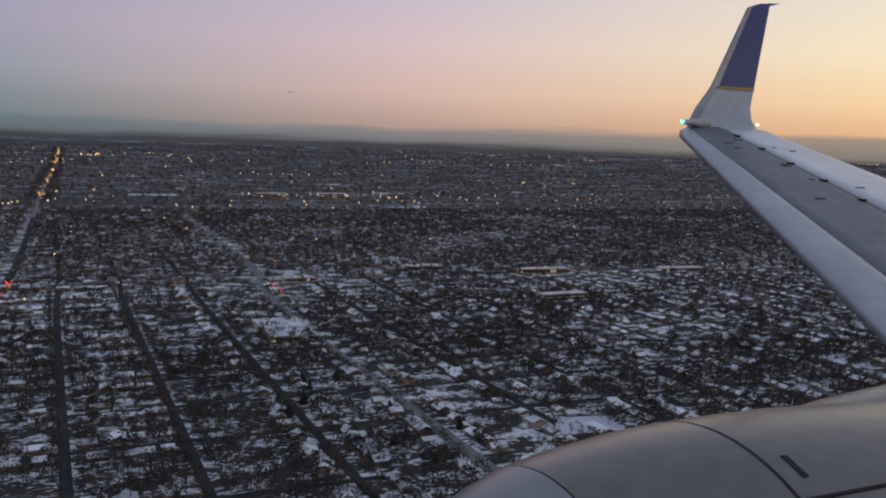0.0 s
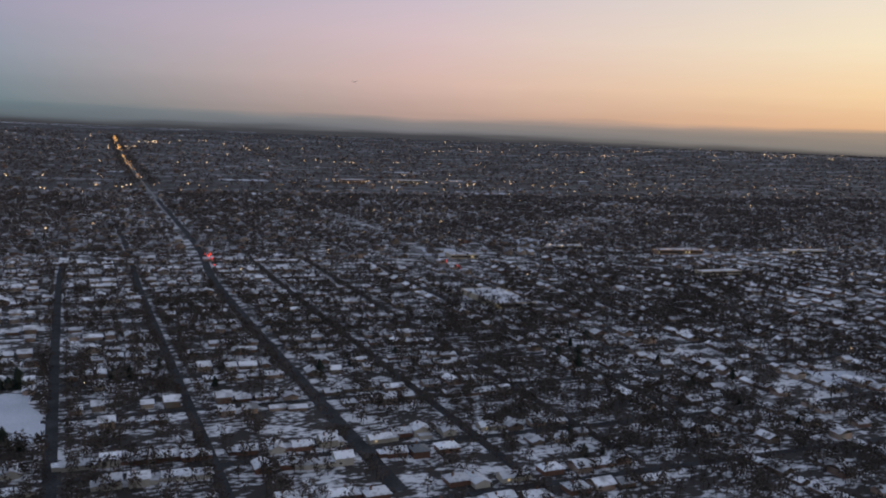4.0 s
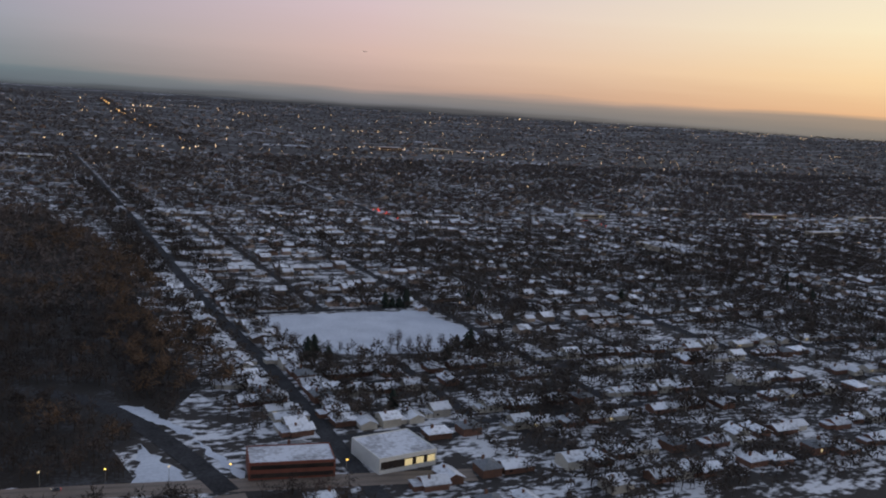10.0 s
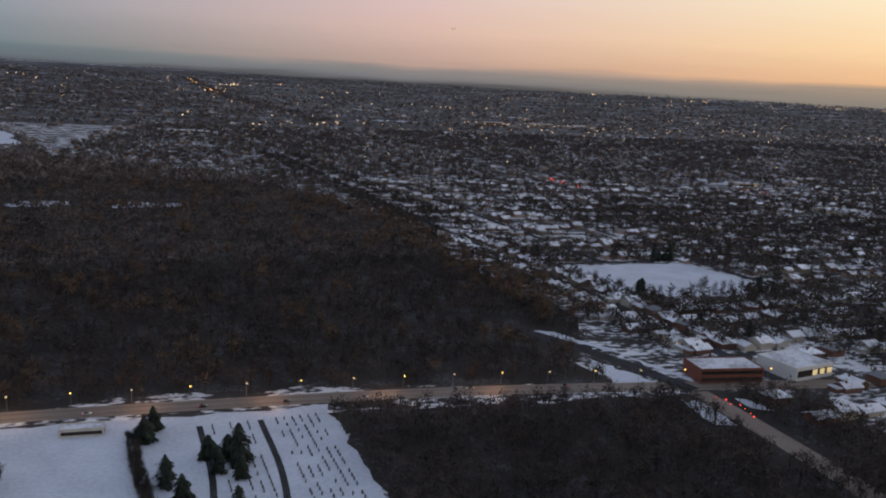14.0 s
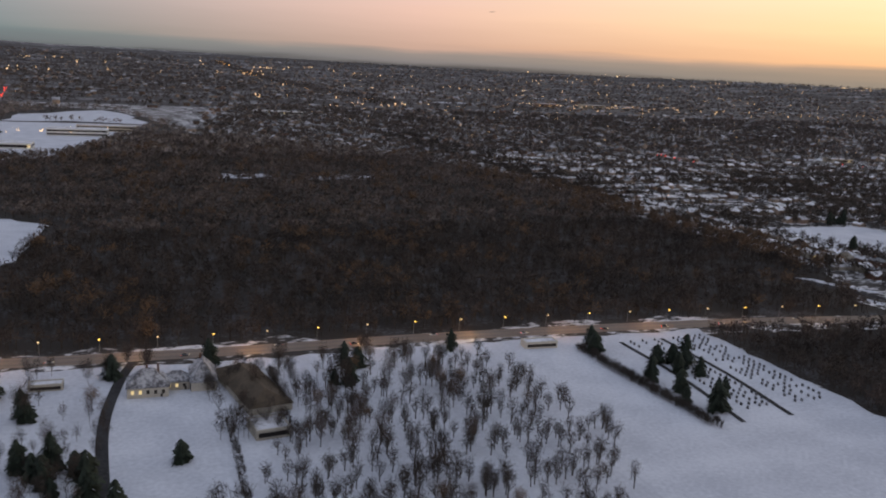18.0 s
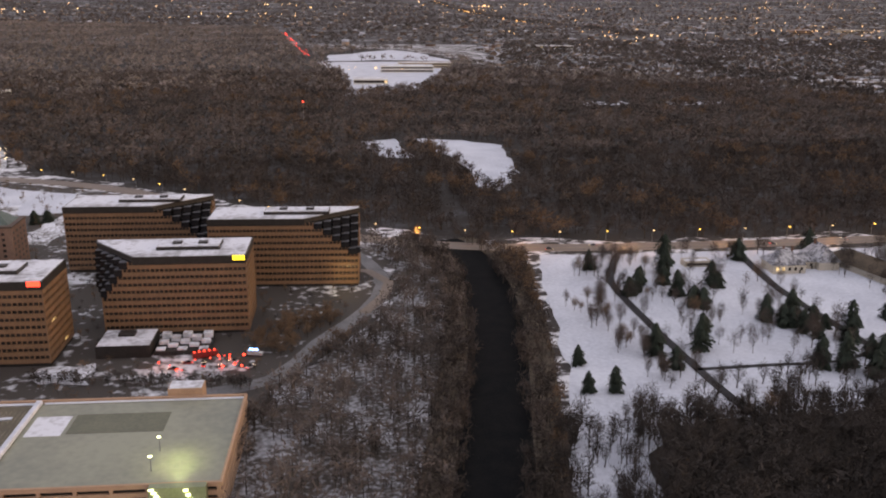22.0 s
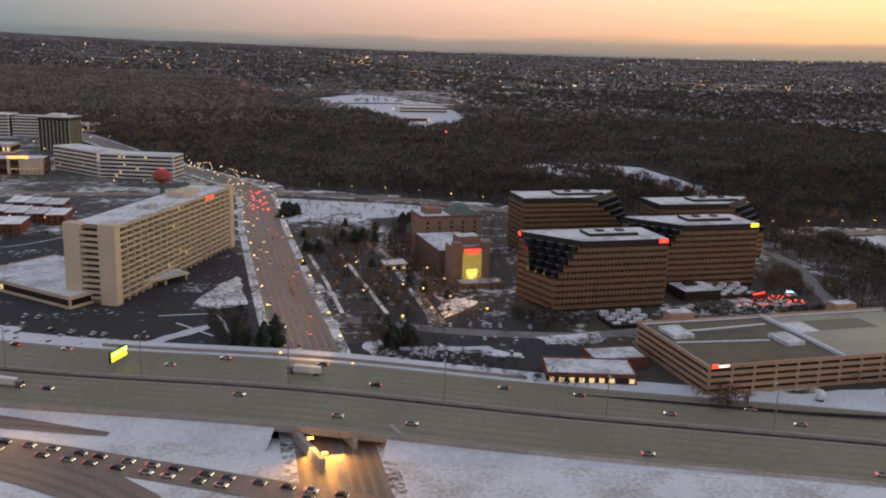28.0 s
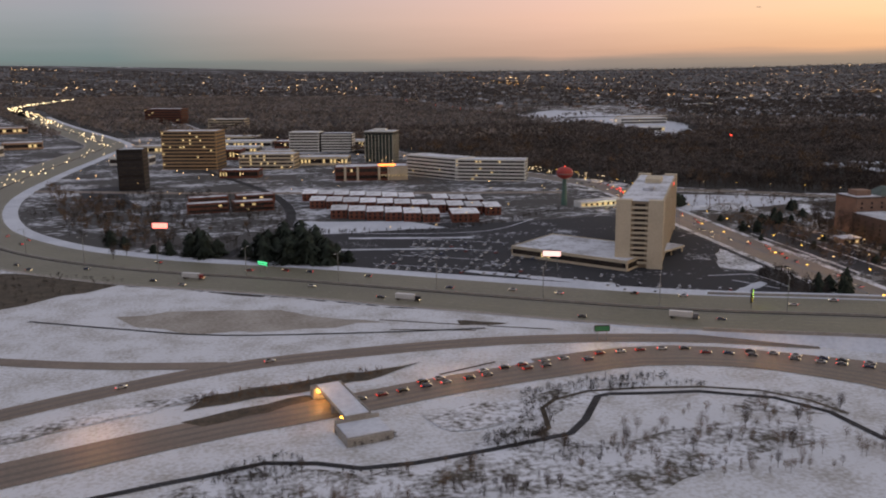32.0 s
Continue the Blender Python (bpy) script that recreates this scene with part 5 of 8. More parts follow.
# ---- parking garage ----
def garage():
    g = empty("parking_garage", -912.5, 155.5, 0, -6.5)
    tagged(g, "four-level brick parking garage with open decks and lamps", "parking garage")
    W, D, H = 78, 34, 7.0
    # Solid dark box stands in for the shade inside the open decks.
    part("core", box(0.8, 0.8, 0, W - 0.8, D - 0.8, H - 0.6), DARK_METAL, g)
    for i in range(5):
        z = i * 1.6 + (0.0 if i else -0.05)
        bm = bmesh.new()
        for a in ((0, 0, W, 0.5), (0, D - 0.5, W, D), (0, 0.5, 0.5, D - 0.5), (W - 0.5, 0.5, W, D - 0.5)):
            cuboid(bm, a[0], a[1], z, a[2], a[3], z + 0.85)
        part("deck_parapet", bm, BRICK_TAN, g, "pinkish brick parapet band")
    for i in range(14):
        for y in (0.02, D - 0.45):
            part("column", box(i * 5.9 + 0.3, y, 0, i * 5.9 + 0.9, y + 0.43, H - 0.01), BRICK_TAN, g)
    part("deck", box(0.55, 0.55, 6.3, 36.5, D - 0.55, 6.62), MEMBRANE, g, "brownish striped roof deck")
    part("deck", box(37.5, 0.55, 6.3, W - 0.55, D - 0.55, 6.62), GREEN_DECK, g, "greenish roof deck")
    part("snow_ridge", box(36.4, 0.6, 6.55, 37.6, D - 0.6, 7.5, bevel=0.2), SNOW, g)
    # the ramp well between the bays, its shade a flat dark sheet, with ploughed snow along its kerbs
    part("ramp_well_shade", box(9.5, 16.2, 6.615, 27.5, 24.6, 6.66), DARK_METAL, g, "flat dark sheet painted for the shade of the ramp well")
    for x0, y0, x1, y1, a in ((2.0, 15.6, 27.0, 16.4, -6), (8.6, 24.8, 34.0, 25.7, 4)):
        bm = box(0, 0, 0, x1 - x0, y1 - y0, 0.32, bevel=0.1)
        bm.transform(pose(x0, y0 + (1.6 if a < 0 else 0), 6.62, 0, 0, a))
        part("snow_line", bm, SNOW, g)
    for x0, y0, x1, y1 in ((0.6, D - 1.4, 36.4, D - 0.6), (0.6, 0.6, 1.3, D - 1.4), (38, D - 1.2, W - 0.6, D - 0.6)):
        part("snow_edge", box(x0, y0, 6.62, x1, y1, 6.9, bevel=0.08), SNOW, g)
    bm = bmesh.new()
    for j in range(4):
        for i in range(38):
            cuboid(bm, 2 + i * 0.9, 1.6 + j * 7.9, 6.66, 2.12 + i * 0.9, 6.4 + j * 7.9, 6.675)
    tagged(part("bay_marking", bm, mat("worn_bay_paint", (0.30, 0.27, 0.21), (0.19, 0.165, 0.13), 0.6, 0.8), g), kind="stuff")
    for x0, y0, x1, y1 in ((3.0, 20.0, 8.6, 28.2), (28.2, 10.2, 33.6, 18.0)):
        part("ramp_shelter", box(x0, y0, 6.6, x1, y1, 7.7, bevel=0.1), GREY_ROOF, g)
    part("deck_patch", box(46, 20, 6.62, 64, 28, 6.64), mat("dark_green_deck", (0.15, 0.155, 0.11), (0.11, 0.115, 0.085), 0.2, 0.6, fine=8), g, "darker part of the deck")
    part("deck_patch", box(38.5, 19.5, 6.62, 45.2, 27.5, 6.642), GREY_ROOF, g, "snow lying on the deck corner")
    for x, y in ((10, D + 0.2), (62, D + 0.2)):
        part("stair_tower", box(x, y, 0, x + 7, y + 4, 8.6, bevel=0.05), BRICK_TAN, g)
        part("tower_snow", box(x + 0.2, y + 0.2, 8.6, x + 6.8, y + 3.8, 8.72), GREY_ROOF, g)
    part("entrance_sign", box(1.0, -0.2, 6.7, 2.6, -0.05, 7.6), SIGN_RED, g, "small lit entrance sign on the parapet")
    part("entrance_sign", box(2.7, -0.2, 6.8, 5.4, -0.05, 7.2), SIGN_WHITE, g, "small pale sign on the parapet")
    # added corner stair carrying bright greenish lamps, placed to fit the camera's view
    stair = part("corner_stair", box(66.0, -1.6, 0, 75.5, 0.0, 7.4, bevel=0.06), GREEN_DARK, g, "added corner stair, green lamp light put into its glass colour")
    for x0, z0, x1, z1, n in ((66.6, 7.2, 68.9, 3.4, 7), (72.2, 6.9, 73.8, 3.4, 5)):
        for i in range(n):
            k = i / (n - 1)
            x, z = x0 + (x1 - x0) * k, z0 + (z1 - z0) * k
            part("stair_lamp", box(x - 0.36, -1.85, z - 0.12, x + 0.36, -1.61, z + 0.12), LAMP_STAIR, stair)
    part("stair_lamp", box(72.2, -1.85, 0.6, 73.1, -1.61, 1.5), LAMP_STAIR, stair)
    for y in (5, 12):
        part("deck_lamp", box(64.8, y, 9.5, 65.4, y + 0.4, 9.66), LAMP_STAIR, g)
        part("lamp_pole", tube(bmesh.new(), (65.1, y + 0.25, 6.6), (65.1, y + 0.25, 9.5), 0.08, 0.06, 6), POLE, g)
    return g


# Green lamp light is put into this glass colour.
GREEN_DARK = mat("green_lit_tone_glass", (0.20, 0.23, 0.14), (0.14, 0.16, 0.10), 0.3, 0.35, spec=0.4)
LAMP_STAIR = mat("pale_green_tube_lamp", (0.8, 0.9, 0.6), None, 2, 0.4, emit=(0.86, 1.0, 0.55), power=3.0)
BRICK_TAN = mat("pinkish_brick", (0.42, 0.275, 0.185), (0.34, 0.225, 0.155), 0.4, 0.85, bump=0.1, fine=8)
garage()


# ---- hotel ----
def hotel():
    a = math.degrees(math.atan2(70, 44))
    g = empty("hotel_tower", -1035, 265, 0, a)
    tagged(g, "long beige slab hotel with rows of recessed balconies", "hotel")
    # local x runs along the east face, local +y away from the avenue
    L, D, H = 83.0, 14.5, 22.6
    part("body", box(3, 0.9, 0, L - 3, D - 0.9, H), TAN_SHADED, g)
    for x in (0.0, L - 3.2):
        part("end_wall", box(x, -0.8, -0.1, x + 3.2, 4.4, H + 1.2, bevel=0.08), TAN, g)
        part("end_wall", box(x, 10.1, -0.1, x + 3.2, D + 0.8, H + 1.2, bevel=0.08), TAN, g)
        part("end_bay", box(x + 1.2, 4.4, -0.1, x + 2.0, 10.1, H + 0.4), TAN_SHADED, g)
        for i in range(12):
            part("end_slab", box(x + 0.15, 4.4, 1.5 + i * 1.75, x + 3.05, 10.1, 2.25 + i * 1.75), TAN, g)
            part("end_window", box(x + 1.0, 5.4, 2.4 + i * 1.75, x + 2.2, 9.1, 3.15 + i * 1.75), PANE, g)
    for i in range(13):
        z = 1.4 + i * 1.74
        part("balcony_slab", box(3.2, -0.35, z, L - 3.2, 0.92, z + 0.55), TAN, g)
        part("balcony_slab", box(3.2, D - 0.92, z, L - 3.2, D + 0.35, z + 0.55), TAN, g)
    for i in range(20):
        x = 3.3 + i * (L - 7.0) / 19
        part("fin", box(x, -0.45, 0, x + 0.4, 0.93, H + 0.4), TAN, g)
        part("fin", box(x, D - 0.93, 0, x + 0.4, D + 0.45, H + 0.4), TAN, g)
    me = mesh_of(box(-1.3, -0.05, 0, 1.3, 0.05, 1.1), PANE, "window")
    lit = mesh_of(box(-1.3, -0.05, 0, 1.3, 0.05, 1.1), LIT_WINDOW, "window")
    rng = random.Random(5)
    for i in range(12):
        for j in range(19):
            placed("window", lit if rng.random() < 0.012 else me, g, pose(5.5 + j * 4.0, 0.86, 2.0 + i * 1.74))
    part("roof_snow", box(3.2, 0.2, H + 0.4, L - 3.2, D - 0.2, H + 0.6), GREY_ROOF, g, "snowy flat roof")
    part("roof_room", box(52, 4, H + 0.6, 64, 10, H + 2.4, bevel=0.08), TAN, g)
    part("roof_unit", box(30, 5, H + 0.6, 36, 9, H + 1.6, bevel=0.08), GREY_ROOF, g)
    part("name_sign", box(60, -0.62, H - 1.2, 66, -0.46, H - 0.2), SIGN_RED, g, "small red sign near the roof")
    return g


# Darker copy of the beige: balcony recess shade is put into the colour.
TAN_SHADED = mat("shaded_beige_stucco", (0.30, 0.24, 0.17), (0.24, 0.19, 0.14), 0.3, 0.9)
hotel()


def block(name, x, y, turn, w, d, h, wall, label, category, floors=0, glass=None, roof=None, bays=0, lit=0.0, seed=3, group=""):
    """A plain building with ribbon or single windows on the sides towards the flight, and a snowy roof."""
    g = empty(name, x, y, 0, turn)
    tagged(g, label, category, group=group)
    part("wall", box(0, 0, -0.1, w, d, h, bevel=0.05), wall, g)
    part("roof_snow", box(0.3, 0.3, h, w - 0.3, d - 0.3, h + 0.12), roof or GREY_ROOF, g)
    part("parapet", prism_frame(w, d, h, 0.3, 0.4), wall, g)
    rng = random.Random(seed)
    if floors:
        fh = h / floors
        for i in range(floors):
            z = i * fh + fh * 0.3
            part("window_ribbon", box(0.6, -0.09, z, w - 0.6, 0.03, z + fh * 0.5), glass or PANE, g)
            part("window_ribbon", box(w - 0.03, 0.6, z, w + 0.09, d - 0.6, z + fh * 0.5), glass or PANE, g)
            n = bays or max(2, int(w / 2.4))
            for j in range(n):
                if rng.random() < lit * (0.35 if floors > 1 else 1.0):
                    part("lit_window", box((j + 0.1) * w / n + 0.3, -0.13, z + 0.05, (j + 0.9) * w / n - 0.3, -0.08, z + fh * 0.45), LIT_WINDOW, g)
    return g


def prism_frame(w, d, h, t, up):
    bm = bmesh.new()
    for a in ((0, 0, w, t), (0, d - t, w, d), (0, t, t, d - t), (w - t, t, w, d - t)):
        cuboid(bm, a[0], a[1], h - 0.02, a[2], a[3], h + up)
    return bm


WHITE_CLAD = mat("white_cladding", (0.72, 0.72, 0.68), (0.62, 0.62, 0.59), 0.2, 0.7, fine=8)
GREEN_GLASS = mat("greenish_glass_wall", (0.05, 0.075, 0.065), (0.08, 0.11, 0.095), 0.2, 0.25, spec=0.5)
TEAL_ROOF = mat("green_copper_roof", (0.11, 0.145, 0.13), (0.07, 0.095, 0.085), 0.3, 0.6)
DARK_STONE = mat("dark_brick_cladding", (0.13, 0.095, 0.08), (0.09, 0.068, 0.058), 0.3, 0.85, fine=8)
PINK_STONE = mat("pinkish_stone", (0.27, 0.17, 0.13), (0.20, 0.13, 0.10), 0.3, 0.85, fine=8)
block("podium_building", -1076, 302, -52.0, 47, 30, 3.4, TAN, "low beige hotel wing with snowy roof", "building", 1, lit=0.1)
can = empty("entrance_canopy", -1026, 280, 0, 32)
tagged(can, "flat snowy entrance canopy on posts beside the hotel", "canopy")
part("roof", box(0, 0, 2.0, 17, 7, 2.6, bevel=0.05), TAN, can)
part("roof_snow", box(0.2, 0.2, 2.6, 16.8, 6.8, 2.7), GREY_ROOF, can)
for px, py in ((0.6, 0.6), (16, 0.6), (0.6, 6), (16, 6), (8, 0.6)):
    part("post", box(px, py, 0, px + 0.5, py + 0.5, 2.0), TAN, can)
block("restaurant", -944, 173, -22, 21, 11, 2.6, BRICK_RED, "low brick restaurant with lit windows and snowy roof", "restaurant", 1, bays=9, lit=0.8)
block("restaurant_wing", -928, 178, -10, 14, 9, 2.3, BRICK_RED, "low snowy-roofed wing behind the lit restaurant", "restaurant")


def sign_hotel():
    g = empty("suite_hotel", -931.5, 260, 0, -4)
    tagged(g, "pinkish stone hotel with a yellow-lit front and green pyramid roof", "hotel")
    part("front_wing", box(0, 0, 0, 12.5, 9, 12.5, bevel=0.1), PINK_STONE, g)
    # Floodlight is painted as two self-glowing panels, the lower one brighter.
    part("lit_panel", box(3.2, -0.12, 1.5, 9.8, 0.02, 10.6), mat("yellow_wall_painted_flood", (0.6, 0.5, 0.15), None, 0.3, 0.8, emit=(1.0, 0.74, 0.14), power=0.12), g, "wall panel with yellow floodlight painted in as its own glow")
    part("flood_glow_panel", box(4.6, -0.2, 1.6, 8.4, -0.1, 5.2), mat("painted_flood_glow", (0.8, 0.7, 0.2), None, 1, 0.5, emit=(1.0, 0.84, 0.18), power=0.7), g)
    bm = box(3.6, -0.3, 10.9, 9.4, -0.1, 12.0)
    cuboid(bm, 4.6, -0.3, 10.4, 8.4, -0.1, 10.9)
    part("lit_sign", bm, SIGN_RED, g, "red glowing sign above the lit front")
    for x0, x1, ph in ((0, 3.0, 14.2), (9.9, 12.5, 14.2)):
        part("corner_pier", box(x0, -0.25, 0, x1, 2.6, ph, bevel=0.08), PINK_STONE, g)
    part("roof_snow", box(0.3, 2.7, 12.5, 12.2, 8.7, 12.62), GREY_ROOF, g)
    part("upper_storey", box(2.6, 3.4, 12.6, 10.2, 9, 15.4, bevel=0.08), PINK_STONE, g)
    part("upper_snow", box(2.8, 3.6, 15.4, 10.0, 8.8, 15.5), GREY_ROOF, g)
    part("court", box(-2, 9.2, 0, 15, 38, 9.6, bevel=0.1), DARK_STONE, g, "dark brick middle wing")
    part("court_snow", box(-1.7, 9.5, 9.6, 14.7, 37.7, 9.72), GREY_ROOF, g)
    part("rear_tower", box(1.0, 40.2, 0, 24.5, 54, 15.0, bevel=0.1), PINK_STONE, g, "pinkish stone rear tower")
    part("tower_cornice", box(0.7, 39.9, 14.7, 24.8, 54.3, 15.3, bevel=0.06), DARK_STONE, g)
    bm = bmesh.new()
    bmesh.ops.create_cone(bm, cap_ends=True, segments=4, radius1=7.4, radius2=1.6, depth=3.4, matrix=pose(18.0, 47, 17.0, 0, 0, 45))
    part("roof_snow", box(1.2, 40.6, 15.3, 12.2, 53.6, 15.42), GREY_ROOF, g)
    part("roof_room", box(3.5, 44, 15.4, 10, 50, 17.6, bevel=0.06), PINK_STONE, g)
    part("pyramid_roof", bm, TEAL_ROOF, g, "green copper pyramid roof with snow")
    me = mesh_of(box(-0.5, -0.06, 0, 0.5, 0.06, 0.9), PANE, "window")
    for i in range(7):
        for j in range(5):
            placed("window", me, g, pose(3.4 + j * 4.6, 40.2, 1.5 + i * 1.8))
        for j in range(4):
            placed("window", me, g, pose(24.5, 42 + j * 3.2, 1.5 + i * 1.8, 0, 0, 90))
    for i in range(4):
        for j in range(6):
            placed("window", me, g, pose(-2.0, 12 + j * 4.4, 1.3 + i * 1.75, 0, 0, 90))
            placed("window", me, g, pose(15.0, 12 + j * 4.4, 1.3 + i * 1.75, 0, 0, 90))
    part("porch", box(1, -6, 0, 16, -0.4, 1.9, bevel=0.05), PINK_STONE, g)
    part("porch_snow", box(1.2, -5.8, 1.9, 15.8, -0.5, 2.0), GREY_ROOF, g)
    return g


sign_hotel()
for i, (x, y, w, d, h) in enumerate(((-874, 135, 3.4, 3.0, 3.2), (-870, 134.5, 7.0, 3.0, 2.4), (-861, 132, 7.5, 3.2, 2.8))):
    block("utility_building", x, y, -16, w, d, h, COPPER, "small pinkish service building beside the garage", "utility building", 1, bays=3, seed=90 + i)
tank = empty("storage_tank", -889, 145, 0)
tagged(tank, "round white storage tank standing in snow", "tank")
bm = bmesh.new()
bmesh.ops.create_uvsphere(bm, u_segments=14, v_segments=10, radius=1.3, matrix=Matrix.Translation((0, 0, 1.5)))
part("shell", bm, GREY_ROOF, tank)
part("footing", tube(bmesh.new(), (0, 0, -0.1), (0, 0, 0.6), 1.0, 0.8, 10), DARK_METAL, tank)
# commercial strip to the north-west
block("office_white", -1059, 566, -58, 46, 16, 13.5, WHITE_CLAD, "white six-storey medical office with ribbon windows", "office building", 6, lit=0.08, seed=11)
block("office_white", -1036, 528, -26, 44, 15, 13, WHITE_CLAD, "white corner office with lit ribbon windows", "office building", 6, lit=0.12, seed=12)
OCHRE = mat("ochre_precast", (0.40, 0.27, 0.15), (0.32, 0.22, 0.125), 0.2, 0.85, fine=8)
block("office_tan", -1219, 658, -18, 40, 22, 27, OCHRE, "tall tan office block with dark window ribbons", "office building", 11, lit=0.3, seed=13)
block("office_low", -1166, 641, -18, 40, 18, 10.5, TAN, "low tan office with window ribbons", "office building", 4, lit=0.5, seed=14)
FIN = mat("pale_precast_fin", (0.50, 0.47, 0.38), (0.42, 0.39, 0.31), 0.3, 0.8, fine=8)
tower = block("glass_tower", -1071, 662, -26, 22, 17, 22.5, GREEN_GLASS, "green glass tower with pale upright fins and snowy roof", "tower", 9, lit=0.05, seed=15)
for k in range(9):
    part("fin", box(0.1 + k * 2.7, -0.55, 0, 0.5 + k * 2.7, -0.14, 20.6), FIN, tower, "pale upright fin")
for k in range(6):
    part("fin", box(22.12, 0.4 + k * 3.1, 0, 22.5, 0.8 + k * 3.1, 20.6), FIN, tower, "pale upright fin")
part("roof_slab", box(-0.6, -0.7, 22.65, 22.7, 17.5, 23.2, bevel=0.06), FIN, tower, "overhanging pale roof slab")
part("slab_snow", box(-0.4, -0.5, 23.2, 22.5, 17.3, 23.32), ROOF_SNOW, tower)
part("plant_room", box(5, 5, 23.3, 15, 12, 24.8, bevel=0.08), WHITE_CLAD, tower)
block("office_pair", -1120, 764, -20, 26, 18, 17, WHITE_CLAD, "pale office block behind the mall", "office building", 7, seed=16)
block("office_pair", -1094, 755, -20, 27, 16, 16, DARK_METAL, "dark ribbon-windowed office block", "office building", 7, glass=WHITE_CLAD, seed=17)
block("dark_tower", -1238, 545, -10, 15, 13, 24, DARK_METAL, "dark glass office tower by the expressway", "tower", 10, seed=18)
mall = block("mall", -1109, 549, -8.8, 46, 18, 8.5, BRICK_RED, "brick mall with tan piers and bright shop windows", "mall", 2, bays=20, lit=0.3, seed=19)
for k in (5.5, 13.5, 27.0, 33.0):
    part("pier", box(k, -0.7, 0, k + 1.5, -0.1, 9.3, bevel=0.05), TAN, mall, "tan precast pier")
part("wing_wall", box(34.6, -0.5, 0, 45.9, -0.14, 8.7), TAN, mall, "plain tan wing")
bm = box(27, -1.9, 3.4, 46, -0.72, 3.75, bevel=0.04)
part("entrance_canopy", bm, TAN, mall)
for k in range(9):
    part("entrance_lamp", box(27.4 + k * 2.1, -2.2, 2.75 + 0.35 * (k % 2), 28.0 + k * 2.1, -1.92, 3.2 + 0.35 * (k % 2)), LIT_WINDOW, mall, "bright entrance lamp")
ms = empty("mall_sign", -1082.3, 544.7, 8.95, -8.8)
tagged(ms, "long orange-red lit sign on the mall roof", "sign")
part("sign_face", box(0, 0, 0, 11, 0.5, 1.5), mat("orange_sign", (0.6, 0.2, 0.05), None, 1, 0.5, emit=(1.0, 0.28, 0.08), power=2.5), ms)
for k in (1, 5, 9.4):
    part("sign_post", box(k, 0.1, -0.2, k + 0.4, 0.4, 0.05), POLE, ms)
block("brick_tower", -1275, 1280, -20, 52, 26, 20, BRICK_RED, "far brick apartment block", "apartment block", 6, lit=0.06, seed=20)
block("apartment_far", -1190, 1120, -20, 46, 20, 12, TAN, "far tan apartment block", "apartment block", 4, lit=0.1, seed=21)
for i, (x, y, w, d, h) in enumerate([(-1250, 800, 60, 18, 6), (-1180, 830, 50, 22, 6), (-1110, 860, 48, 20, 7), (-1200, 900, 60, 22, 6), (-1260, 700, 30, 16, 6), (-1195, 720, 34, 14, 8), (-1150, 700, 26, 14, 7), (-1190, 780, 44, 20, 5), (-1130, 810, 40, 22, 6), (-1215, 860, 40, 20, 5), (-1070, 800, 36, 20, 6), (-1180, 590, 26, 12, 5), (-1124, 652, 38, 18, 6)]):
    block("shop", x, y, -16, w, d, h, (TAN, WHITE_CLAD, BRICK_RED)[i % 3], "low commercial building with lit shop windows", "shop", 1, bays=14, lit=0.4, seed=30 + i, group="shops of the commercial strip")
for i, (x, y) in enumerate(((-1196, 440), (-1174, 440), (-1196, 462), (-1172, 464))):
    block("apartment_house", x, y, 4, 20, 9, 4.6, BRICK_RED, "brown brick apartment house with a snowy roof", "apartment house", 2, bays=7, lit=0.35, seed=70 + i, group="apartment houses by the lots")
for i, (x, y, w, d, h, turn) in enumerate(((-1400, 560, 46, 24, 6, -12), (-1452, 640, 52, 22, 7, -12), (-1388, 690, 40, 18, 6, -6), (-1420, 800, 60, 26, 8, -6), (-1500, 760, 44, 20, 7, -12), (-1372, 880, 34, 20, 6, 8), (-1450, 930, 56, 26, 9, 8), (-1520, 1040, 60, 28, 8, 10), (-1440, 1120, 44, 22, 7, 10))):
    block("warehouse", x, y, turn, w, d, h, (WHITE_CLAD, TAN, BRICK_TAN)[i % 3], "flat-roofed commercial building beyond the expressway", "warehouse", 1, bays=8, lit=0.3, seed=130 + i, group="buildings beyond the expressway")
block("service_station", -1006, 400, 6, 25, 7, 2.6, WHITE_CLAD, "white service station with a glowing canopy edge", "service station", 1, bays=8, lit=1.0, seed=41)


def townhouse(x, y, w=7.6):
    g = empty("townhouse_row", x, y, 0, -10)
    tagged(g, "red brick townhouse block with snowy flat roof", "townhouse", group="townhouse blocks")
    part("wall", box(0, 0, -0.1, w, 15.3, 4.0), BRICK_RED, g)
    part("roof_snow", box(-0.2, -0.2, 4.0, w + 0.2, 15.5, 4.3, bevel=0.06), ROOF_SNOW, g)
    for z in (0.8, 2.5):
        for k in range(int(w / 2.5)):
            part("window", box(0.8 + k * 2.4, -0.06, z, 1.9 + k * 2.4, 0.02, z + 1.0), PANE, g)
    return g


th = townhouse(-1137.5, 467.4)
for r, (x, y, n, slope) in enumerate(((-1137.5, 467.4, 11, -4.85), (-1136.4, 440.2, 11, -4.7), (-1130.2, 406.0, 6, -4.75))):
    for c in range(n):
        if (r or c) and (r, c) != (0, 7):
            copy_thing(th, pose(x + c * 7.85, y + c * slope, 0, 0, 0, -10))
townhouse(-1078.3, 378.2, 12.4)


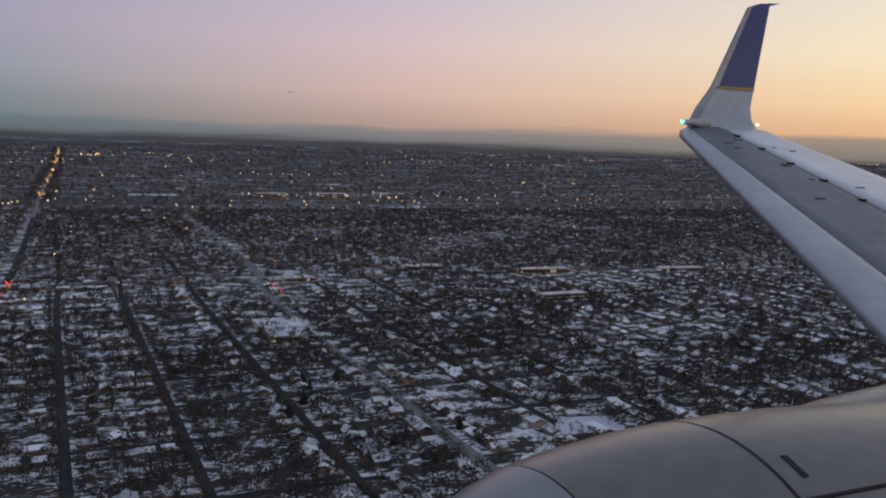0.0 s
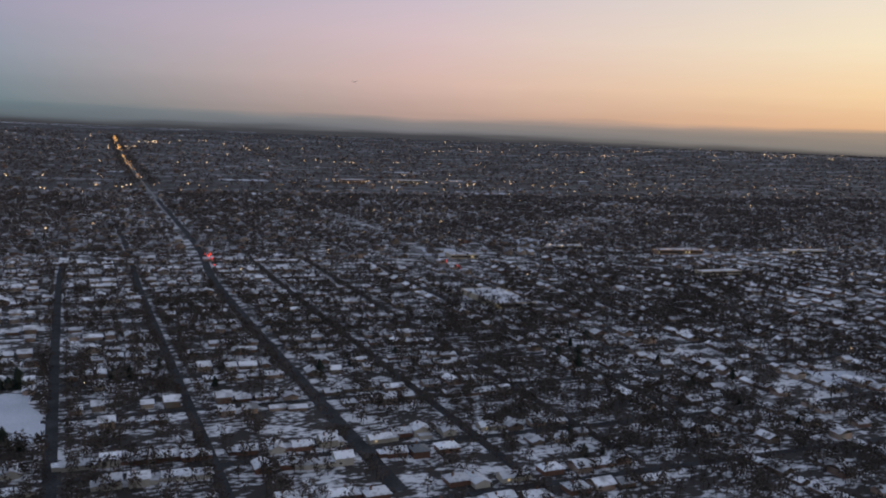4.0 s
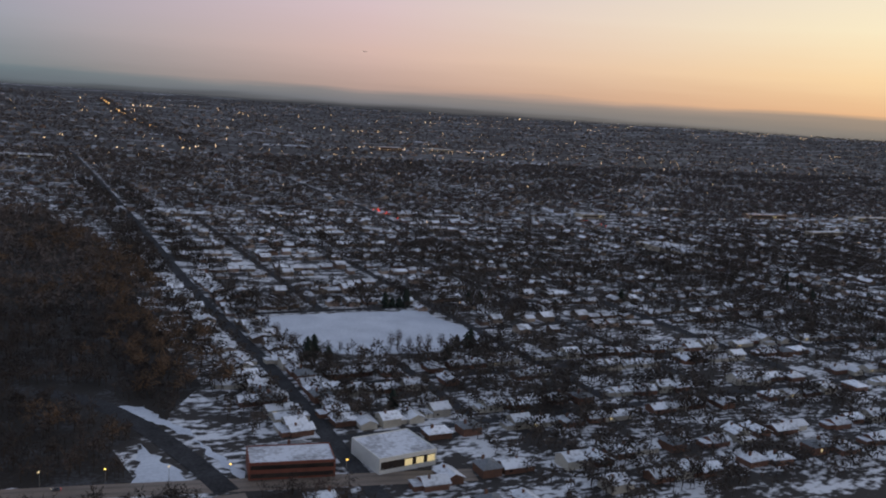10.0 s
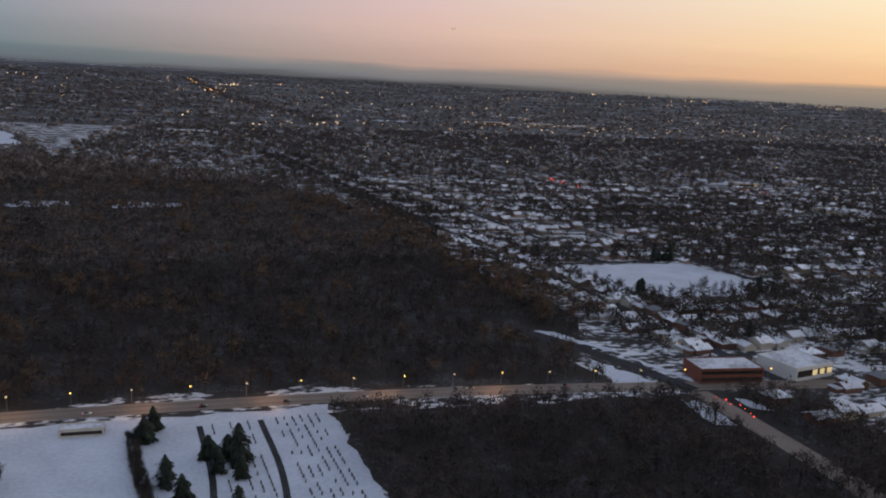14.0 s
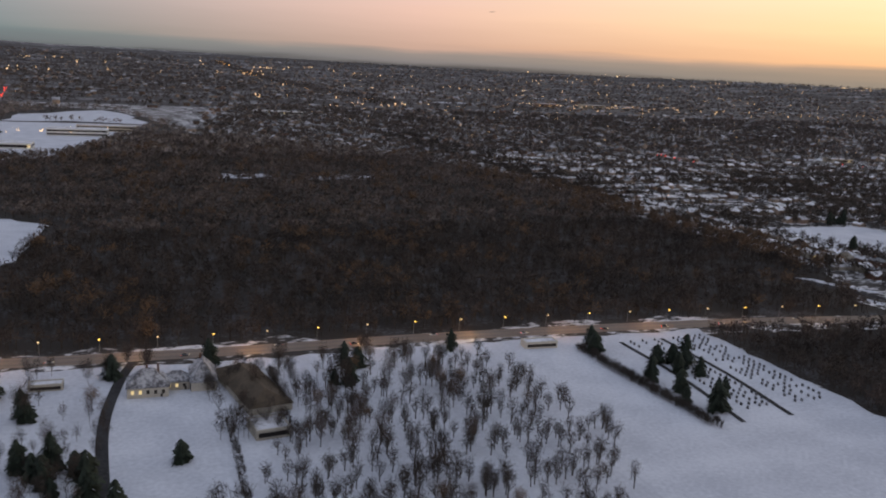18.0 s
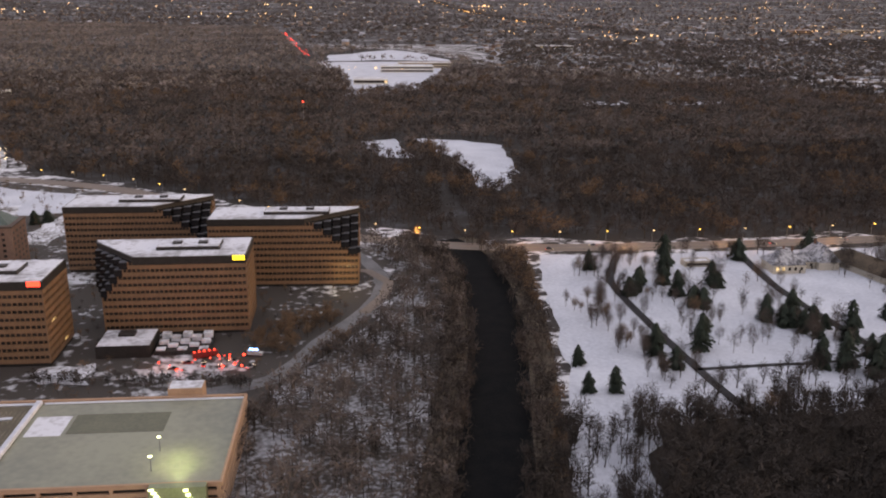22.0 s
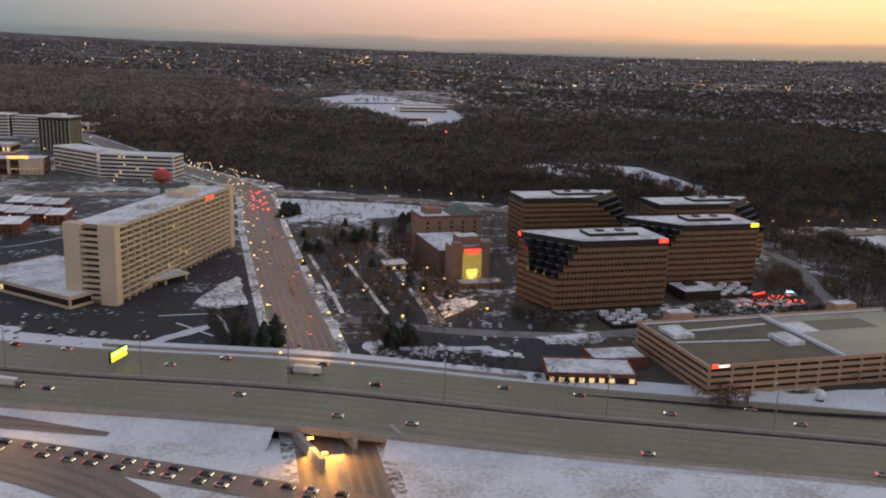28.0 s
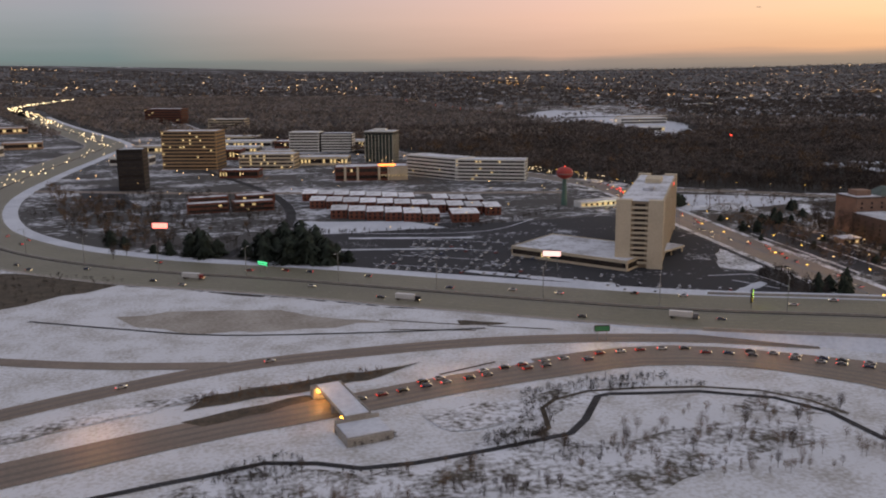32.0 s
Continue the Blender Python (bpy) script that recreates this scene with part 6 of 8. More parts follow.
def water_tower():
    g = empty("water_tower", -1010, 412, 0)
    tagged(g, "red spheroid water tank on a green stem", "water tower")
    bm = bmesh.new()
    bmesh.ops.create_uvsphere(bm, u_segments=24, v_segments=12, radius=4.3, matrix=pose(0, 0, 16.5) @ Matrix.Diagonal((1, 1, 0.72, 1)))
    for f in bm.faces:
        f.smooth = True
    part("tank", bm, mat("red_tank_paint", (0.42, 0.06, 0.05), (0.32, 0.05, 0.045), 0.3, 0.5), g)
    part("stem", tube(bmesh.new(), (0, 0, 0), (0, 0, 14), 1.6, 0.9, 14), mat("green_steel", (0.09, 0.17, 0.14), (0.07, 0.13, 0.11), 0.3, 0.5), g)
    part("beacon", box(-0.25, -0.25, 19.5, 0.25, 0.25, 20.1), LAMP_RED, g)
    part("rail", tube(bmesh.new(), (0, 0, 16.0), (0, 0, 16.3), 4.5, 4.5, 24), POLE, g)


water_tower()

# ---- estate, cemetery and suburb buildings ----
SLATE = mat("slate_roof", (0.13, 0.14, 0.15), (0.22, 0.23, 0.25), 0.3, 0.7, fine=6)
THATCH = mat("brown_shingle_roof", (0.115, 0.088, 0.062), (0.06, 0.048, 0.036), 0.3, 0.9, bump=0.2, fine=8)


def hip_house(name, x, y, turn, w, d, h, ridge, wall, roof, label, category="house", group="", chim=1, win=3, lit=0):
    g = empty(name, x, y, 0, turn)
    tagged(g, label, category, group=group)
    part("wall", box(-w / 2, -d / 2, -0.1, w / 2, d / 2, h), wall, g)
    bm = bmesh.new()
    o = 0.45
    lo = [bm.verts.new((sx * (w / 2 + o), sy * (d / 2 + o), h - 0.1)) for sx, sy in ((-1, -1), (1, -1), (1, 1), (-1, 1))]
    r = max(0.0, (w - d) / 2 + 0.3)
    a, b = bm.verts.new((-r, 0, h + ridge)), bm.verts.new((r, 0, h + ridge))
    for f in ((lo[0], lo[1], b, a), (lo[1], lo[2], b), (lo[2], lo[3], a, b), (lo[3], lo[0], a), (lo[3], lo[2], lo[1], lo[0])):
        bm.faces.new(f)
    bmesh.ops.recalc_face_normals(bm, faces=bm.faces[:])
    part("roof", bm, roof, g)
    for k in range(chim):
        part("chimney", box(w * 0.22 - k * 3, 0.3, h, w * 0.22 + 0.6 - k * 3, 0.9, h + ridge + 0.7), CHIMNEY, g)
    for k in range(win):
        wx = -w / 2 + (k + 0.7) * w / (win + 0.4)
        part("window", box(wx - 0.4, -d / 2 - 0.05, h * 0.35, wx + 0.4, -d / 2 + 0.03, h * 0.72), LIT_WINDOW if k < lit else PANE, g)
    part("door", box(w * 0.30, -d / 2 - 0.06, 0, w * 0.30 + 0.55, -d / 2 + 0.03, 1.1), DARK_METAL, g)
    return g


def gable_house(name, w, d, h, ridge, wall, roof, label, garage_side=1, lit=0):
    g = empty(name, 0, 0, 0, 0)
    tagged(g, label, "house", group="suburban houses")
    bm = box(-w / 2, -d / 2, -0.1, w / 2, d / 2, h)
    k = [bm.verts.new(v) for v in ((-w / 2, -d / 2, h), (-w / 2, d / 2, h), (-w / 2, 0, h + ridge), (w / 2, -d / 2, h), (w / 2, d / 2, h), (w / 2, 0, h + ridge))]
    bm.faces.new(k[:3][::-1]); bm.faces.new(k[3:])
    part("wall", bm, wall, g)
    for s in (-1, 1):
        bm = bmesh.new()
        o = 0.4
        sl = ridge / (d / 2)
        p = [(-w / 2 - o, s * (d / 2 + o), h - sl * o), (w / 2 + o, s * (d / 2 + o), h - sl * o), (w / 2 + o, 0, h + ridge), (-w / 2 - o, 0, h + ridge)]
        lo = [bm.verts.new(v) for v in p]
        hi = [bm.verts.new((v[0], v[1], v[2] + 0.16)) for v in p]
        for i in range(4):
            bm.faces.new((lo[i], lo[(i + 1) % 4], hi[(i + 1) % 4], hi[i]))
        bm.faces.new(hi); bm.faces.new(lo[::-1])
        bmesh.ops.recalc_face_normals(bm, faces=bm.faces[:])
        part("roof_slope", bm, roof, g)
    part("chimney", box(w * 0.2, 0.4, h, w * 0.2 + 0.5, 0.9, h + ridge + 0.6), CHIMNEY, g)
    gx = garage_side * (w / 2 + 1.2)
    part("garage", box(gx - 1.15, -d / 2 + 0.4, -0.1, gx + 1.15, d / 2 - 1.0, 1.5), wall, g)
    part("garage_roof", box(gx - 1.3, -d / 2 + 0.2, 1.5, gx + 1.3, d / 2 - 0.8, 1.72), roof, g)
    for i, wx in enumerate((-w * 0.25,)):
        part("window", box(wx - 0.4, -d / 2 - 0.05, 0.7, wx + 0.4, -d / 2 + 0.03, 1.4), LIT_WINDOW if i < lit else PANE, g)
    return g


HOUSES = [gable_house("house", 6.2, 5.0, 2.0, 1.25, WALL_A, ROOF_SNOW, "brick bungalow with a snowy gabled roof"),
          gable_house("house", 5.4, 5.8, 2.9, 1.4, WALL_B, ROOF_SNOW, "pale two-storey house with a snowy gabled roof", -1),
          gable_house("house", 7.4, 4.8, 1.9, 1.1, WALL_B, ROOF_SNOW, "pale ranch house with a lit window and snowy roof", 1, 1),
          hip_house("house", 0, 0, 0, 6.6, 5.6, 2.1, 1.5, WALL_A, ROOF_SNOW, "brick house with a snowy hipped roof", group="suburban houses", win=1),
          hip_house("house", 0, 0, 0, 5.6, 5.4, 2.8, 1.4, WALL_A, SLATE, "brick house with a dark hipped roof", group="suburban houses", win=1, lit=1)]
hr = random.Random(21)
for i, (x, y) in enumerate(THING_H):
    m = pose(float(x), float(y), 0, 0, 0, (0, 0, 180, 180, 90)[hr.randrange(5)] + hr.uniform(-3, 3))
    k = i if i < len(HOUSES) else hr.choices(range(5), (5, 4, 4, 4, 2))[0]
    if i < len(HOUSES):
        HOUSES[k].matrix_world = m @ Matrix.Diagonal((1.3, 1.25, 1.1, 1))
    else:
        copy_thing(HOUSES[k], m)

for x, y, w, d, h, wall, label in ((-317.6, 253.4, 26, 13.5, 5.2, BRICK_RED, "flat-roofed brick shop beside the slip road"), (-279, 245, 21, 19, 5.0, WHITE_CLAD, "flat-roofed store with a broad snowy roof"),
                                   (139, 572, 34, 62, 4.0, TAN, "broad flat-roofed school building under snow"), (408, 664, 48, 12, 6.0, TAN, "tan three-storey apartment block among houses"),
                                   (210, 815, 30, 20, 4, TAN, "low store beside a snowy parking lot"), (440, 1960, 56, 30, 9, BRICK_TAN, "far tan hospital wing"), (590, 1990, 64, 30, 8, TAN, "far tan apartment wing"),
                                   (-690, 1010, 60, 26, 7, WHITE_CLAD, "far white school building in a snow field"), (-660, 1070, 64, 20, 6, TAN, "far tan school wing with lamps"), (-735, 880, 34, 22, 5, WHITE_CLAD, "far flat-roofed building at the field's edge"),
                                   (-390, 1430, 80, 26, 5, WHITE_CLAD, "far low warehouse with snowy roof"), (350, 860, 46, 16, 5, TAN, "shop row on the commercial street"), (470, 815, 60, 14, 5, BRICK_TAN, "brick shop row on the commercial street"),
                                   (640, 790, 60, 14, 5, TAN, "tan shop row on the commercial street")):
    block("flat_building", x, y, -11 if x == -317.6 else 6 if x == -279 else 0 if y < 700 else -6, w, d, h, wall, label, "building", 2 if h > 5 else 1, bays=max(3, int(w / 4)), lit=0.07 if y > 600 else 0.2, seed=int(abs(x)))
for i, pts in enumerate(([(-346, 329.5), (-338.5, 327), (-328, 301), (-324.6, 294), (-330.4, 297.5), (-342, 318)], [(-326.3, 291), (-317.3, 262), (-318.5, 254.5), (-322, 264.7)], [(-343.2, 291), (-333.5, 262), (-337, 256.5), (-349, 260)],
                         [(-336.7, 240.9), (-330.5, 238.8), (-332.5, 217.5), (-341, 219)], [(-315.7, 237.3), (-310.5, 230), (-311.6, 222), (-317, 231)])):
    sheet("verge_snow", pts, 0.09, SNOW, "snowy verge beside the slip road", "snow", jitter=1.4, step=2.5, seed=140 + i)
strip("junction_road", [(-325, 246), (-326, 225), (-329, 190), (-334, 150)], 9, 0.105, SALTED, "salted side road running south from the junction")
sheet("snowy_lot", [(194, 838), (206, 892), (245, 884), (226, 836)], 0.14, SNOW, "snow-covered parking lot by the avenue", "snow", jitter=2, seed=51)
sheet("snowy_field", [(334, 902), (357, 976), (408, 966), (380, 888)], 0.14, SNOW, "snowy sports field beside the commercial street", "snow", jitter=2, seed=52)
sheet("snowy_green", [(222, 346), (240, 372), (268, 366), (262, 342)], 0.14, SNOW, "small snowy green between houses", "snow", jitter=1.5, seed=53)
for i in range(26):
    fx, fy = hr.uniform(-250, 1900), hr.uniform(1300, 4400)
    s = hr.uniform(18, 45) * (1 + fy / 2500)
    sheet("far_snow_field", [(fx, fy), (fx + s * 1.6, fy - s * 0.1), (fx + s * 1.5, fy + s * 0.7), (fx - s * 0.1, fy + s * 0.6)], 0.26, SNOW, "far snow-covered field or roof", "snow", jitter=s * 0.1, step=s * 0.4, seed=60 + i)

GREY_SHINGLE = mat("snow_dusted_slates", (0.42, 0.43, 0.46), (0.10, 0.10, 0.11), 0.25, 0.85, fine=5, lo=0.40, hi=0.56)
hip_house("mansion", -659, 258, -6, 11, 9, 3.0, 4.2, WALL_B, GREY_SHINGLE, "steep slate-roofed mansion with lit garden lamps", chim=2, win=5, lit=2)
hip_house("mansion_wing", -651, 260, -6, 7, 5.5, 2.6, 2.4, WALL_B, GREY_SHINGLE, "low slate-roofed wing joining two houses", chim=0, win=3, lit=2)
hip_house("coach_house", -643.5, 261, 84, 13, 7, 2.8, 4.6, WALL_B, GREY_SHINGLE, "steep gabled coach house under patchy snow", chim=1, win=4)
hip_house("great_hall", -631.5, 250, 97, 33, 12, 2.2, 3.0, WALL_B, THATCH, "large hall under a brown shingle roof", chim=0, win=8)
block("annex", -637, 217, 4, 9, 9, 2.4, WALL_B, "flat-roofed snowy annex beside the great hall", "annex", 1, bays=3)
block("shed", -534, 264, -6, 12, 5, 2.0, WALL_B, "pale flat-roofed shed on the snowy field", "shed", 1, bays=4)
block("garden_pavilion", -690, 266, -4, 9, 4, 1.6, WALL_B, "small pavilion in the estate garden", "pavilion", 1, bays=3)
for name, pts, w in (("drive_west", [(-707, 283), (-718, 262), (-722, 245), (-725, 192), (-724, 160), (-716, 150)], 2.6), ("drive_south", [(-726, 189), (-705, 188), (-689, 187), (-674, 191)], 1.6),
                     ("drive_east", [(-661, 284), (-666, 268), (-672, 236), (-674, 193), (-676, 160)], 3.0)):
    strip(name, pts, w, 0.12, STREET, "dark cleared estate drive through snow", "drive")
for x in (-496, -478):
    strip("cemetery_path", [(x, 262), (x - 2, 225), (x - 8, 190)], 1.8, 0.1, STREET, "cleared cemetery path", "path")
stone = obj("gravestone", box(-0.42, -0.14, -0.05, 0.42, 0.14, 0.85), mat("dark_granite", (0.13, 0.13, 0.14), (0.07, 0.07, 0.075), 0.5, 0.6, per_object=0.5))
tagged(stone, "dark granite gravestone standing in snow", "gravestone", group="cemetery rows")
first_stone = True
for c in range(11):
    for r in range(26):
        x, y = (-473.5 + c * 2.5 if c < 6 else -492.5 + (c - 6) * 2.6) - r * 0.12, 261 - r * 2.5 - hr.uniform(0, 0.7)
        if hr.random() < 0.34:
            continue
        m = pose(x, y, 0.02, 0, 0, 90 + hr.uniform(-8, 8))
        if first_stone:
            stone.matrix_world = m
            first_stone = False
        else:
            copy_thing(stone, m)


# ---- single trees ----
def bare_tree(seed, h, spread, twigs, label, warm=False):
    v, f, s = bare_template(np.random.default_rng(seed), twigs * 2, spread, h, 0.07, limbs=10)
    g = empty("bare_tree", 0, 0)
    tagged(g, label, "tree", group="bare trees")
    for slot, nm, m in ((0, "trunk", BARK), (1, "crown", TWIG_WARM if warm else TWIG)):
        o = joined(nm, v, f[s == slot], [m])
        o.parent = g
    return g


def conifer(seed, h, r, label):
    rng = np.random.default_rng(seed)
    g = empty("conifer", 0, 0)
    tagged(g, label, "conifer", group="conifers")
    part("trunk", tube(bmesh.new(), (0, 0, -0.1), (0, 0, h * 0.9), 0.22, 0.04, 6), BARK, g)
    V, F = [], []
    for i in range(620):
        k = rng.random() ** 0.75
        z = h * (0.06 + 0.94 * (1 - k))
        a = rng.uniform(0, 6.28)
        R = 1.5 * r * k ** 0.52 * (1.0 - 0.35 * k ** 5) * rng.uniform(0.5, 1.12) * (1 + 0.30 * math.sin(3 * a + seed) + 0.26 * math.sin(5 * z / h * 3 + a * 2 + seed)) + 0.12
        d = np.array((math.cos(a), math.sin(a), 0))
        t = np.array((-d[1], d[0], 0))
        w = rng.uniform(0.3, 0.7)
        b = d * R * rng.uniform(0.1, 0.5) + (0, 0, z + 0.25)
        e = d * R + (0, 0, z - 0.25 * R)
        n = len(V)
        V += [b - t * w * 0.4, b + t * w * 0.4, e + t * w * 0.5, e - t * w * 0.5 + (0, 0, -0.25)]
        F += [(n, n + 1, n + 2), (n, n + 2, n + 3)]
    o = joined("crown", np.array(V), np.array(F), [NEEDLES])
    o.parent = g
    return g


BARE = [bare_tree(31, 11.0, 2.9, 170, "leafless spreading shade tree on snow"), bare_tree(32, 9.6, 2.3, 140, "leafless slender tree on snow"), bare_tree(33, 12.0, 3.1, 190, "tall leafless tree with fine twigs"),
        bare_tree(34, 7.6, 2.7, 160, "rusty-leaved oak standing in winter snow", True)]
CONI = [conifer(41, 8.5, 2.0, "dark green spruce standing on snow"), conifer(42, 6.0, 1.9, "dark broad conifer beside snowy lawns"), conifer(43, 10.5, 2.3, "tall dark spruce with drooping boughs")]
PINES = [conifer(44, 8.0, 2.9, "broad dark pine in a clump by the motorway"), conifer(45, 6.4, 2.7, "rounded dark pine with dense boughs")]
used = set()


def plant(kinds, x, y, s=1.0, z=0.0):
    k = hr.randrange(len(kinds))
    m = pose(x, y, z, 0, 0, hr.uniform(0, 360)) @ Matrix.Scale(s, 4)
    src = kinds[k]
    if src.name in used:
        o = copy_thing(src, m)
        o.matrix_world = m
    else:
        used.add(src.name)
        src.matrix_world = m


for x, y, s in ((-659, 212, 0.75), (-689, 214, 0.95), (-691, 217, 0.8), (-702, 246, 1.1), (-700, 242, 1.0), (-704, 249, 0.9), (-718, 202, 0.9), (-682, 185, 1.0), (-680, 189, 1.2), (-686, 184, 0.7), (-756, 182, 0.5), (-750, 181, 0.5),
                (-753, 197, 0.5), (-722, 186, 1.1), (-724, 178, 1.2), (-712, 256, 0.8), (-700, 262, 1.0), (-694, 240, 0.8), (-716, 236, 0.7), (-668, 271, 1.0), (-640, 273, 0.9), (-600, 263, 0.8), (-596, 262, 0.9), (-560, 270, 0.7),
                (-512, 262, 1.0), (-509, 255, 0.9), (-505, 240, 0.9), (-500, 232, 1.0), (-493, 240, 1.0), (-489, 243, 0.9), (-495, 222, 0.8), (-502, 215, 0.8), (-508, 228, 0.7), (-513, 246, 0.8), (-491, 212, 0.9), (-486, 254, 0.5),
                (-1002, 214, 0.7), (-998, 218, 0.8), (-1007, 219, 0.7), (-1000, 223, 0.7),
                (-176, 452, 0.8), (-180, 452, 0.8), (-184, 453, 0.75), (-189, 452, 0.7), (-178, 371, 0.8), (-182, 368, 0.7), (-186, 370, 0.75), (-172, 366, 0.6), (-262, 368, 0.8), (-258, 371, 0.8), (-252, 368, 0.7)):
    if -740 < x < -590 and y < 260 or -520 < x < -484:
        continue
    plant(CONI, x, y, s * 1.25)
for x, y, s in ((-512, 255, 1.25), (-509, 262, 0.9), (-509.6, 226, 1.0), (-507, 215, 0.95), (-506.5, 199, 1.2), (-492, 238, 1.15), (-490, 234, 1.1), (-491, 225, 0.8), (-494.7, 209, 0.6), (-496, 230, 0.7), (-512, 206, 0.6)):
    plant(CONI, x, y, s)
for x, y, s in ((-1166, 330, 1.0), (-1161, 324, 1.25), (-1155, 322, 1.1), (-1150, 318, 1.4), (-1145, 315, 1.25), (-1140, 312, 1.0), (-1163, 338, 1.3), (-1157, 334, 1.5), (-1151, 330, 1.6), (-1146, 326, 1.4), (-1166, 347, 0.9), (-1158, 345, 1.2), (-1150, 342, 1.3),
                (-1144, 335, 1.1), (-1172, 330, 0.8), (-1192, 337, 1.1), (-1187, 332, 1.3), (-1182, 334, 1.0), (-1189, 343, 1.2), (-1200, 341, 0.7), (-1206, 346, 0.6), (-1218, 362, 0.7), (-1224, 368, 0.8), (-1136, 309, 0.7), (-1158, 312, 1.3), (-1151, 310, 1.5), (-1166, 319, 1.2), (-1144, 307, 1.2)):
    plant(PINES, x, y, s)
for x, y, s in ((-960, 389, 1.0), (-957, 392, 1.1), (-953, 395, 0.9), (-913, 362, 1.0), (-909, 365, 0.8), (-962, 317, 0.7), (-966, 321, 0.6), (-972, 299, 0.5), (-946, 262, 0.6), (-943, 256, 0.6), (-968, 213, 0.9), (-965, 210, 0.8), (-970, 208, 0.7), (-944, 331, 0.9), (-940, 333, 1.0),
                (-948, 334, 0.8), (-936, 330, 0.8), (-952, 330, 0.6), (-939, 363, 0.6), (-929, 352, 0.7), (-920, 344, 0.7), (-961, 346, 0.5), (-956, 300, 0.5), (-950, 290, 0.45), (-962, 280, 0.45), (-958, 252, 0.5), (-939, 246, 0.5)):
    plant(PINES + CONI[1:2], x, y, s * 0.9)
for x, y, s in ((-936, 286, 1.0), (-935.5, 292, 1.15), (-936, 298, 1.1), (-930, 322, 1.2), (-926, 325, 1.1), (-937, 304, 0.9), (-921, 326, 1.2), (-937, 280, 0.9), (-936, 311, 1.0), (-915, 328, 1.1)):
    plant(BARE[:3], x, y, s)
pav = empty("pavilion", -947, 283, 0, -4)
tagged(pav, "low lit restaurant pavilion with a snowy roof", "restaurant")
part("wall", box(0, 0, -0.1, 7.5, 5.5, 2.3, bevel=0.05), BRICK_TAN, pav)
part("roof_snow", box(-0.5, -0.5, 2.3, 8.0, 6.0, 2.75, bevel=0.15), ROOF_SNOW, pav)
for k in range(4):
    part("lit_window", box(0.5 + k * 1.75, -0.06, 0.6, 1.7 + k * 1.75, 0.03, 1.6), LIT_WINDOW if k % 2 else PANE, pav)
for _ in range(60):
    x, y = hr.uniform(-290, 250), hr.uniform(290, 480)
    if suburb_keep(np.array([x]), np.array([y]))[0]:
        plant(CONI, x, y, hr.uniform(0.45, 0.85))
for x, y in ((-705, 231), (-703, 229), (-706, 240), (-705, 251), (-688, 212), (-691, 216), (-686, 211), (-679, 212), (-686, 177), (-683, 179), (-679, 188), (-672, 185), (-720, 243), (-716, 246), (-712, 253), (-730, 191), (-732, 199), (-719, 200), (-695, 185), (-690, 183), (-691, 247), (-723, 269), (-607, 250), (-603, 248), (-497, 240), (-656, 211), (-690, 245), (-691, 216), (-684, 215), (-678, 208), (-686, 206), (-684, 202), (-677, 199)):
    plant(CONI[:2] if y > 205 else CONI, x, y, hr.uniform(0.7, 1.1))
for _ in range(30):
    plant(BARE, hr.uniform(-742, -731), hr.uniform(183, 240), hr.uniform(0.5, 0.8))
for _ in range(10):
    plant(BARE, hr.uniform(-716, -702), hr.uniform(214, 250), hr.uniform(0.45, 0.7))
for _ in range(24):
    plant(BARE, hr.uniform(-640, -560), hr.uniform(176, 264), hr.uniform(0.75, 1.15))
for _ in range(34):
    x, y = hr.uniform(-740, -575), hr.uniform(196, 282)
    if not (-674 < x < -640 and 190 < y < 270):
        plant(BARE, x, y, hr.uniform(0.7, 1.1))
for _ in range(14):
    x, y = hr.uniform(-735, -560), hr.uniform(140, 186)
    plant(BARE, x, y, hr.uniform(0.7, 1.1))
for x, y, s in ((-222, 368, 1.0), (-217, 371, 1.1), (-213, 367, 1.0), (-208, 366, 0.9), (-204, 365, 0.9), (-198, 364, 1.0), (-245, 372, 0.7), (-268, 392, 0.9), (-266, 402, 0.9), (-264, 382, 1.0)):
    plant(BARE[:3], x, y, s * 0.9)
for _ in range(24):
    plant(BARE, hr.uniform(-1240, -1165), hr.uniform(335, 470), hr.uniform(0.45, 0.85))
for _ in range(22):
    plant(BARE, hr.uniform(-1170, -1050), hr.uniform(120, 142), hr.uniform(0.25, 0.5))


# ---- underpass and footbridge ----
und = empty("underpass", -998, 172, 0, 8)
tagged(und, "concrete underpass glowing orange beneath the motorway", "underpass")
for s in (-1, 1):
    part("abutment", box(s * 8.8 - 0.5, -23, 0, s * 8.8 + 0.5, 24, 2.35), CONCRETE, und)
part("pier", box(-0.4, -18, 0, 0.4, 19, 2.3), CONCRETE, und)
ORANGE = mat("sodium_lamp", (0.8, 0.5, 0.1), None, 1, 0.5, emit=(1.0, 0.42, 0.05), power=9)
for x in (-7.2, 7.2):
    for y in (-20, -13, -5, 5, 14):
        part("wall_lamp", box(x - 0.5, y - 0.3, 1.7, x + 0.5, y + 0.3, 2.0), ORANGE, und)
under = bpy.data.lights.new("underpass_lamp", "AREA")
under.energy, under.size, under.color = 3500, 8, (1.0, 0.45, 0.10)
uo = new("underpass_lamp", under)
uo.matrix_world = look((-1002, 153, 2.0), (-1003, 146, 0.0))
fence_line = smooth_line([(-965, 176), (-930, 157.5), (-898.4, 139.6), (-870.3, 126.3)], 3)
tagged(obj("roadside_fence", wall_along(bmesh.new(), fence_line, 0, 0.1, 0.95, 0.08), STREET), "low dark fence on the snowy motorway slope", "fence", kind="structure")
NEARB = [q for q in HL if -1050 < q.x < -955]
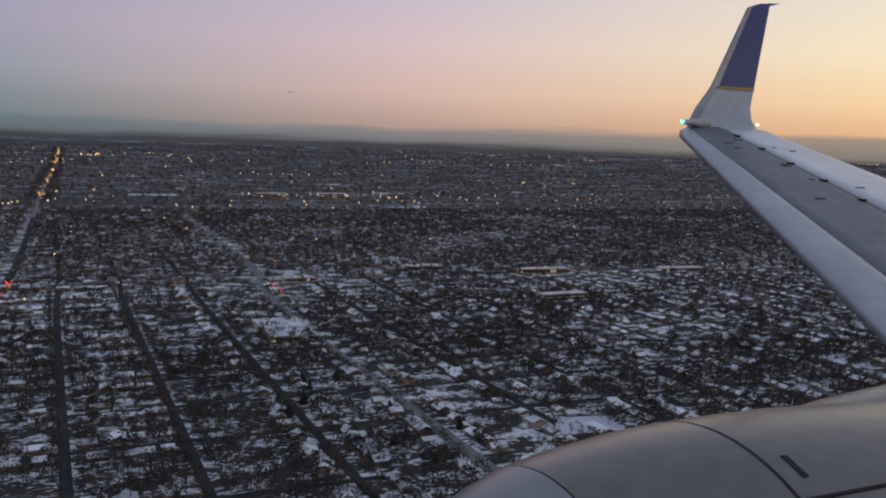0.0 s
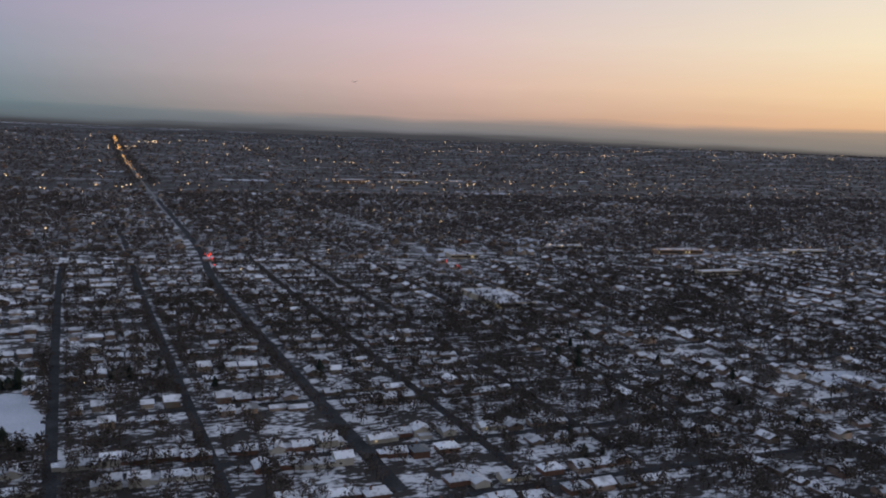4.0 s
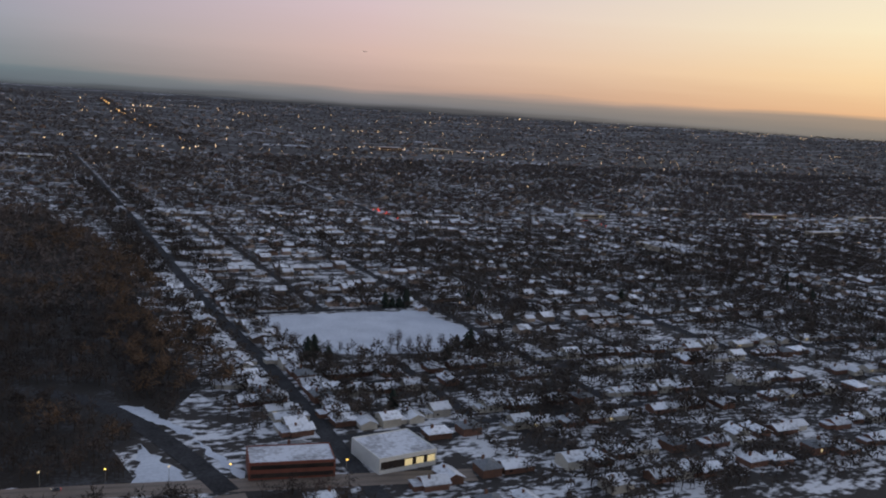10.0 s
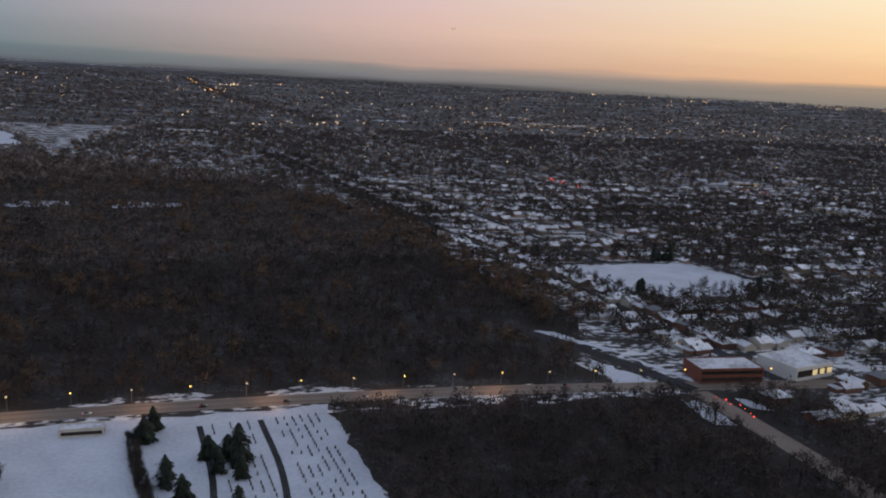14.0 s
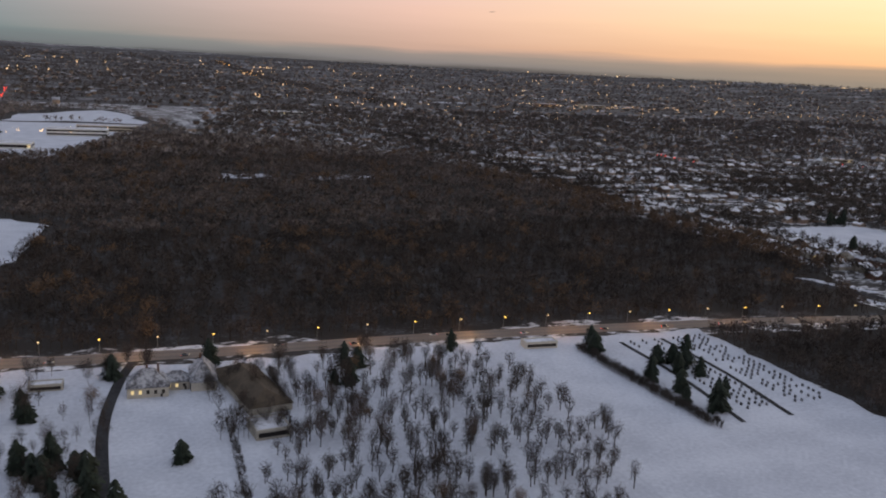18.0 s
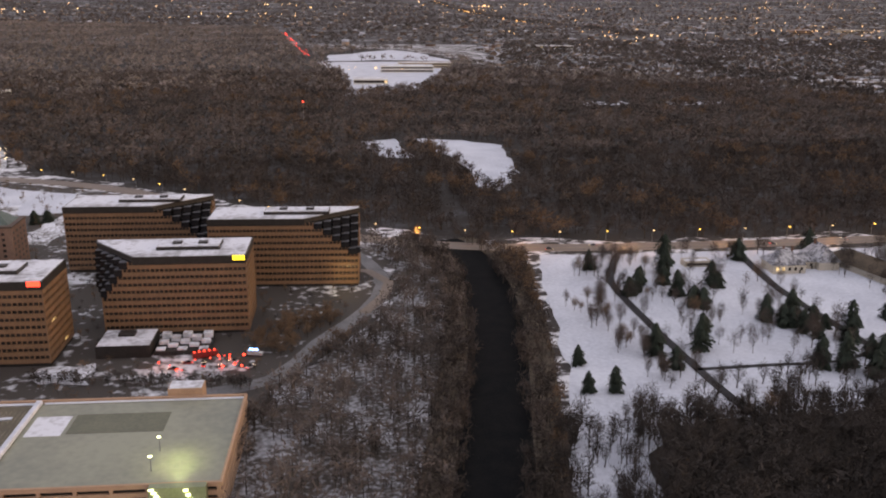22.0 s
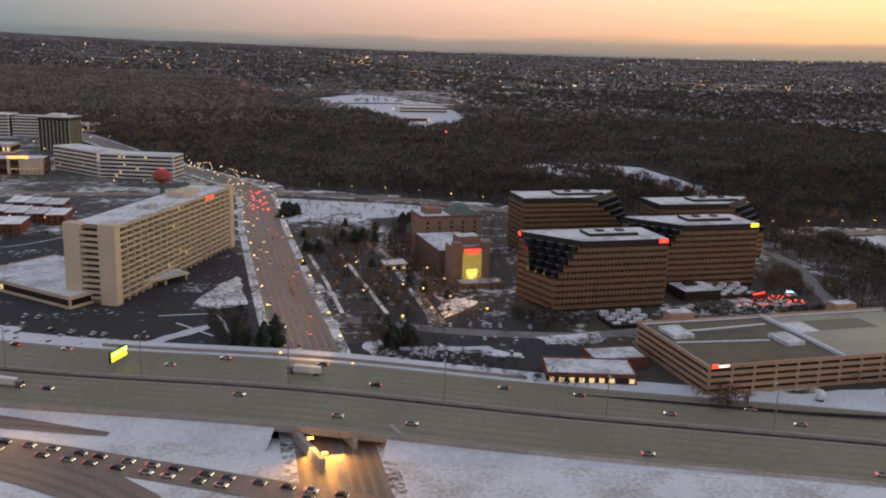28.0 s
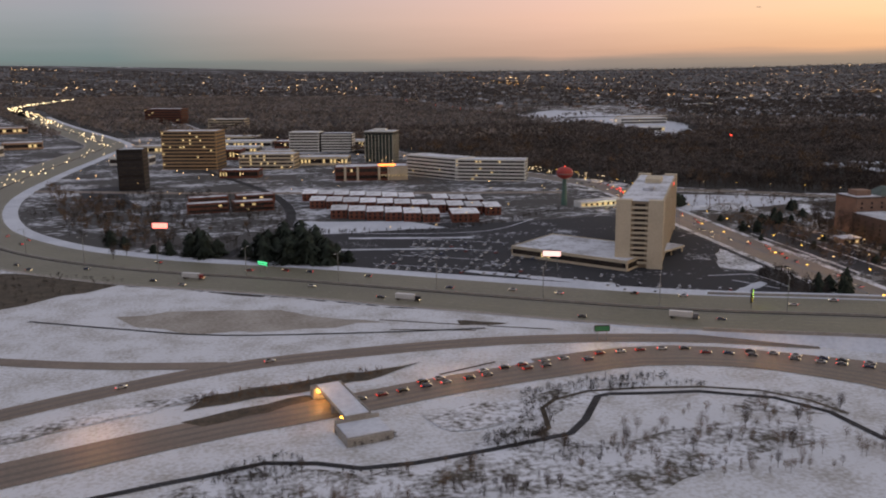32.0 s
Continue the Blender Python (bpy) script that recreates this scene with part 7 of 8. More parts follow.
for off in (-19.4, 19.4):
    part("fascia", wall_along(bmesh.new(), NEARB, off, -0.75, 0.85, 0.35, bump_rise), CONCRETE, hwy, "stained concrete bridge fascia")
fb = empty("ramp_bridge", -1158.3, 166.5, 0, 100)
tagged(fb, "snow-covered bridge across the ramp with an orange lamp", "bridge")
part("deck", box(-9.2, -2.6, 2.5, 10, 2.6, 3.0), CONCRETE, fb)
part("deck_snow", box(-9.0, -2.45, 3.0, 9.8, 2.45, 3.2, bevel=0.08), SNOW, fb)
for k in (-1, 1):
    part("parapet", box(-9.2, k * 2.65 - 0.1, 2.7, 10, k * 2.65 + 0.1, 3.35), CONCRETE, fb)
part("abutment", box(9.4, -3.4, -0.1, 12.0, 3.4, 2.5, bevel=0.15), CONCRETE, fb)
part("abutment", box(-16.5, -4.6, -0.1, -8.6, 4.6, 1.7, bevel=0.2), CONCRETE, fb, "broad stained concrete abutment")
part("abutment_snow", box(-16.2, -4.3, 1.7, -9.3, 4.3, 1.95, bevel=0.1), SNOW, fb)
part("wing_wall", box(-9.3, -4.4, -0.1, -8.4, 4.4, 2.5), CONCRETE, fb)
part("pier", box(0.2, -2.2, 0, 0.9, 2.2, 2.5), CONCRETE, fb)
for x in (-7.6, 8.4):
    part("wall_lamp", box(x, 2.2, 1.9, x + 0.8, 2.7, 2.3), ORANGE, fb)
strip("ramp_branch", [(-1110, 184), (-1085, 186), (-1064, 180), (-1034, 159), (-1014, 144), (-992, 128), (-960, 108), (-900, 68), (-840, 30), (-790, -8)], 7, 0.145, SALTED, "slip road with a queue of cars", "road")
sheet("brush_bank", [(-1185, 184), (-1150, 190), (-1136, 192), (-1150, 184), (-1190, 176)], 0.15, BROWN_GRASS, "dark brush bank between ramps", "ground", jitter=0.8, step=4, seed=91)
sheet("thawed_verge", [(-1142, 153.8), (-1142.5, 160.6), (-1136, 161.8), (-1127, 161.4), (-1126.5, 154), (-1133.6, 151.3), (-1139, 150.9)], 0.15, SNOW_PATCH, "thin snow over brown grass beside the ramp", "ground", jitter=0.9, step=3, seed=93)
sheet("thawed_loop", LOOP, 0.036, SNOW_PATCH, "thin snow and brush litter inside the ramp loop", "ground", jitter=1.2, step=4, seed=94)
sheet("thawed_bank", [(-1226, 167), (-1213, 172.4), (-1196, 177.6), (-1181, 183.6), (-1181, 188.5), (-1200, 182.4), (-1215, 177), (-1228, 172)], 0.15, SNOW_PATCH, "thin snow over brown grass between the ramps", "ground", jitter=0.9, step=3, seed=95)
sheet("brush_bank_low", [(-1190, 170), (-1165, 178), (-1160, 176), (-1186, 166)], 0.17, BROWN_GRASS, "dark brush bank beside the ramp", "ground", jitter=0.8, step=4, seed=92)
sheet("gravel_apron", [(-1136, 158), (-1112, 168), (-1098, 166), (-1108, 158), (-1125, 152)], 0.05, SNOW_PATCH, "thin snow over gravel inside the loop", "ground", jitter=1.2, seed=93)
sheet("restaurant_lot", [(-964, 222), (-945, 214), (-936, 318), (-954, 326)], 0.06, LOT, "dark restaurant parking lot with tree islands", "parking lot", jitter=0.4, seed=94)
strip("lot_drive", [(-951, 222), (-944, 270), (-938, 322)], 4, 0.12, SALTED, "lamp-lit drive between parking rows", "drive")
sheet("office_lot", [(-984, 188), (-945, 172), (-935, 190), (-925, 206), (-955, 214), (-982, 214)], 0.07, LOT, "office parking lot with ploughed snow", "parking lot", jitter=0.5, seed=95)
sheet("north_snow", [(-955, 440), (-905, 412), (-880, 395), (-905, 378), (-960, 375)], 0.05, SNOW, "snowy green at the road junction", "snow", jitter=1.5, seed=96)
for i, pts in enumerate(([(-1060, 246), (-1100, 280), (-1098, 283), (-1058, 250)], [(-980, 190), (-940, 176), (-941, 179), (-980, 193)], [(-1140, 330), (-1090, 318), (-1090, 320), (-1140, 333)], [(-1130, 352), (-1080, 338), (-1080, 341), (-1130, 355)],
                         [(-970, 205), (-945, 198), (-946, 201), (-970, 208)], [(-1035, 222), (-1012, 236), (-1013, 240), (-1036, 226)])):
    sheet("snow_ridge", pts, 0.2, SNOW, "ploughed snow ridge across the parking lot", "snow", jitter=0.6, step=3, seed=100 + i)
loop = strip("campus_loop", [(-800, 242), (-792, 256), (-789, 268), (-794, 280), (-806, 286)], 3.5, 0.12, SALTED, "curving campus drive at the wood's edge", "drive")


# ---- vehicles ----
GLASS = mat("car_glass", (0.015, 0.016, 0.02), (0.02, 0.02, 0.025), 1, 0.1, spec=0.5)
TYRE = mat("tyre_rubber", (0.02, 0.02, 0.02), (0.03, 0.03, 0.03), 2, 0.9)
TAIL = mat("tail_light", (0.5, 0.03, 0.02), None, 1, 0.5, emit=(1.0, 0.05, 0.03), power=2.0)
HEAD = mat("headlight", (0.9, 0.85, 0.7), None, 1, 0.5, emit=(1.0, 0.82, 0.48), power=2.2)
BLUE = mat("blue_beacon", (0.1, 0.2, 0.8), None, 1, 0.5, emit=(0.1, 0.35, 1.0), power=10)
PAINTS = {n: mat("car_paint_" + n, c, tuple(v * 0.85 for v in c), 0.8, 0.3, 0.2, spec=0.5) for n, c in
          {"white": (0.62, 0.62, 0.62), "black": (0.02, 0.02, 0.022), "grey": (0.16, 0.16, 0.17), "red": (0.28, 0.03, 0.025), "blue": (0.03, 0.05, 0.12), "silver": (0.40, 0.40, 0.41)}.items()}


def car_body():
    bm = bmesh.new()
    prof = [(-1.2, 0.2), (-1.22, 0.42), (-1.05, 0.5), (1.0, 0.47), (1.2, 0.38), (1.22, 0.2)]
    for y in (-0.46, 0.46):
        for x, z in prof:
            bm.verts.new((x, y, z))
    v = list(bm.verts)
    n = len(prof)
    for i in range(n):
        j = (i + 1) % n
        bm.faces.new((v[i], v[j], v[n + j], v[n + i]))
    bm.faces.new(v[:n]); bm.faces.new(v[n:])
    bmesh.ops.recalc_face_normals(bm, faces=bm.faces[:])
    return bm


def car_cabin():
    bm = bmesh.new()
    lo = [(-0.85, 0.44, 0.47), (0.62, 0.44, 0.46), (0.62, -0.44, 0.46), (-0.85, -0.44, 0.47)]
    hi = [(-0.62, 0.36, 0.76), (0.18, 0.36, 0.76), (0.18, -0.36, 0.76), (-0.62, -0.36, 0.76)]
    a, b = [bm.verts.new(q) for q in lo], [bm.verts.new(q) for q in hi]
    for i in range(4):
        j = (i + 1) % 4
        bm.faces.new((a[i], a[j], b[j], b[i]))
    bm.faces.new(b)
    bmesh.ops.recalc_face_normals(bm, faces=bm.faces[:])
    return bm


W_ME = mesh_of(tube(bmesh.new(), (0, -0.09, 0), (0, 0.09, 0), 0.18, 0.18, 8), TYRE, "wheel")


def car(paint, lights, wheels=True):
    g = empty("car", 0, 0)
    tagged(g, f"{paint} car " + ("driving with its lights on" if lights else "parked in the snowy lot"), "car", group="cars in traffic" if lights else "parked cars")
    part("body", car_body(), PAINTS[paint], g)
    part("cabin", car_cabin(), GLASS, g)
    if not lights:
        part("snow_cover", box(-0.7, -0.38, 0.75, 0.25, 0.38, 0.84, bevel=0.03), SNOW, g, "snow lying on the roof")
    if lights:
        for x in (-0.75, 0.75) if wheels else ():
            for y in (-0.43, 0.43):
                placed("wheel", W_ME, g, pose(x, y, 0.18))
        for y in (-0.32, 0.32):
            part("headlight", box(1.19, y - 0.12, 0.28, 1.26, y + 0.12, 0.42), HEAD, g)
            part("tail_light", box(-1.27, y - 0.13, 0.30, -1.2, y + 0.13, 0.44), TAIL, g)
    return g


CARS = {}
vr = random.Random(77)


def put_car(x, y, z, turn, lights=True, paint=None, wheels=True):
    paint = paint or vr.choices(list(PAINTS), (8, 2, 3, 1.0, 1.0, 7) if not lights else (4, 4, 4, 1.5, 1.5, 4))[0]
    m = pose(x, y, z, 0, 0, turn)
    key = (paint, lights, wheels)
    if key in CARS:
        return copy_thing(CARS[key], m)
    CARS[key] = car(paint, lights, wheels)
    CARS[key].matrix_world = m
    return CARS[key]


def along(line, s):
    for a, b in zip(line, line[1:]):
        d = (b - a).length
        if s <= d:
            u = (b - a).normalized()
            return a + u * s, u
        s -= d
    return line[-1], (line[-1] - line[-2]).normalized()


def length(line):
    return sum((b - a).length for a, b in zip(line, line[1:]))


def traffic(line, s0, s1, lanes, gap, z, rise=None, wheels=True):
    s = s0
    while s < s1:
        o = vr.choice(lanes)
        q, u = along(line, s + vr.uniform(-3, 3))
        side = Vector((-u.y, u.x, 0))
        c = q + side * o
        a = math.degrees(math.atan2(u.y, u.x)) + (180 if o > 0 else 0)
        put_car(c.x, c.y, z + (rise(q) if rise else 0), a, wheels=wheels)
        s += gap * vr.uniform(0.5, 1.5)


traffic(HL, 235, 830, [-15, -12, -9, -5.8, 5.8, 9, 12.2, 15], 11.5, 0.18, bump_rise)
AV = smooth_line(CUMBER)
traffic(AV, 118, 330, [-6, -4, -2, 2, 4, 6], 7.5, 0.10, wheels=False)
traffic(AV, 330, 420, [-6, -4, -2, 2, 4, 6], 4.2, 0.10, wheels=False)
traffic(smooth_line(LIT_ROAD), 120, 560, [-2, 2], 26, 0.12, wheels=False)
RB = smooth_line([(-1165, 171), (-1133, 179), (-1105, 183.5), (-1085, 185), (-1064, 180), (-1034, 159), (-1014, 144), (-998, 133)])
s = 6.0
while s < length(RB) - 6:
    for o in (1.2, -1.6):
        if vr.random() < 0.82:
            q, u = along(RB, s + vr.uniform(-0.6, 0.6))
            c = q + Vector((-u.y, u.x, 0)) * o
            put_car(c.x, c.y, 0.16, math.degrees(math.atan2(u.y, u.x)))
    s += 5.2
for s in (20, 48, 76, 110):
    q, u = along(smooth_line(RAMP_A), s + 30)
    put_car(q.x, q.y, 0.13, math.degrees(math.atan2(u.y, u.x)))


def truck(x, y, z, turn, paint, label):
    g = empty("truck", x, y, z, turn)
    tagged(g, label, "truck")
    part("trailer", box(-4.6, -0.65, 0.5, 1.6, 0.65, 2.0, bevel=0.06), PAINTS["white"], g)
    part("cab", box(1.8, -0.6, 0.25, 3.2, 0.6, 1.6, bevel=0.12), PAINTS[paint], g)
    part("windscreen", box(3.18, -0.5, 0.95, 3.24, 0.5, 1.45), GLASS, g)
    for wx in (-4.0, -3.4, 1.9, 2.8):
        for wy in (-0.6, 0.6):
            placed("wheel", W_ME, g, pose(wx, wy, 0.25) @ Matrix.Scale(1.35, 4))
    for wy in (-0.4, 0.4):
        part("headlight", box(3.2, wy - 0.1, 0.4, 3.27, wy + 0.1, 0.55), HEAD, g)


for sx, o, p, l in ((480, 9.0, "grey", "white box truck in motorway traffic"), (640, 5.8, "red", "white trailer truck with red cab"), (560, 12.2, "black", "white trailer truck with black cab"), (420, -9, "grey", "white box lorry on the motorway")):
    q, u = along(HL, sx)
    c = q + Vector((-u.y, u.x, 0)) * o
    truck(c.x, c.y, 0.18 + bump_rise(q), math.degrees(math.atan2(u.y, u.x)) + (180 if o > 0 else 0), p, l)

# parked cars
for r in range(9):
    for c in range(22):
        if vr.random() < 0.62:
            x, y = -1128 + c * 3.3 + r * 3.6, 296 - c * 2.05 + r * 6.0
            if inside(HOTEL_LOT, np.array([x]), np.array([y]))[0] and not (-1082 < x < -1000 and 262 < y < 352 and (y - 265) < 1.7 * (x + 1082)):
                put_car(x, y, 0.05, 58 + vr.choice((0, 180)) + vr.uniform(-3, 3), False)
for r in range(3):
    for c in range(14):
        if vr.random() < 0.5:
            put_car(-1062 + c * 2.6, 243 - c * 1.6 + r * 5.0, 0.05, 58 + vr.uniform(-3, 3), False)
for r in range(4):
    for c in range(16):
        if vr.random() < 0.45:
            put_car(-960 + r * 5.2 + c * 0.6, 228 + c * 5.4, 0.09, 8 + vr.choice((90, 270)), False)
for r in range(3):
    for c in range(12):
        if vr.random() < 0.4:
            put_car(-966 + c * 2.6 + r * 6, 203 - c * 1.0 + r * 9.5, 0.08, 70 + vr.choice((0, 180)), False)
for c in range(16):
    if vr.random() < 0.6:
        put_car(-975 + c * 2.4, 202 - c * 0.9, 0.1, 70, False)
for x, y in ((-846, 215), (-842, 213), (-838, 211), (-835, 214), (-849, 212), (-831, 210)):
    g = put_car(x, y, 0.05, vr.uniform(0, 360), True, "red" if x < -838 else "white")
emer = empty("fire_engine", -842, 218, 0.05, 12)
tagged(emer, "red fire engine with flashing beacons outside the offices", "fire engine")
part("body", box(-3, -0.65, 0.3, 2, 0.65, 1.7, bevel=0.1), PAINTS["red"], emer)
part("cab", box(2.05, -0.62, 0.3, 3.2, 0.62, 1.6, bevel=0.12), PAINTS["red"], emer)
for k in range(5):
    part("beacon", box(-2.6 + k * 1.2, -0.3, 1.7, -2.3 + k * 1.2, 0.3, 1.95), LAMP_RED, emer)
for wx in (-2.2, 1.2):
    for wy in (-0.6, 0.6):
        placed("wheel", W_ME, emer, pose(wx, wy, 0.25) @ Matrix.Scale(1.35, 4))
amb = empty("ambulance", -830, 217, 0.05, -20)
tagged(amb, "white ambulance with blue beacons beside the fire engine", "ambulance")
part("body", box(-1.8, -0.6, 0.3, 1.0, 0.6, 1.6, bevel=0.1), PAINTS["white"], amb)
part("cab", box(1.0, -0.55, 0.3, 2.0, 0.55, 1.1, bevel=0.1), PAINTS["white"], amb)
for k in range(3):
    part("beacon", box(-1.2 + k * 0.8, -0.3, 1.6, -0.9 + k * 0.8, 0.3, 1.85), BLUE, amb)


# ---- lamps and signs ----
def street_lamp(h, lit, label):
    g = empty("street_lamp", 0, 0)
    tagged(g, label, "street lamp", group="street lamps")
    part("pole", tube(bmesh.new(), (0, 0, -0.1), (0, 0, h), 0.09, 0.05, 6), POLE, g)
    part("arm", tube(bmesh.new(), (0, 0, h - 0.05), (0, 1.3, h + 0.15), 0.04, 0.03, 5), POLE, g)
    part("lamp_head", box(-0.26, 1.1, h - 0.02, 0.26, 1.75, h + 0.24, bevel=0.05), lit, g, "glowing lamp head")
    return g


LAMP_SOFT = mat("dim_lamp", (0.8, 0.6, 0.3), None, 1, 0.5, emit=(1.0, 0.70, 0.34), power=1.0)
L1, L2 = street_lamp(4.6, LAMP_WARM, "glowing sodium street lamp"), street_lamp(4.6, LAMP_SOFT, "faintly glowing street lamp on a pole")
L1["label"], L2["label"] = "glowing sodium street lamp beside the road", "faintly glowing street lamp on a pole"
placed_lamps = set()


def lamp(kind, x, y, turn, z=0.0):
    m = pose(x, y, z, 0, 0, turn)
    if kind.name in placed_lamps:
        copy_thing(kind, m)
    else:
        placed_lamps.add(kind.name)
        kind.matrix_world = m


LR = smooth_line(LIT_ROAD)
s, k = 40.0, 0
while s < length(LR) - 15:
    q, u = along(LR, s)
    n = Vector((-u.y, u.x, 0))
    if n.y < 0:
        n = -n
    c = q + n * 6.0
    lamp(L1 if k % 2 == 0 else L2, c.x, c.y, math.degrees(math.atan2(-n.y, -n.x)) - 90)
    s += 17.5
    k += 1
s, k = 110.0, 0
while s < 480:
    q, u = along(AV, s)
    n = Vector((-u.y, u.x, 0)) * (1 if k % 2 else -1)
    c = q + n * 9.2
    lamp(L1 if k % 3 else L2, c.x, c.y, math.degrees(math.atan2(-n.y, -n.x)) - 90)
    s += 10
    k += 1
for i in range(12):
    lamp(L1 if i % 3 == 0 else L2, -962 + (i % 4) * 7.5 + vr.uniform(-3, 3), 226 + (i // 4) * 26 + vr.uniform(-11, 11), vr.uniform(0, 360))
for i in range(14):
    lamp(L2, vr.uniform(-1130, -1000), vr.uniform(330, 480), vr.uniform(0, 360))


def glow(x, y, z, watts, colour):
    d = bpy.data.lights.new("street_glow", "POINT")
    d.energy, d.shadow_soft_size, d.color = watts, 0.3, colour
    o = new("street_glow", d)
    o.location = (x, y, z)


SODIUM = (1.0, 0.50, 0.18)
for s in range(150, 620, 38):
    q, u = along(LR, s)
    glow(q.x, q.y, 5.2, 1000, SODIUM)
for s in range(120, 400, 40):
    q, u = along(AV, s)
    glow(q.x, q.y, 6.0, 560, SODIUM)
for x, y in ((-1205, 166), (-1165, 172), (-1130, 182), (-1090, 189), (-1055, 176)):
    glow(x, y, 6.5, 900, SODIUM)
glow(-1162.5, 172, 2.0, 520, SODIUM)
glow(-993, 397, 3.4, 420, (1.0, 0.90, 0.55))
for x, y in ((-962, 244), (-955, 268), (-952, 300), (-946, 236), (-934, 240)):
    glow(x, y, 4.5, 420, SODIUM)
for x, y in ((-1150, 580), (-1100, 572), (-1060, 545), (-1180, 625), (-1120, 700)):
    glow(x, y, 7, 700, (1.0, 0.62, 0.30))
for x, y in ((-944, 232), (-941, 258), (-939, 284), (-938, 308), (-970, 262), (-967, 292)):
    glow(x, y, 3.6, 330, (1.0, 0.55, 0.25))
glow(-803, 262, 5, 320, (1.0, 0.80, 0.40))
glow(-852, 214, 4, 260, (1.0, 0.25, 0.15))
glow(-843, 156, 9.5, 420, (0.85, 1.0, 0.45))
glow(-843.5, 141, 6, 260, (0.85, 1.0, 0.45))


def mast(x, y, z, turn):
    g = empty("highway_mast", x, y, z, turn)
    tagged(g, "tall twin-armed steel light mast on the median", "light mast", group="motorway masts")
    part("pole", tube(bmesh.new(), (0, 0, -0.2), (0, 0, 9.5), 0.16, 0.08, 8), POLE, g)
    for sgn in (-1, 1):
        part("arm", tube(bmesh.new(), (0, 0, 9.4), (0, sgn * 1.8, 9.7), 0.05, 0.04, 5), POLE, g)
        part("lamp_head", box(-0.2, sgn * 2.0 - 0.35, 9.6, 0.2, sgn * 2.0 + 0.35, 9.8, bevel=0.04), PAINTS["silver"], g)
    return g


m0 = None
for s in range(250, 820, 34):
    q, u = along(HL, s)
    a = math.degrees(math.atan2(u.y, u.x))
    if m0 is None:
        m0 = mast(q.x, q.y, 0.8 + bump_rise(q), a)
    else:
        copy_thing(m0, pose(q.x, q.y, 0.8 + bump_rise(q), 0, 0, a))


def pole_sign(x, y, turn, h, w, tall, face, label, second=None):
    g = empty("roadside_sign", x, y, 0, turn)
    tagged(g, label, "sign")
    for s in (-1, 1):
        part("post", tube(bmesh.new(), (s * w * 0.3, 0, -0.1), (s * w * 0.3, 0, h), 0.12, 0.1, 6), POLE, g)
    part("cabinet", box(-w / 2, -0.3, h, w / 2, 0.3, h + tall, bevel=0.06), DARK_METAL, g)
    part("lit_face", box(-w / 2 + 0.2, -0.36, h + 0.2, w / 2 - 0.2, -0.28, h + tall * (0.5 if second else 1.0) - 0.2), face, g)
    if second:
        part("lit_face", box(-w / 2 + 0.2, -0.36, h + tall * 0.5, w / 2 - 0.2, -0.28, h + tall - 0.2), second, g)


SIGN_DEEP_GREEN = mat("deep_green_sign", (0.05, 0.4, 0.2), None, 1, 0.5, emit=(0.05, 0.9, 0.38), power=0.9)
pole_sign(-1036, 209.5, 55, 3.4, 6.5, 2.6, SIGN_YELLOW, "double-faced lit roadside sign, yellow over green", SIGN_GREEN)
pole_sign(-1071, 274, -25, 5.0, 6.5, 2.2, SIGN_PINK, "pinkish white lit billboard beside the hotel wing")
pole_sign(-1205, 376, -20, 4.5, 7.0, 2.6, mat("pink_sign", (0.7, 0.25, 0.25), None, 1, 0.5, emit=(1.0, 0.25, 0.22), power=2.0), "pink lit billboard by the motorway bend")
pole_sign(-1167, 299, -50, 2.8, 5.0, 1.6, SIGN_DEEP_GREEN, "green lit motorway gantry board", SIGN_DEEP_GREEN)
pole_sign(-1088, 196, -10, 2.6, 4.0, 1.6, mat("green_board", (0.02, 0.16, 0.08), None, 1, 0.6), "green unlit direction board over the ramp")
rm = empty("radio_mast", -798, 596, 0)
tagged(rm, "slim radio mast with a red beacon above the forest", "mast")
part("pole", tube(bmesh.new(), (0, 0, 0), (0, 0, 17), 0.2, 0.1, 6), POLE, rm)
part("beacon", box(-0.5, -0.5, 17, 0.5, 0.5, 18), LAMP_RED, rm)


def spark():
    V = np.array([(1, 0, 0), (-1, 0, 0), (0, 1, 0), (0, -1, 0), (0, 0, 1), (0, 0, -1)], float)
    F = np.array([(0, 2, 4), (2, 1, 4), (1, 3, 4), (3, 0, 4), (2, 0, 5), (1, 2, 5), (3, 1, 5), (0, 3, 5)])
    return [(V, F, np.zeros(8, int))]


def lights(name, x, y, z, m, label, k=0.00042):
    d = np.hypot(np.clip(x + 600, -600, 600) * 0.6, y)
    r = np.maximum(0.16, d * k) * RNG.uniform(0.6, 1.5, len(x))
    P = np.stack([x, y, z + far_rise(x, y) + r, r, r, np.zeros(len(x))], 1)
    scatter(name, spark(), P, [m], label, "lights", RNG)


def line_lights(pts, n, spread):
    L = smooth_line(pts, 20)
    q = [along(L, t)[0] for t in RNG.uniform(0, length(L), n)]
    return np.array([v.x for v in q]) + RNG.normal(0, spread, n), np.array([v.y for v in q]) + RNG.normal(0, spread, n)


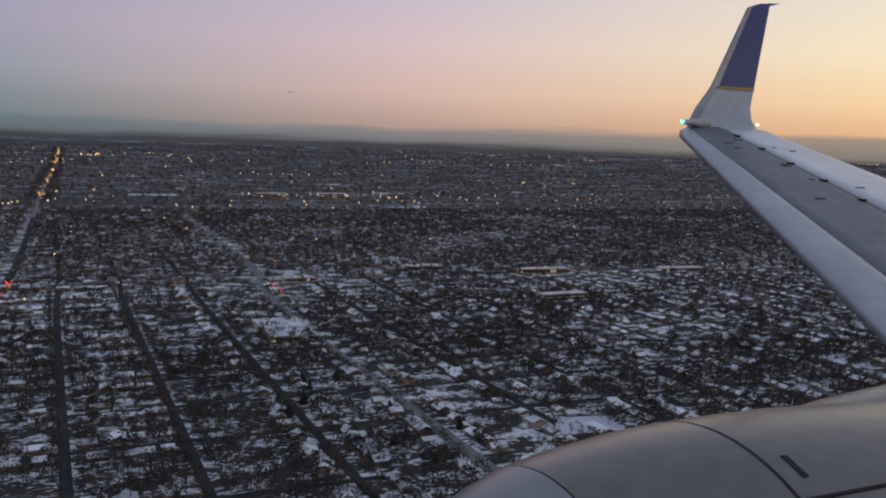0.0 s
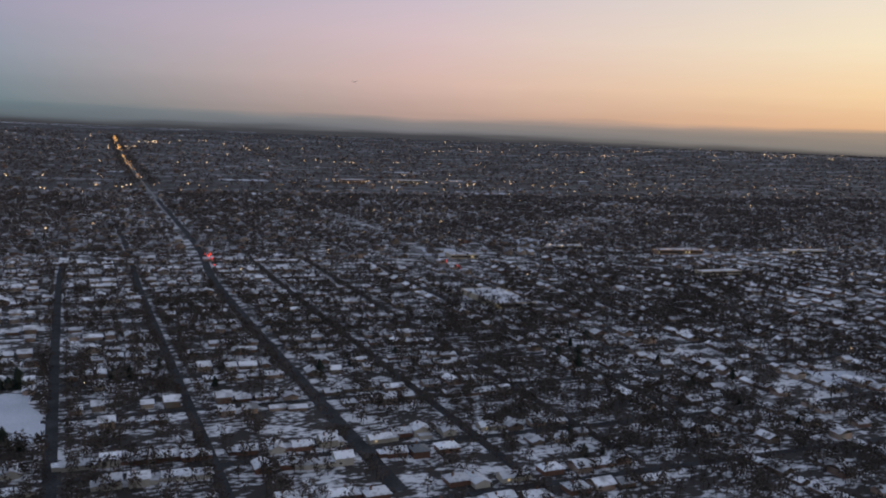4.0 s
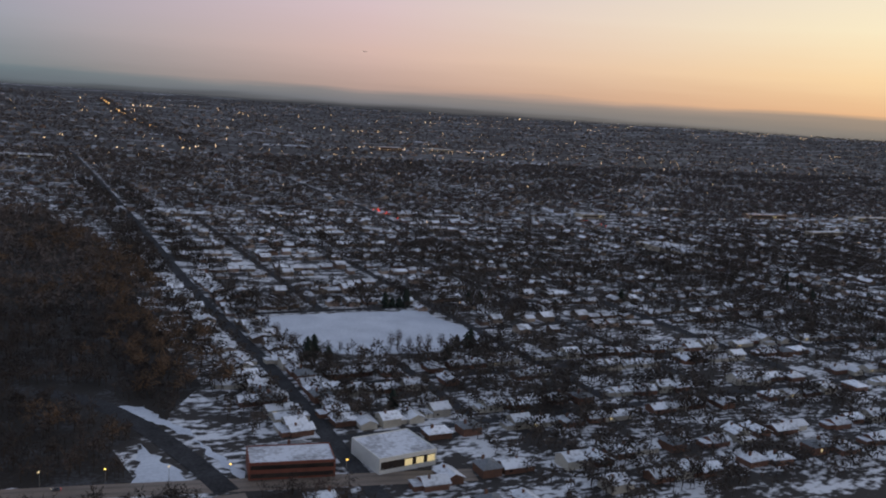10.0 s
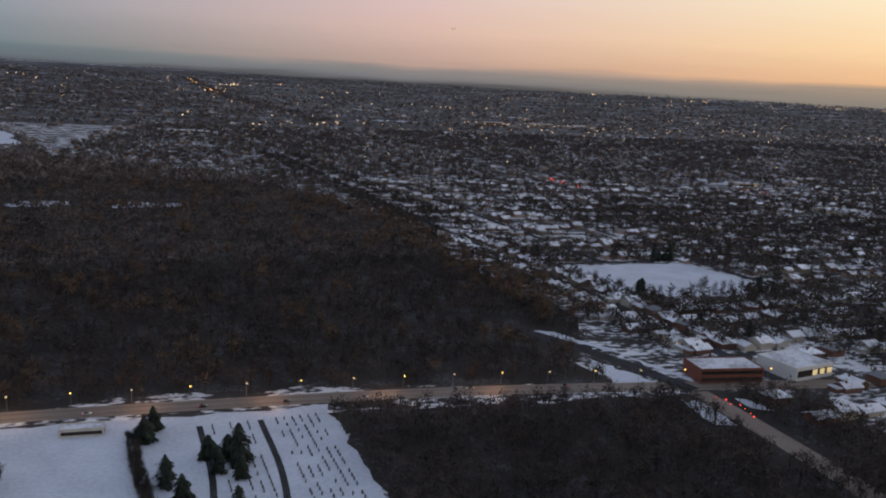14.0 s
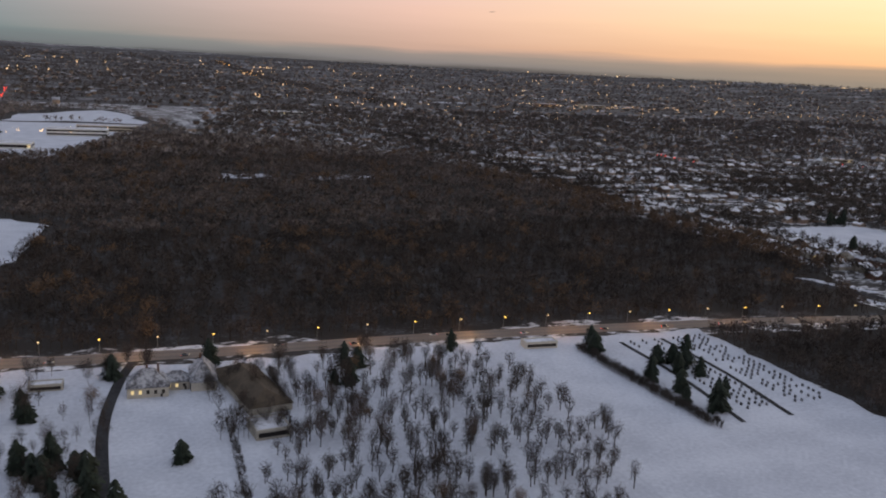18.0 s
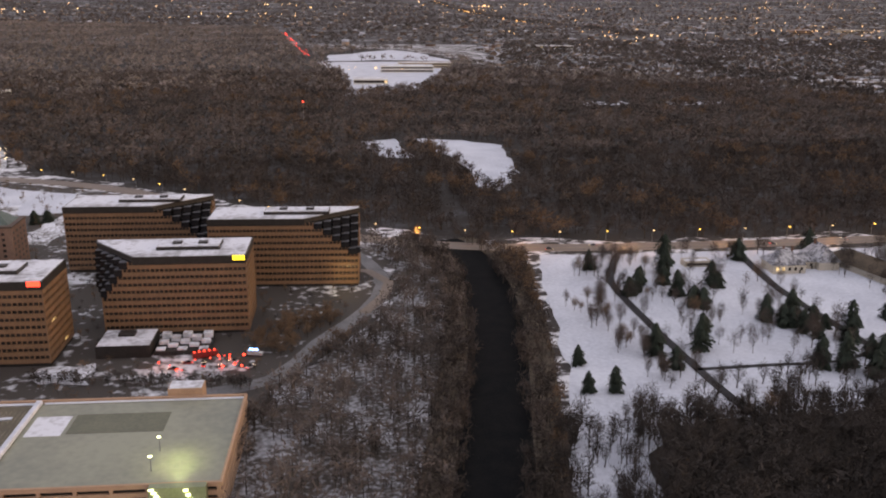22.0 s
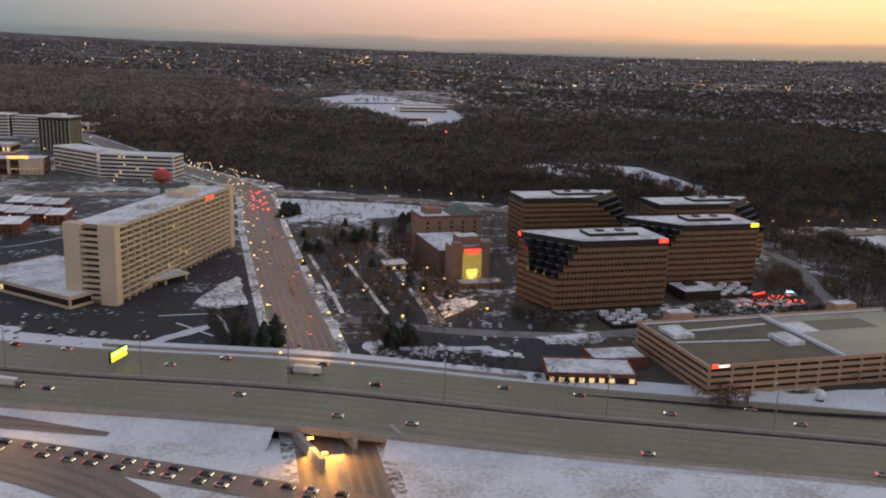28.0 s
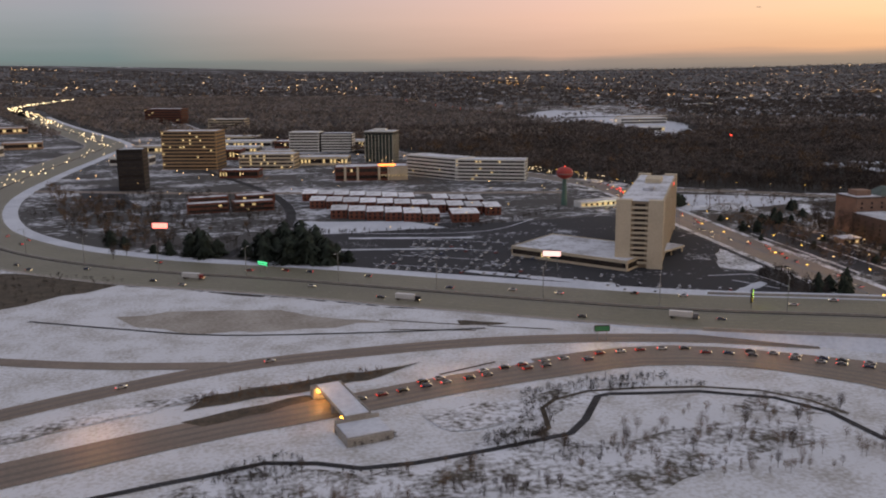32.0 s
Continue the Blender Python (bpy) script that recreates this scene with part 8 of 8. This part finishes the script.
x, y = line_lights([(-6, 1900), (0, 2098), (54, 3782), (75, 4600)], 64, 4)
lights("avenue_lights", x, y, 1.0, LAMP_ORANGE, "far headlights and lamps along a straight avenue", 0.00045)
x, y = line_lights([(-33, 780), (-28, 860)], 9, 2)
lights("crossing_lights", x, y, 2.5, LAMP_RED, "red lights at a suburban crossing", 0.0007)
x, y = line_lights([(186, 979), (343, 872), (595, 800), (1100, 770)], 46, 10)
lights("shop_lights", x, y, 5, LAMP_FAR, "warm lights along the commercial street")
x, y = line_lights([(176, 420), (182, 612), (193, 756), (208, 952)], 16, 2)
lights("road_lights", x, y, 1.2, LAMP_WHITE, "headlights on the suburban avenue", 0.0003)
x, y = np.array([-323.5, -322, -323, -320.5, -321.5, -322.6, -324]), np.array([238, 234.5, 231, 229, 226, 222, 219.0])
lights("junction_lights", x, y, 0.8, LAMP_RED, "red brake lights queuing at the road junction", 0.0012)
x, y = line_lights([(189, 735), (196, 800)], 20, 1.6)
lights("brake_lights", x, y, 1.2, LAMP_RED, "red brake lights queuing on the avenue", 0.0005)
x, y = line_lights([(-752, 1250), (-760, 1340), (-768, 2010)], 34, 2)
lights("red_road_lights", x, y, 2, LAMP_RED, "red tail lights on the far forest road", 0.00042)
n = 330
x, y = RNG.uniform(-280, 1900, n), 320 + 1800 * RNG.random(n) ** 0.8
ok = suburb_keep(x, y) & (x < 1.25 * y)
lights("porch_lights", x[ok], y[ok], 3.2, LAMP_FAR, "scattered warm porch and street lights", 0.00055)
cx, cy = RNG.uniform(-2600, 4400, 70), 1500 + 3300 * RNG.random(70) ** 0.75
pick = RNG.integers(0, 70, 460)
n = 460
x, y = cx[pick] + RNG.normal(0, 70, n), cy[pick] + RNG.normal(0, 22, n)
stray = RNG.random(n) < 0.25
x, y = np.where(stray, RNG.uniform(-2600, 4400, n), x), np.where(stray, 1500 + 3200 * RNG.random(n), y)
ok = suburb_keep(x, y) & in_view(x, y)
lights("horizon_lights", x[ok], y[ok], 8, LAMP_FAR, "distant town lights towards the horizon", 0.00043)
x, y = RNG.uniform(380, 760, 40), RNG.uniform(1880, 2010, 40)
lights("hospital_lights", x, y, 6, LAMP_FAR, "warm lights round the far hospital")
x, y = line_lights([(-1309, 560), (-1306, 640), (-1292, 780), (-1284, 890), (-1310, 1000), (-1400, 1300), (-1490, 1640), (-1575, 1960), (-1545, 2500)], 260, 6)
lights("expressway_lights", x, y, 1.5, LAMP_WHITE, "dense headlights on the bending expressway", 0.00055)
x, y = RNG.uniform(-1270, -1010, 95), RNG.uniform(480, 900, 95)
lights("strip_lights", x, y, 4.5, LAMP_FAR, "lamps among the commercial buildings", 0.0005)
x, y = RNG.uniform(-730, -600, 18), RNG.uniform(990, 1075, 18)
lights("school_lights", x, y, 4, LAMP_FAR, "lamps round the far school", 0.0004)
x, y = RNG.uniform(-854, -832, 16), RNG.uniform(207, 216, 16)
lights("emergency_lights", x, y, 0.9, LAMP_RED, "red flashing lights of vehicles before the offices", 0.0012)
x, y = line_lights([(-969, 395), (-962, 458)], 26, 2.5)
lights("avenue_brake_lights", x, y, 1.0, LAMP_RED, "red brake lights queuing towards the junction", 0.0007)
x, y = line_lights([(-962, 458), (-974, 520), (-1003, 600)], 90, 6)
lights("junction_lights", x, y, 4, LAMP_WHITE, "lamps and signals at the busy junction", 0.0004)


# ---- distant airliner ----
air = new("distant_airliner")
air.matrix_world = pose(760, 2900, 285, 0, 0, 0) @ Matrix.Scale(0.45, 4)
tagged(air, "distant white airliner on approach with landing lights", "airplane")
bm = tube(bmesh.new(), (-17, 0, 0), (12, 0, 0), 1.5, 1.5, 10)
tube(bm, (12, 0, 0), (19, 0, 0.6), 1.5, 0.3, 10)
tube(bm, (-17, 0, 0), (-19.5, 0, -0.3), 1.5, 0.5, 10)
part("fuselage", bm, PAINTS["silver"], air)
for s in (-1, 1):
    bm = bmesh.new()
    v = [bm.verts.new(q) for q in ((-3, 0, -0.8), (4, 0, -0.8), (10, s * 16, 1.0), (7.5, s * 16, 1.0))]
    w = [bm.verts.new((q.co.x, q.co.y, q.co.z + 0.5)) for q in v]
    bm.faces.new(v); bm.faces.new(w)
    for i in range(4):
        bm.faces.new((v[i], v[(i + 1) % 4], w[(i + 1) % 4], w[i]))
    bmesh.ops.recalc_face_normals(bm, faces=bm.faces[:])
    part("wing", bm, PAINTS["silver"], air)
    part("engine", tube(bmesh.new(), (-2.5, s * 5.5, -1.6), (1.5, s * 5.5, -1.6), 0.9, 0.7, 10), PAINTS["grey"], air)
part("tail_fin", box(14, -0.2, 0.5, 18.5, 0.2, 6.5), PAINTS["blue"], air)
part("landing_light", box(-19.9, -0.5, -0.8, -19.3, 0.5, 0.2), LAMP_WHITE, air)


# ---- the airliner's own wing and engine, where the flight begins ----
ALU = mat("brushed_nacelle_metal", (0.30, 0.30, 0.31), (0.25, 0.25, 0.26), 1.2, 0.32, 0.75, fine=12)
NACELLE = mat("grey_nacelle_paint", (0.215, 0.195, 0.185), (0.165, 0.152, 0.145), 1.5, 0.30, 0.6, bump=0.02, fine=10, spec=0.5)
WING_GREY = mat("grey_wing_paint", (0.20, 0.205, 0.23), (0.14, 0.145, 0.165), 1.0, 0.5, 0.1, fine=8)
WING_PALE = mat("pale_wing_paint", (0.46, 0.475, 0.51), (0.38, 0.395, 0.43), 1.0, 0.42, 0.1, fine=8)
BLUE_PAINT = mat("navy_winglet_paint", (0.035, 0.05, 0.20), (0.03, 0.042, 0.17), 2.0, 0.35, spec=0.5)
BLACK = mat("inlet_black", (0.012, 0.012, 0.012), (0.02, 0.02, 0.02), 2, 0.7)
BASE = Vector((0.0, 0.0, 139.7))


def le(y):
    return Vector((6.2 - 0.52 * (7.5 - y), y, 0.20 - 0.238 * (7.5 - y)))


def te(y):
    return Vector((7.2 - 0.15 * (7.5 - y), y, 0.285 - 0.243 * (7.5 - y)))


def panel(bm, k0, k1, y0, y1, lift, n=10, thick=0.02):
    """A strip of the wing's upper side between two shares of the chord."""
    rows = []
    for i in range(n + 1):
        y = y0 + (y1 - y0) * i / n
        a, b = le(y), te(y)
        c = (b - a).length
        row = []
        for j in range(7):
            k = k0 + (k1 - k0) * j / 6
            p = a.lerp(b, k)
            p.z += c * 0.13 * (math.sqrt(max(k, 0.0)) * 0.75 - k * 0.75 + 0.10 * k * (1 - k)) * 1.4 + lift
            row.append(bm.verts.new(p))
        rows.append(row)
    for r0, r1 in zip(rows, rows[1:]):
        for j in range(6):
            f = bm.faces.new((r0[j], r0[j + 1], r1[j + 1], r1[j]))
            f.smooth = True
    g = bmesh.ops.extrude_face_region(bm, geom=bm.faces[:])
    for v in g["geom"]:
        if isinstance(v, bmesh.types.BMVert):
            v.co.z -= thick
    bmesh.ops.recalc_face_normals(bm, faces=bm.faces[:])
    return bm


wing = new("airliner_wing")
wing.matrix_world = Matrix.Translation(BASE)
tagged(wing, "grey swept airliner wing with a navy-tipped winglet", "wing")
part("wing_box", panel(bmesh.new(), 0.12, 0.52, 1.0, 7.45, 0.0, thick=0.12), WING_GREY, wing)
part("slat", panel(bmesh.new(), 0.0, 0.12, 1.0, 7.48, 0.003, thick=0.06), WING_PALE, wing, "pale leading-edge slat")
WING_BRIGHT = mat("white_flap_paint", (0.74, 0.74, 0.76), (0.62, 0.62, 0.65), 1.0, 0.38, 0.1, fine=8)
part("aileron", panel(bmesh.new(), 0.53, 1.0, 4.3, 7.3, 0.015, thick=0.05), WING_BRIGHT, wing, "white aileron at the trailing edge")
part("flap", panel(bmesh.new(), 0.53, 1.0, 1.0, 4.25, 0.015, thick=0.05), WING_BRIGHT, wing, "white flap")
for i in range(9):
    y = 2.6 + i * 0.55
    p = le(y).lerp(te(y), 0.50)
    c = (te(y) - le(y)).length
    zz = p.z + c * 0.13 * (0.53 - 0.375 + 0.025) * 1.4
    part("fastener_plate", box(p.x - 0.022, p.y - 0.03, zz - 0.01, p.x + 0.022, p.y + 0.03, zz + 0.014), BLACK, wing)
sections = [(0.0, 6.25, 7.25, 7.45, 0.165, 0.225), (0.10, 6.42, 7.30, 7.62, 0.30, 0.36), (0.3, 6.62, 7.38, 7.74, 0.48, 0.50), (0.52, 6.86, 7.47, 7.80, 0.72, 0.72), (1.0, 7.45, 7.76, 7.95, 1.66, 1.70), (1.04, 7.62, 7.95, 7.97, 1.72, 1.755)]


def winglet(bm, i0, i1, k0, k1, half=0.03):
    rows = []
    for _, xa, xb, y, za, zb in sections[i0:i1 + 1]:
        row = []
        for k in (k0, (k0 + k1) / 2, k1):
            w = half * 0.45 + 0.004
            x, z = xa + (xb - xa) * k, za + (zb - za) * k
            row.append((bm.verts.new((x, y - w, z)), bm.verts.new((x, y + w, z))))
        rows.append(row)
    for r0, r1 in zip(rows, rows[1:]):
        for j in range(2):
            for s in (0, 1):
                bm.faces.new((r0[j][s], r0[j + 1][s], r1[j + 1][s], r1[j][s]))
        bm.faces.new((r0[0][0], r0[0][1], r1[0][1], r1[0][0])); bm.faces.new((r0[2][0], r0[2][1], r1[2][1], r1[2][0]))
    bmesh.ops.recalc_face_normals(bm, faces=bm.faces[:])
    return bm


part("winglet_base", winglet(bmesh.new(), 0, 3, 0.14, 1.0), WING_PALE, wing, "pale winglet root")
part("winglet_tip", winglet(bmesh.new(), 3, 5, 0.14, 1.0), BLUE_PAINT, wing, "navy blue winglet upper part")
part("winglet_edge", winglet(bmesh.new(), 0, 5, 0.0, 0.14), ALU, wing, "bare metal leading edge")
part("winglet_stripe", box(6.94, 7.76, 0.705, 7.46, 7.77, 0.73), mat("gold_stripe", (0.5, 0.32, 0.08), (0.45, 0.28, 0.07), 2, 0.4), wing)
part("tip_fairing", tube(bmesh.new(), (6.22, 7.475, 0.30), (6.62, 7.55, 0.30), 0.022, 0.06, 10), WING_PALE, wing)
part("navigation_light", box(6.21, 7.46, 0.29, 6.235, 7.49, 0.315), LAMP_GREEN, wing, "green wingtip light")
part("strobe_light", box(7.27, 7.47, 0.30, 7.285, 7.50, 0.32), LAMP_WHITE, wing)


def revolve(bm, prof, x0, y0, z0, n=64):
    rows = []
    for x, r in prof:
        rows.append([bm.verts.new((x0 + x, y0 + r * math.cos(2 * math.pi * i / n), z0 + r * math.sin(2 * math.pi * i / n))) for i in range(n)])
    for a, b in zip(rows, rows[1:]):
        for i in range(n):
            f = bm.faces.new((a[i], a[(i + 1) % n], b[(i + 1) % n], b[i]))
            f.smooth = True
    bmesh.ops.recalc_face_normals(bm, faces=bm.faces[:])
    return bm


eng = new("jet_engine")
eng.matrix_world = Matrix.Translation(BASE)
tagged(eng, "silver-grey jet engine nacelle under the wing", "jet engine")
EX, EY, EZ = 0.0, 1.7, -1.328
part("cowl", revolve(bmesh.new(), [(1.10, 0.536), (1.22, 0.562), (1.45, 0.590), (1.59, 0.598)], EX, EY, EZ), NACELLE, eng)
part("rear_cowl", revolve(bmesh.new(), [(1.605, 0.598), (1.75, 0.601), (2.0, 0.600), (2.3, 0.587), (2.7, 0.56), (3.1, 0.50), (3.5, 0.42)], EX, EY, EZ), NACELLE, eng)
part("inlet_lip", revolve(bmesh.new(), [(1.094, 0.535), (1.0, 0.500), (0.93, 0.465), (0.905, 0.44), (0.93, 0.418), (1.02, 0.405), (1.1, 0.40)], EX, EY, EZ), ALU, eng, "polished metal inlet lip")
part("inlet_duct", revolve(bmesh.new(), [(1.1, 0.40), (1.4, 0.405), (1.65, 0.41)], EX, EY, EZ), BLACK, eng)
part("fan", revolve(bmesh.new(), [(1.6, 0.41), (1.58, 0.1), (1.45, 0.005)], EX, EY, EZ), BLACK, eng)
bm = bmesh.new()
bmesh.ops.create_uvsphere(bm, u_segments=40, v_segments=20, radius=1, matrix=Matrix.Translation((3.05, 1.86, -1.09)) @ Matrix.Diagonal((1.75, 0.36, 0.36, 1)))
for f in bm.faces:
    f.smooth = True
fairing = part("pylon_fairing", bm, NACELLE, eng)
for x, a in ((2.1, 120), (2.36, 120)):
    t = radians(a)
    k = 0.36 * math.sqrt(1 - ((x - 3.05) / 1.75) ** 2)
    bm = bmesh.new()
    c = Vector((x, 1.86 + k * math.cos(t), -1.09 + k * math.sin(t)))
    bmesh.ops.create_cube(bm, size=1, matrix=Matrix.Translation(c) @ Matrix.Rotation(t - math.pi / 2, 4, "X") @ Matrix.Diagonal((0.018, 0.08, 0.014, 1)))
    part("vent", bm, BLACK, fairing)
part("seam", revolve(bmesh.new(), [(1.590, 0.5975), (1.605, 0.5975)], EX, EY, EZ), BLACK, eng)
part("seam", revolve(bmesh.new(), [(1.094, 0.5345), (1.10, 0.5355)], EX, EY, EZ), BLACK, eng)
bm = bmesh.new()
c = Vector((2.3, EY + 0.599 * math.cos(radians(119)), EZ + 0.599 * math.sin(radians(119))))
bmesh.ops.create_cube(bm, size=1, matrix=Matrix.Translation(c) @ Matrix.Rotation(radians(29), 4, "X") @ Matrix.Diagonal((1.38, 0.008, 0.012, 1)))
part("latch_seam", bm, BLACK, eng)
for a, x in ((109, 1.67),):
    t = radians(a)
    bm = bmesh.new()
    c = Vector((x, EY + 0.595 * math.cos(t), EZ + 0.595 * math.sin(t)))
    bmesh.ops.create_cube(bm, size=1, matrix=Matrix.Translation(c) @ Matrix.Rotation(t - math.pi / 2, 4, "X") @ Matrix.Diagonal((0.018, 0.08, 0.012, 1)))
    part("vent", bm, BLACK, eng)
STAIN = mat("grimy_wing_marks", (0.07, 0.07, 0.075), (0.12, 0.12, 0.13), 6, 0.8)
sr = random.Random(5)
for i in range(16):
    y = sr.uniform(2.0, 7.0)
    k = sr.choice((0.30, 0.44, 0.62, 0.72))
    p = le(y).lerp(te(y), k)
    c = (te(y) - le(y)).length
    zz = p.z + c * 0.13 * (math.sqrt(k) * 0.75 - k * 0.75 + 0.10 * k * (1 - k)) * 1.4 + (0.016 if k > 0.52 else 0.001)
    w = sr.uniform(0.015, 0.05)
    part("grime_mark", box(p.x - w, p.y - 0.02, zz - 0.008, p.x + w, p.y + 0.02, zz + 0.004), STAIN, wing)
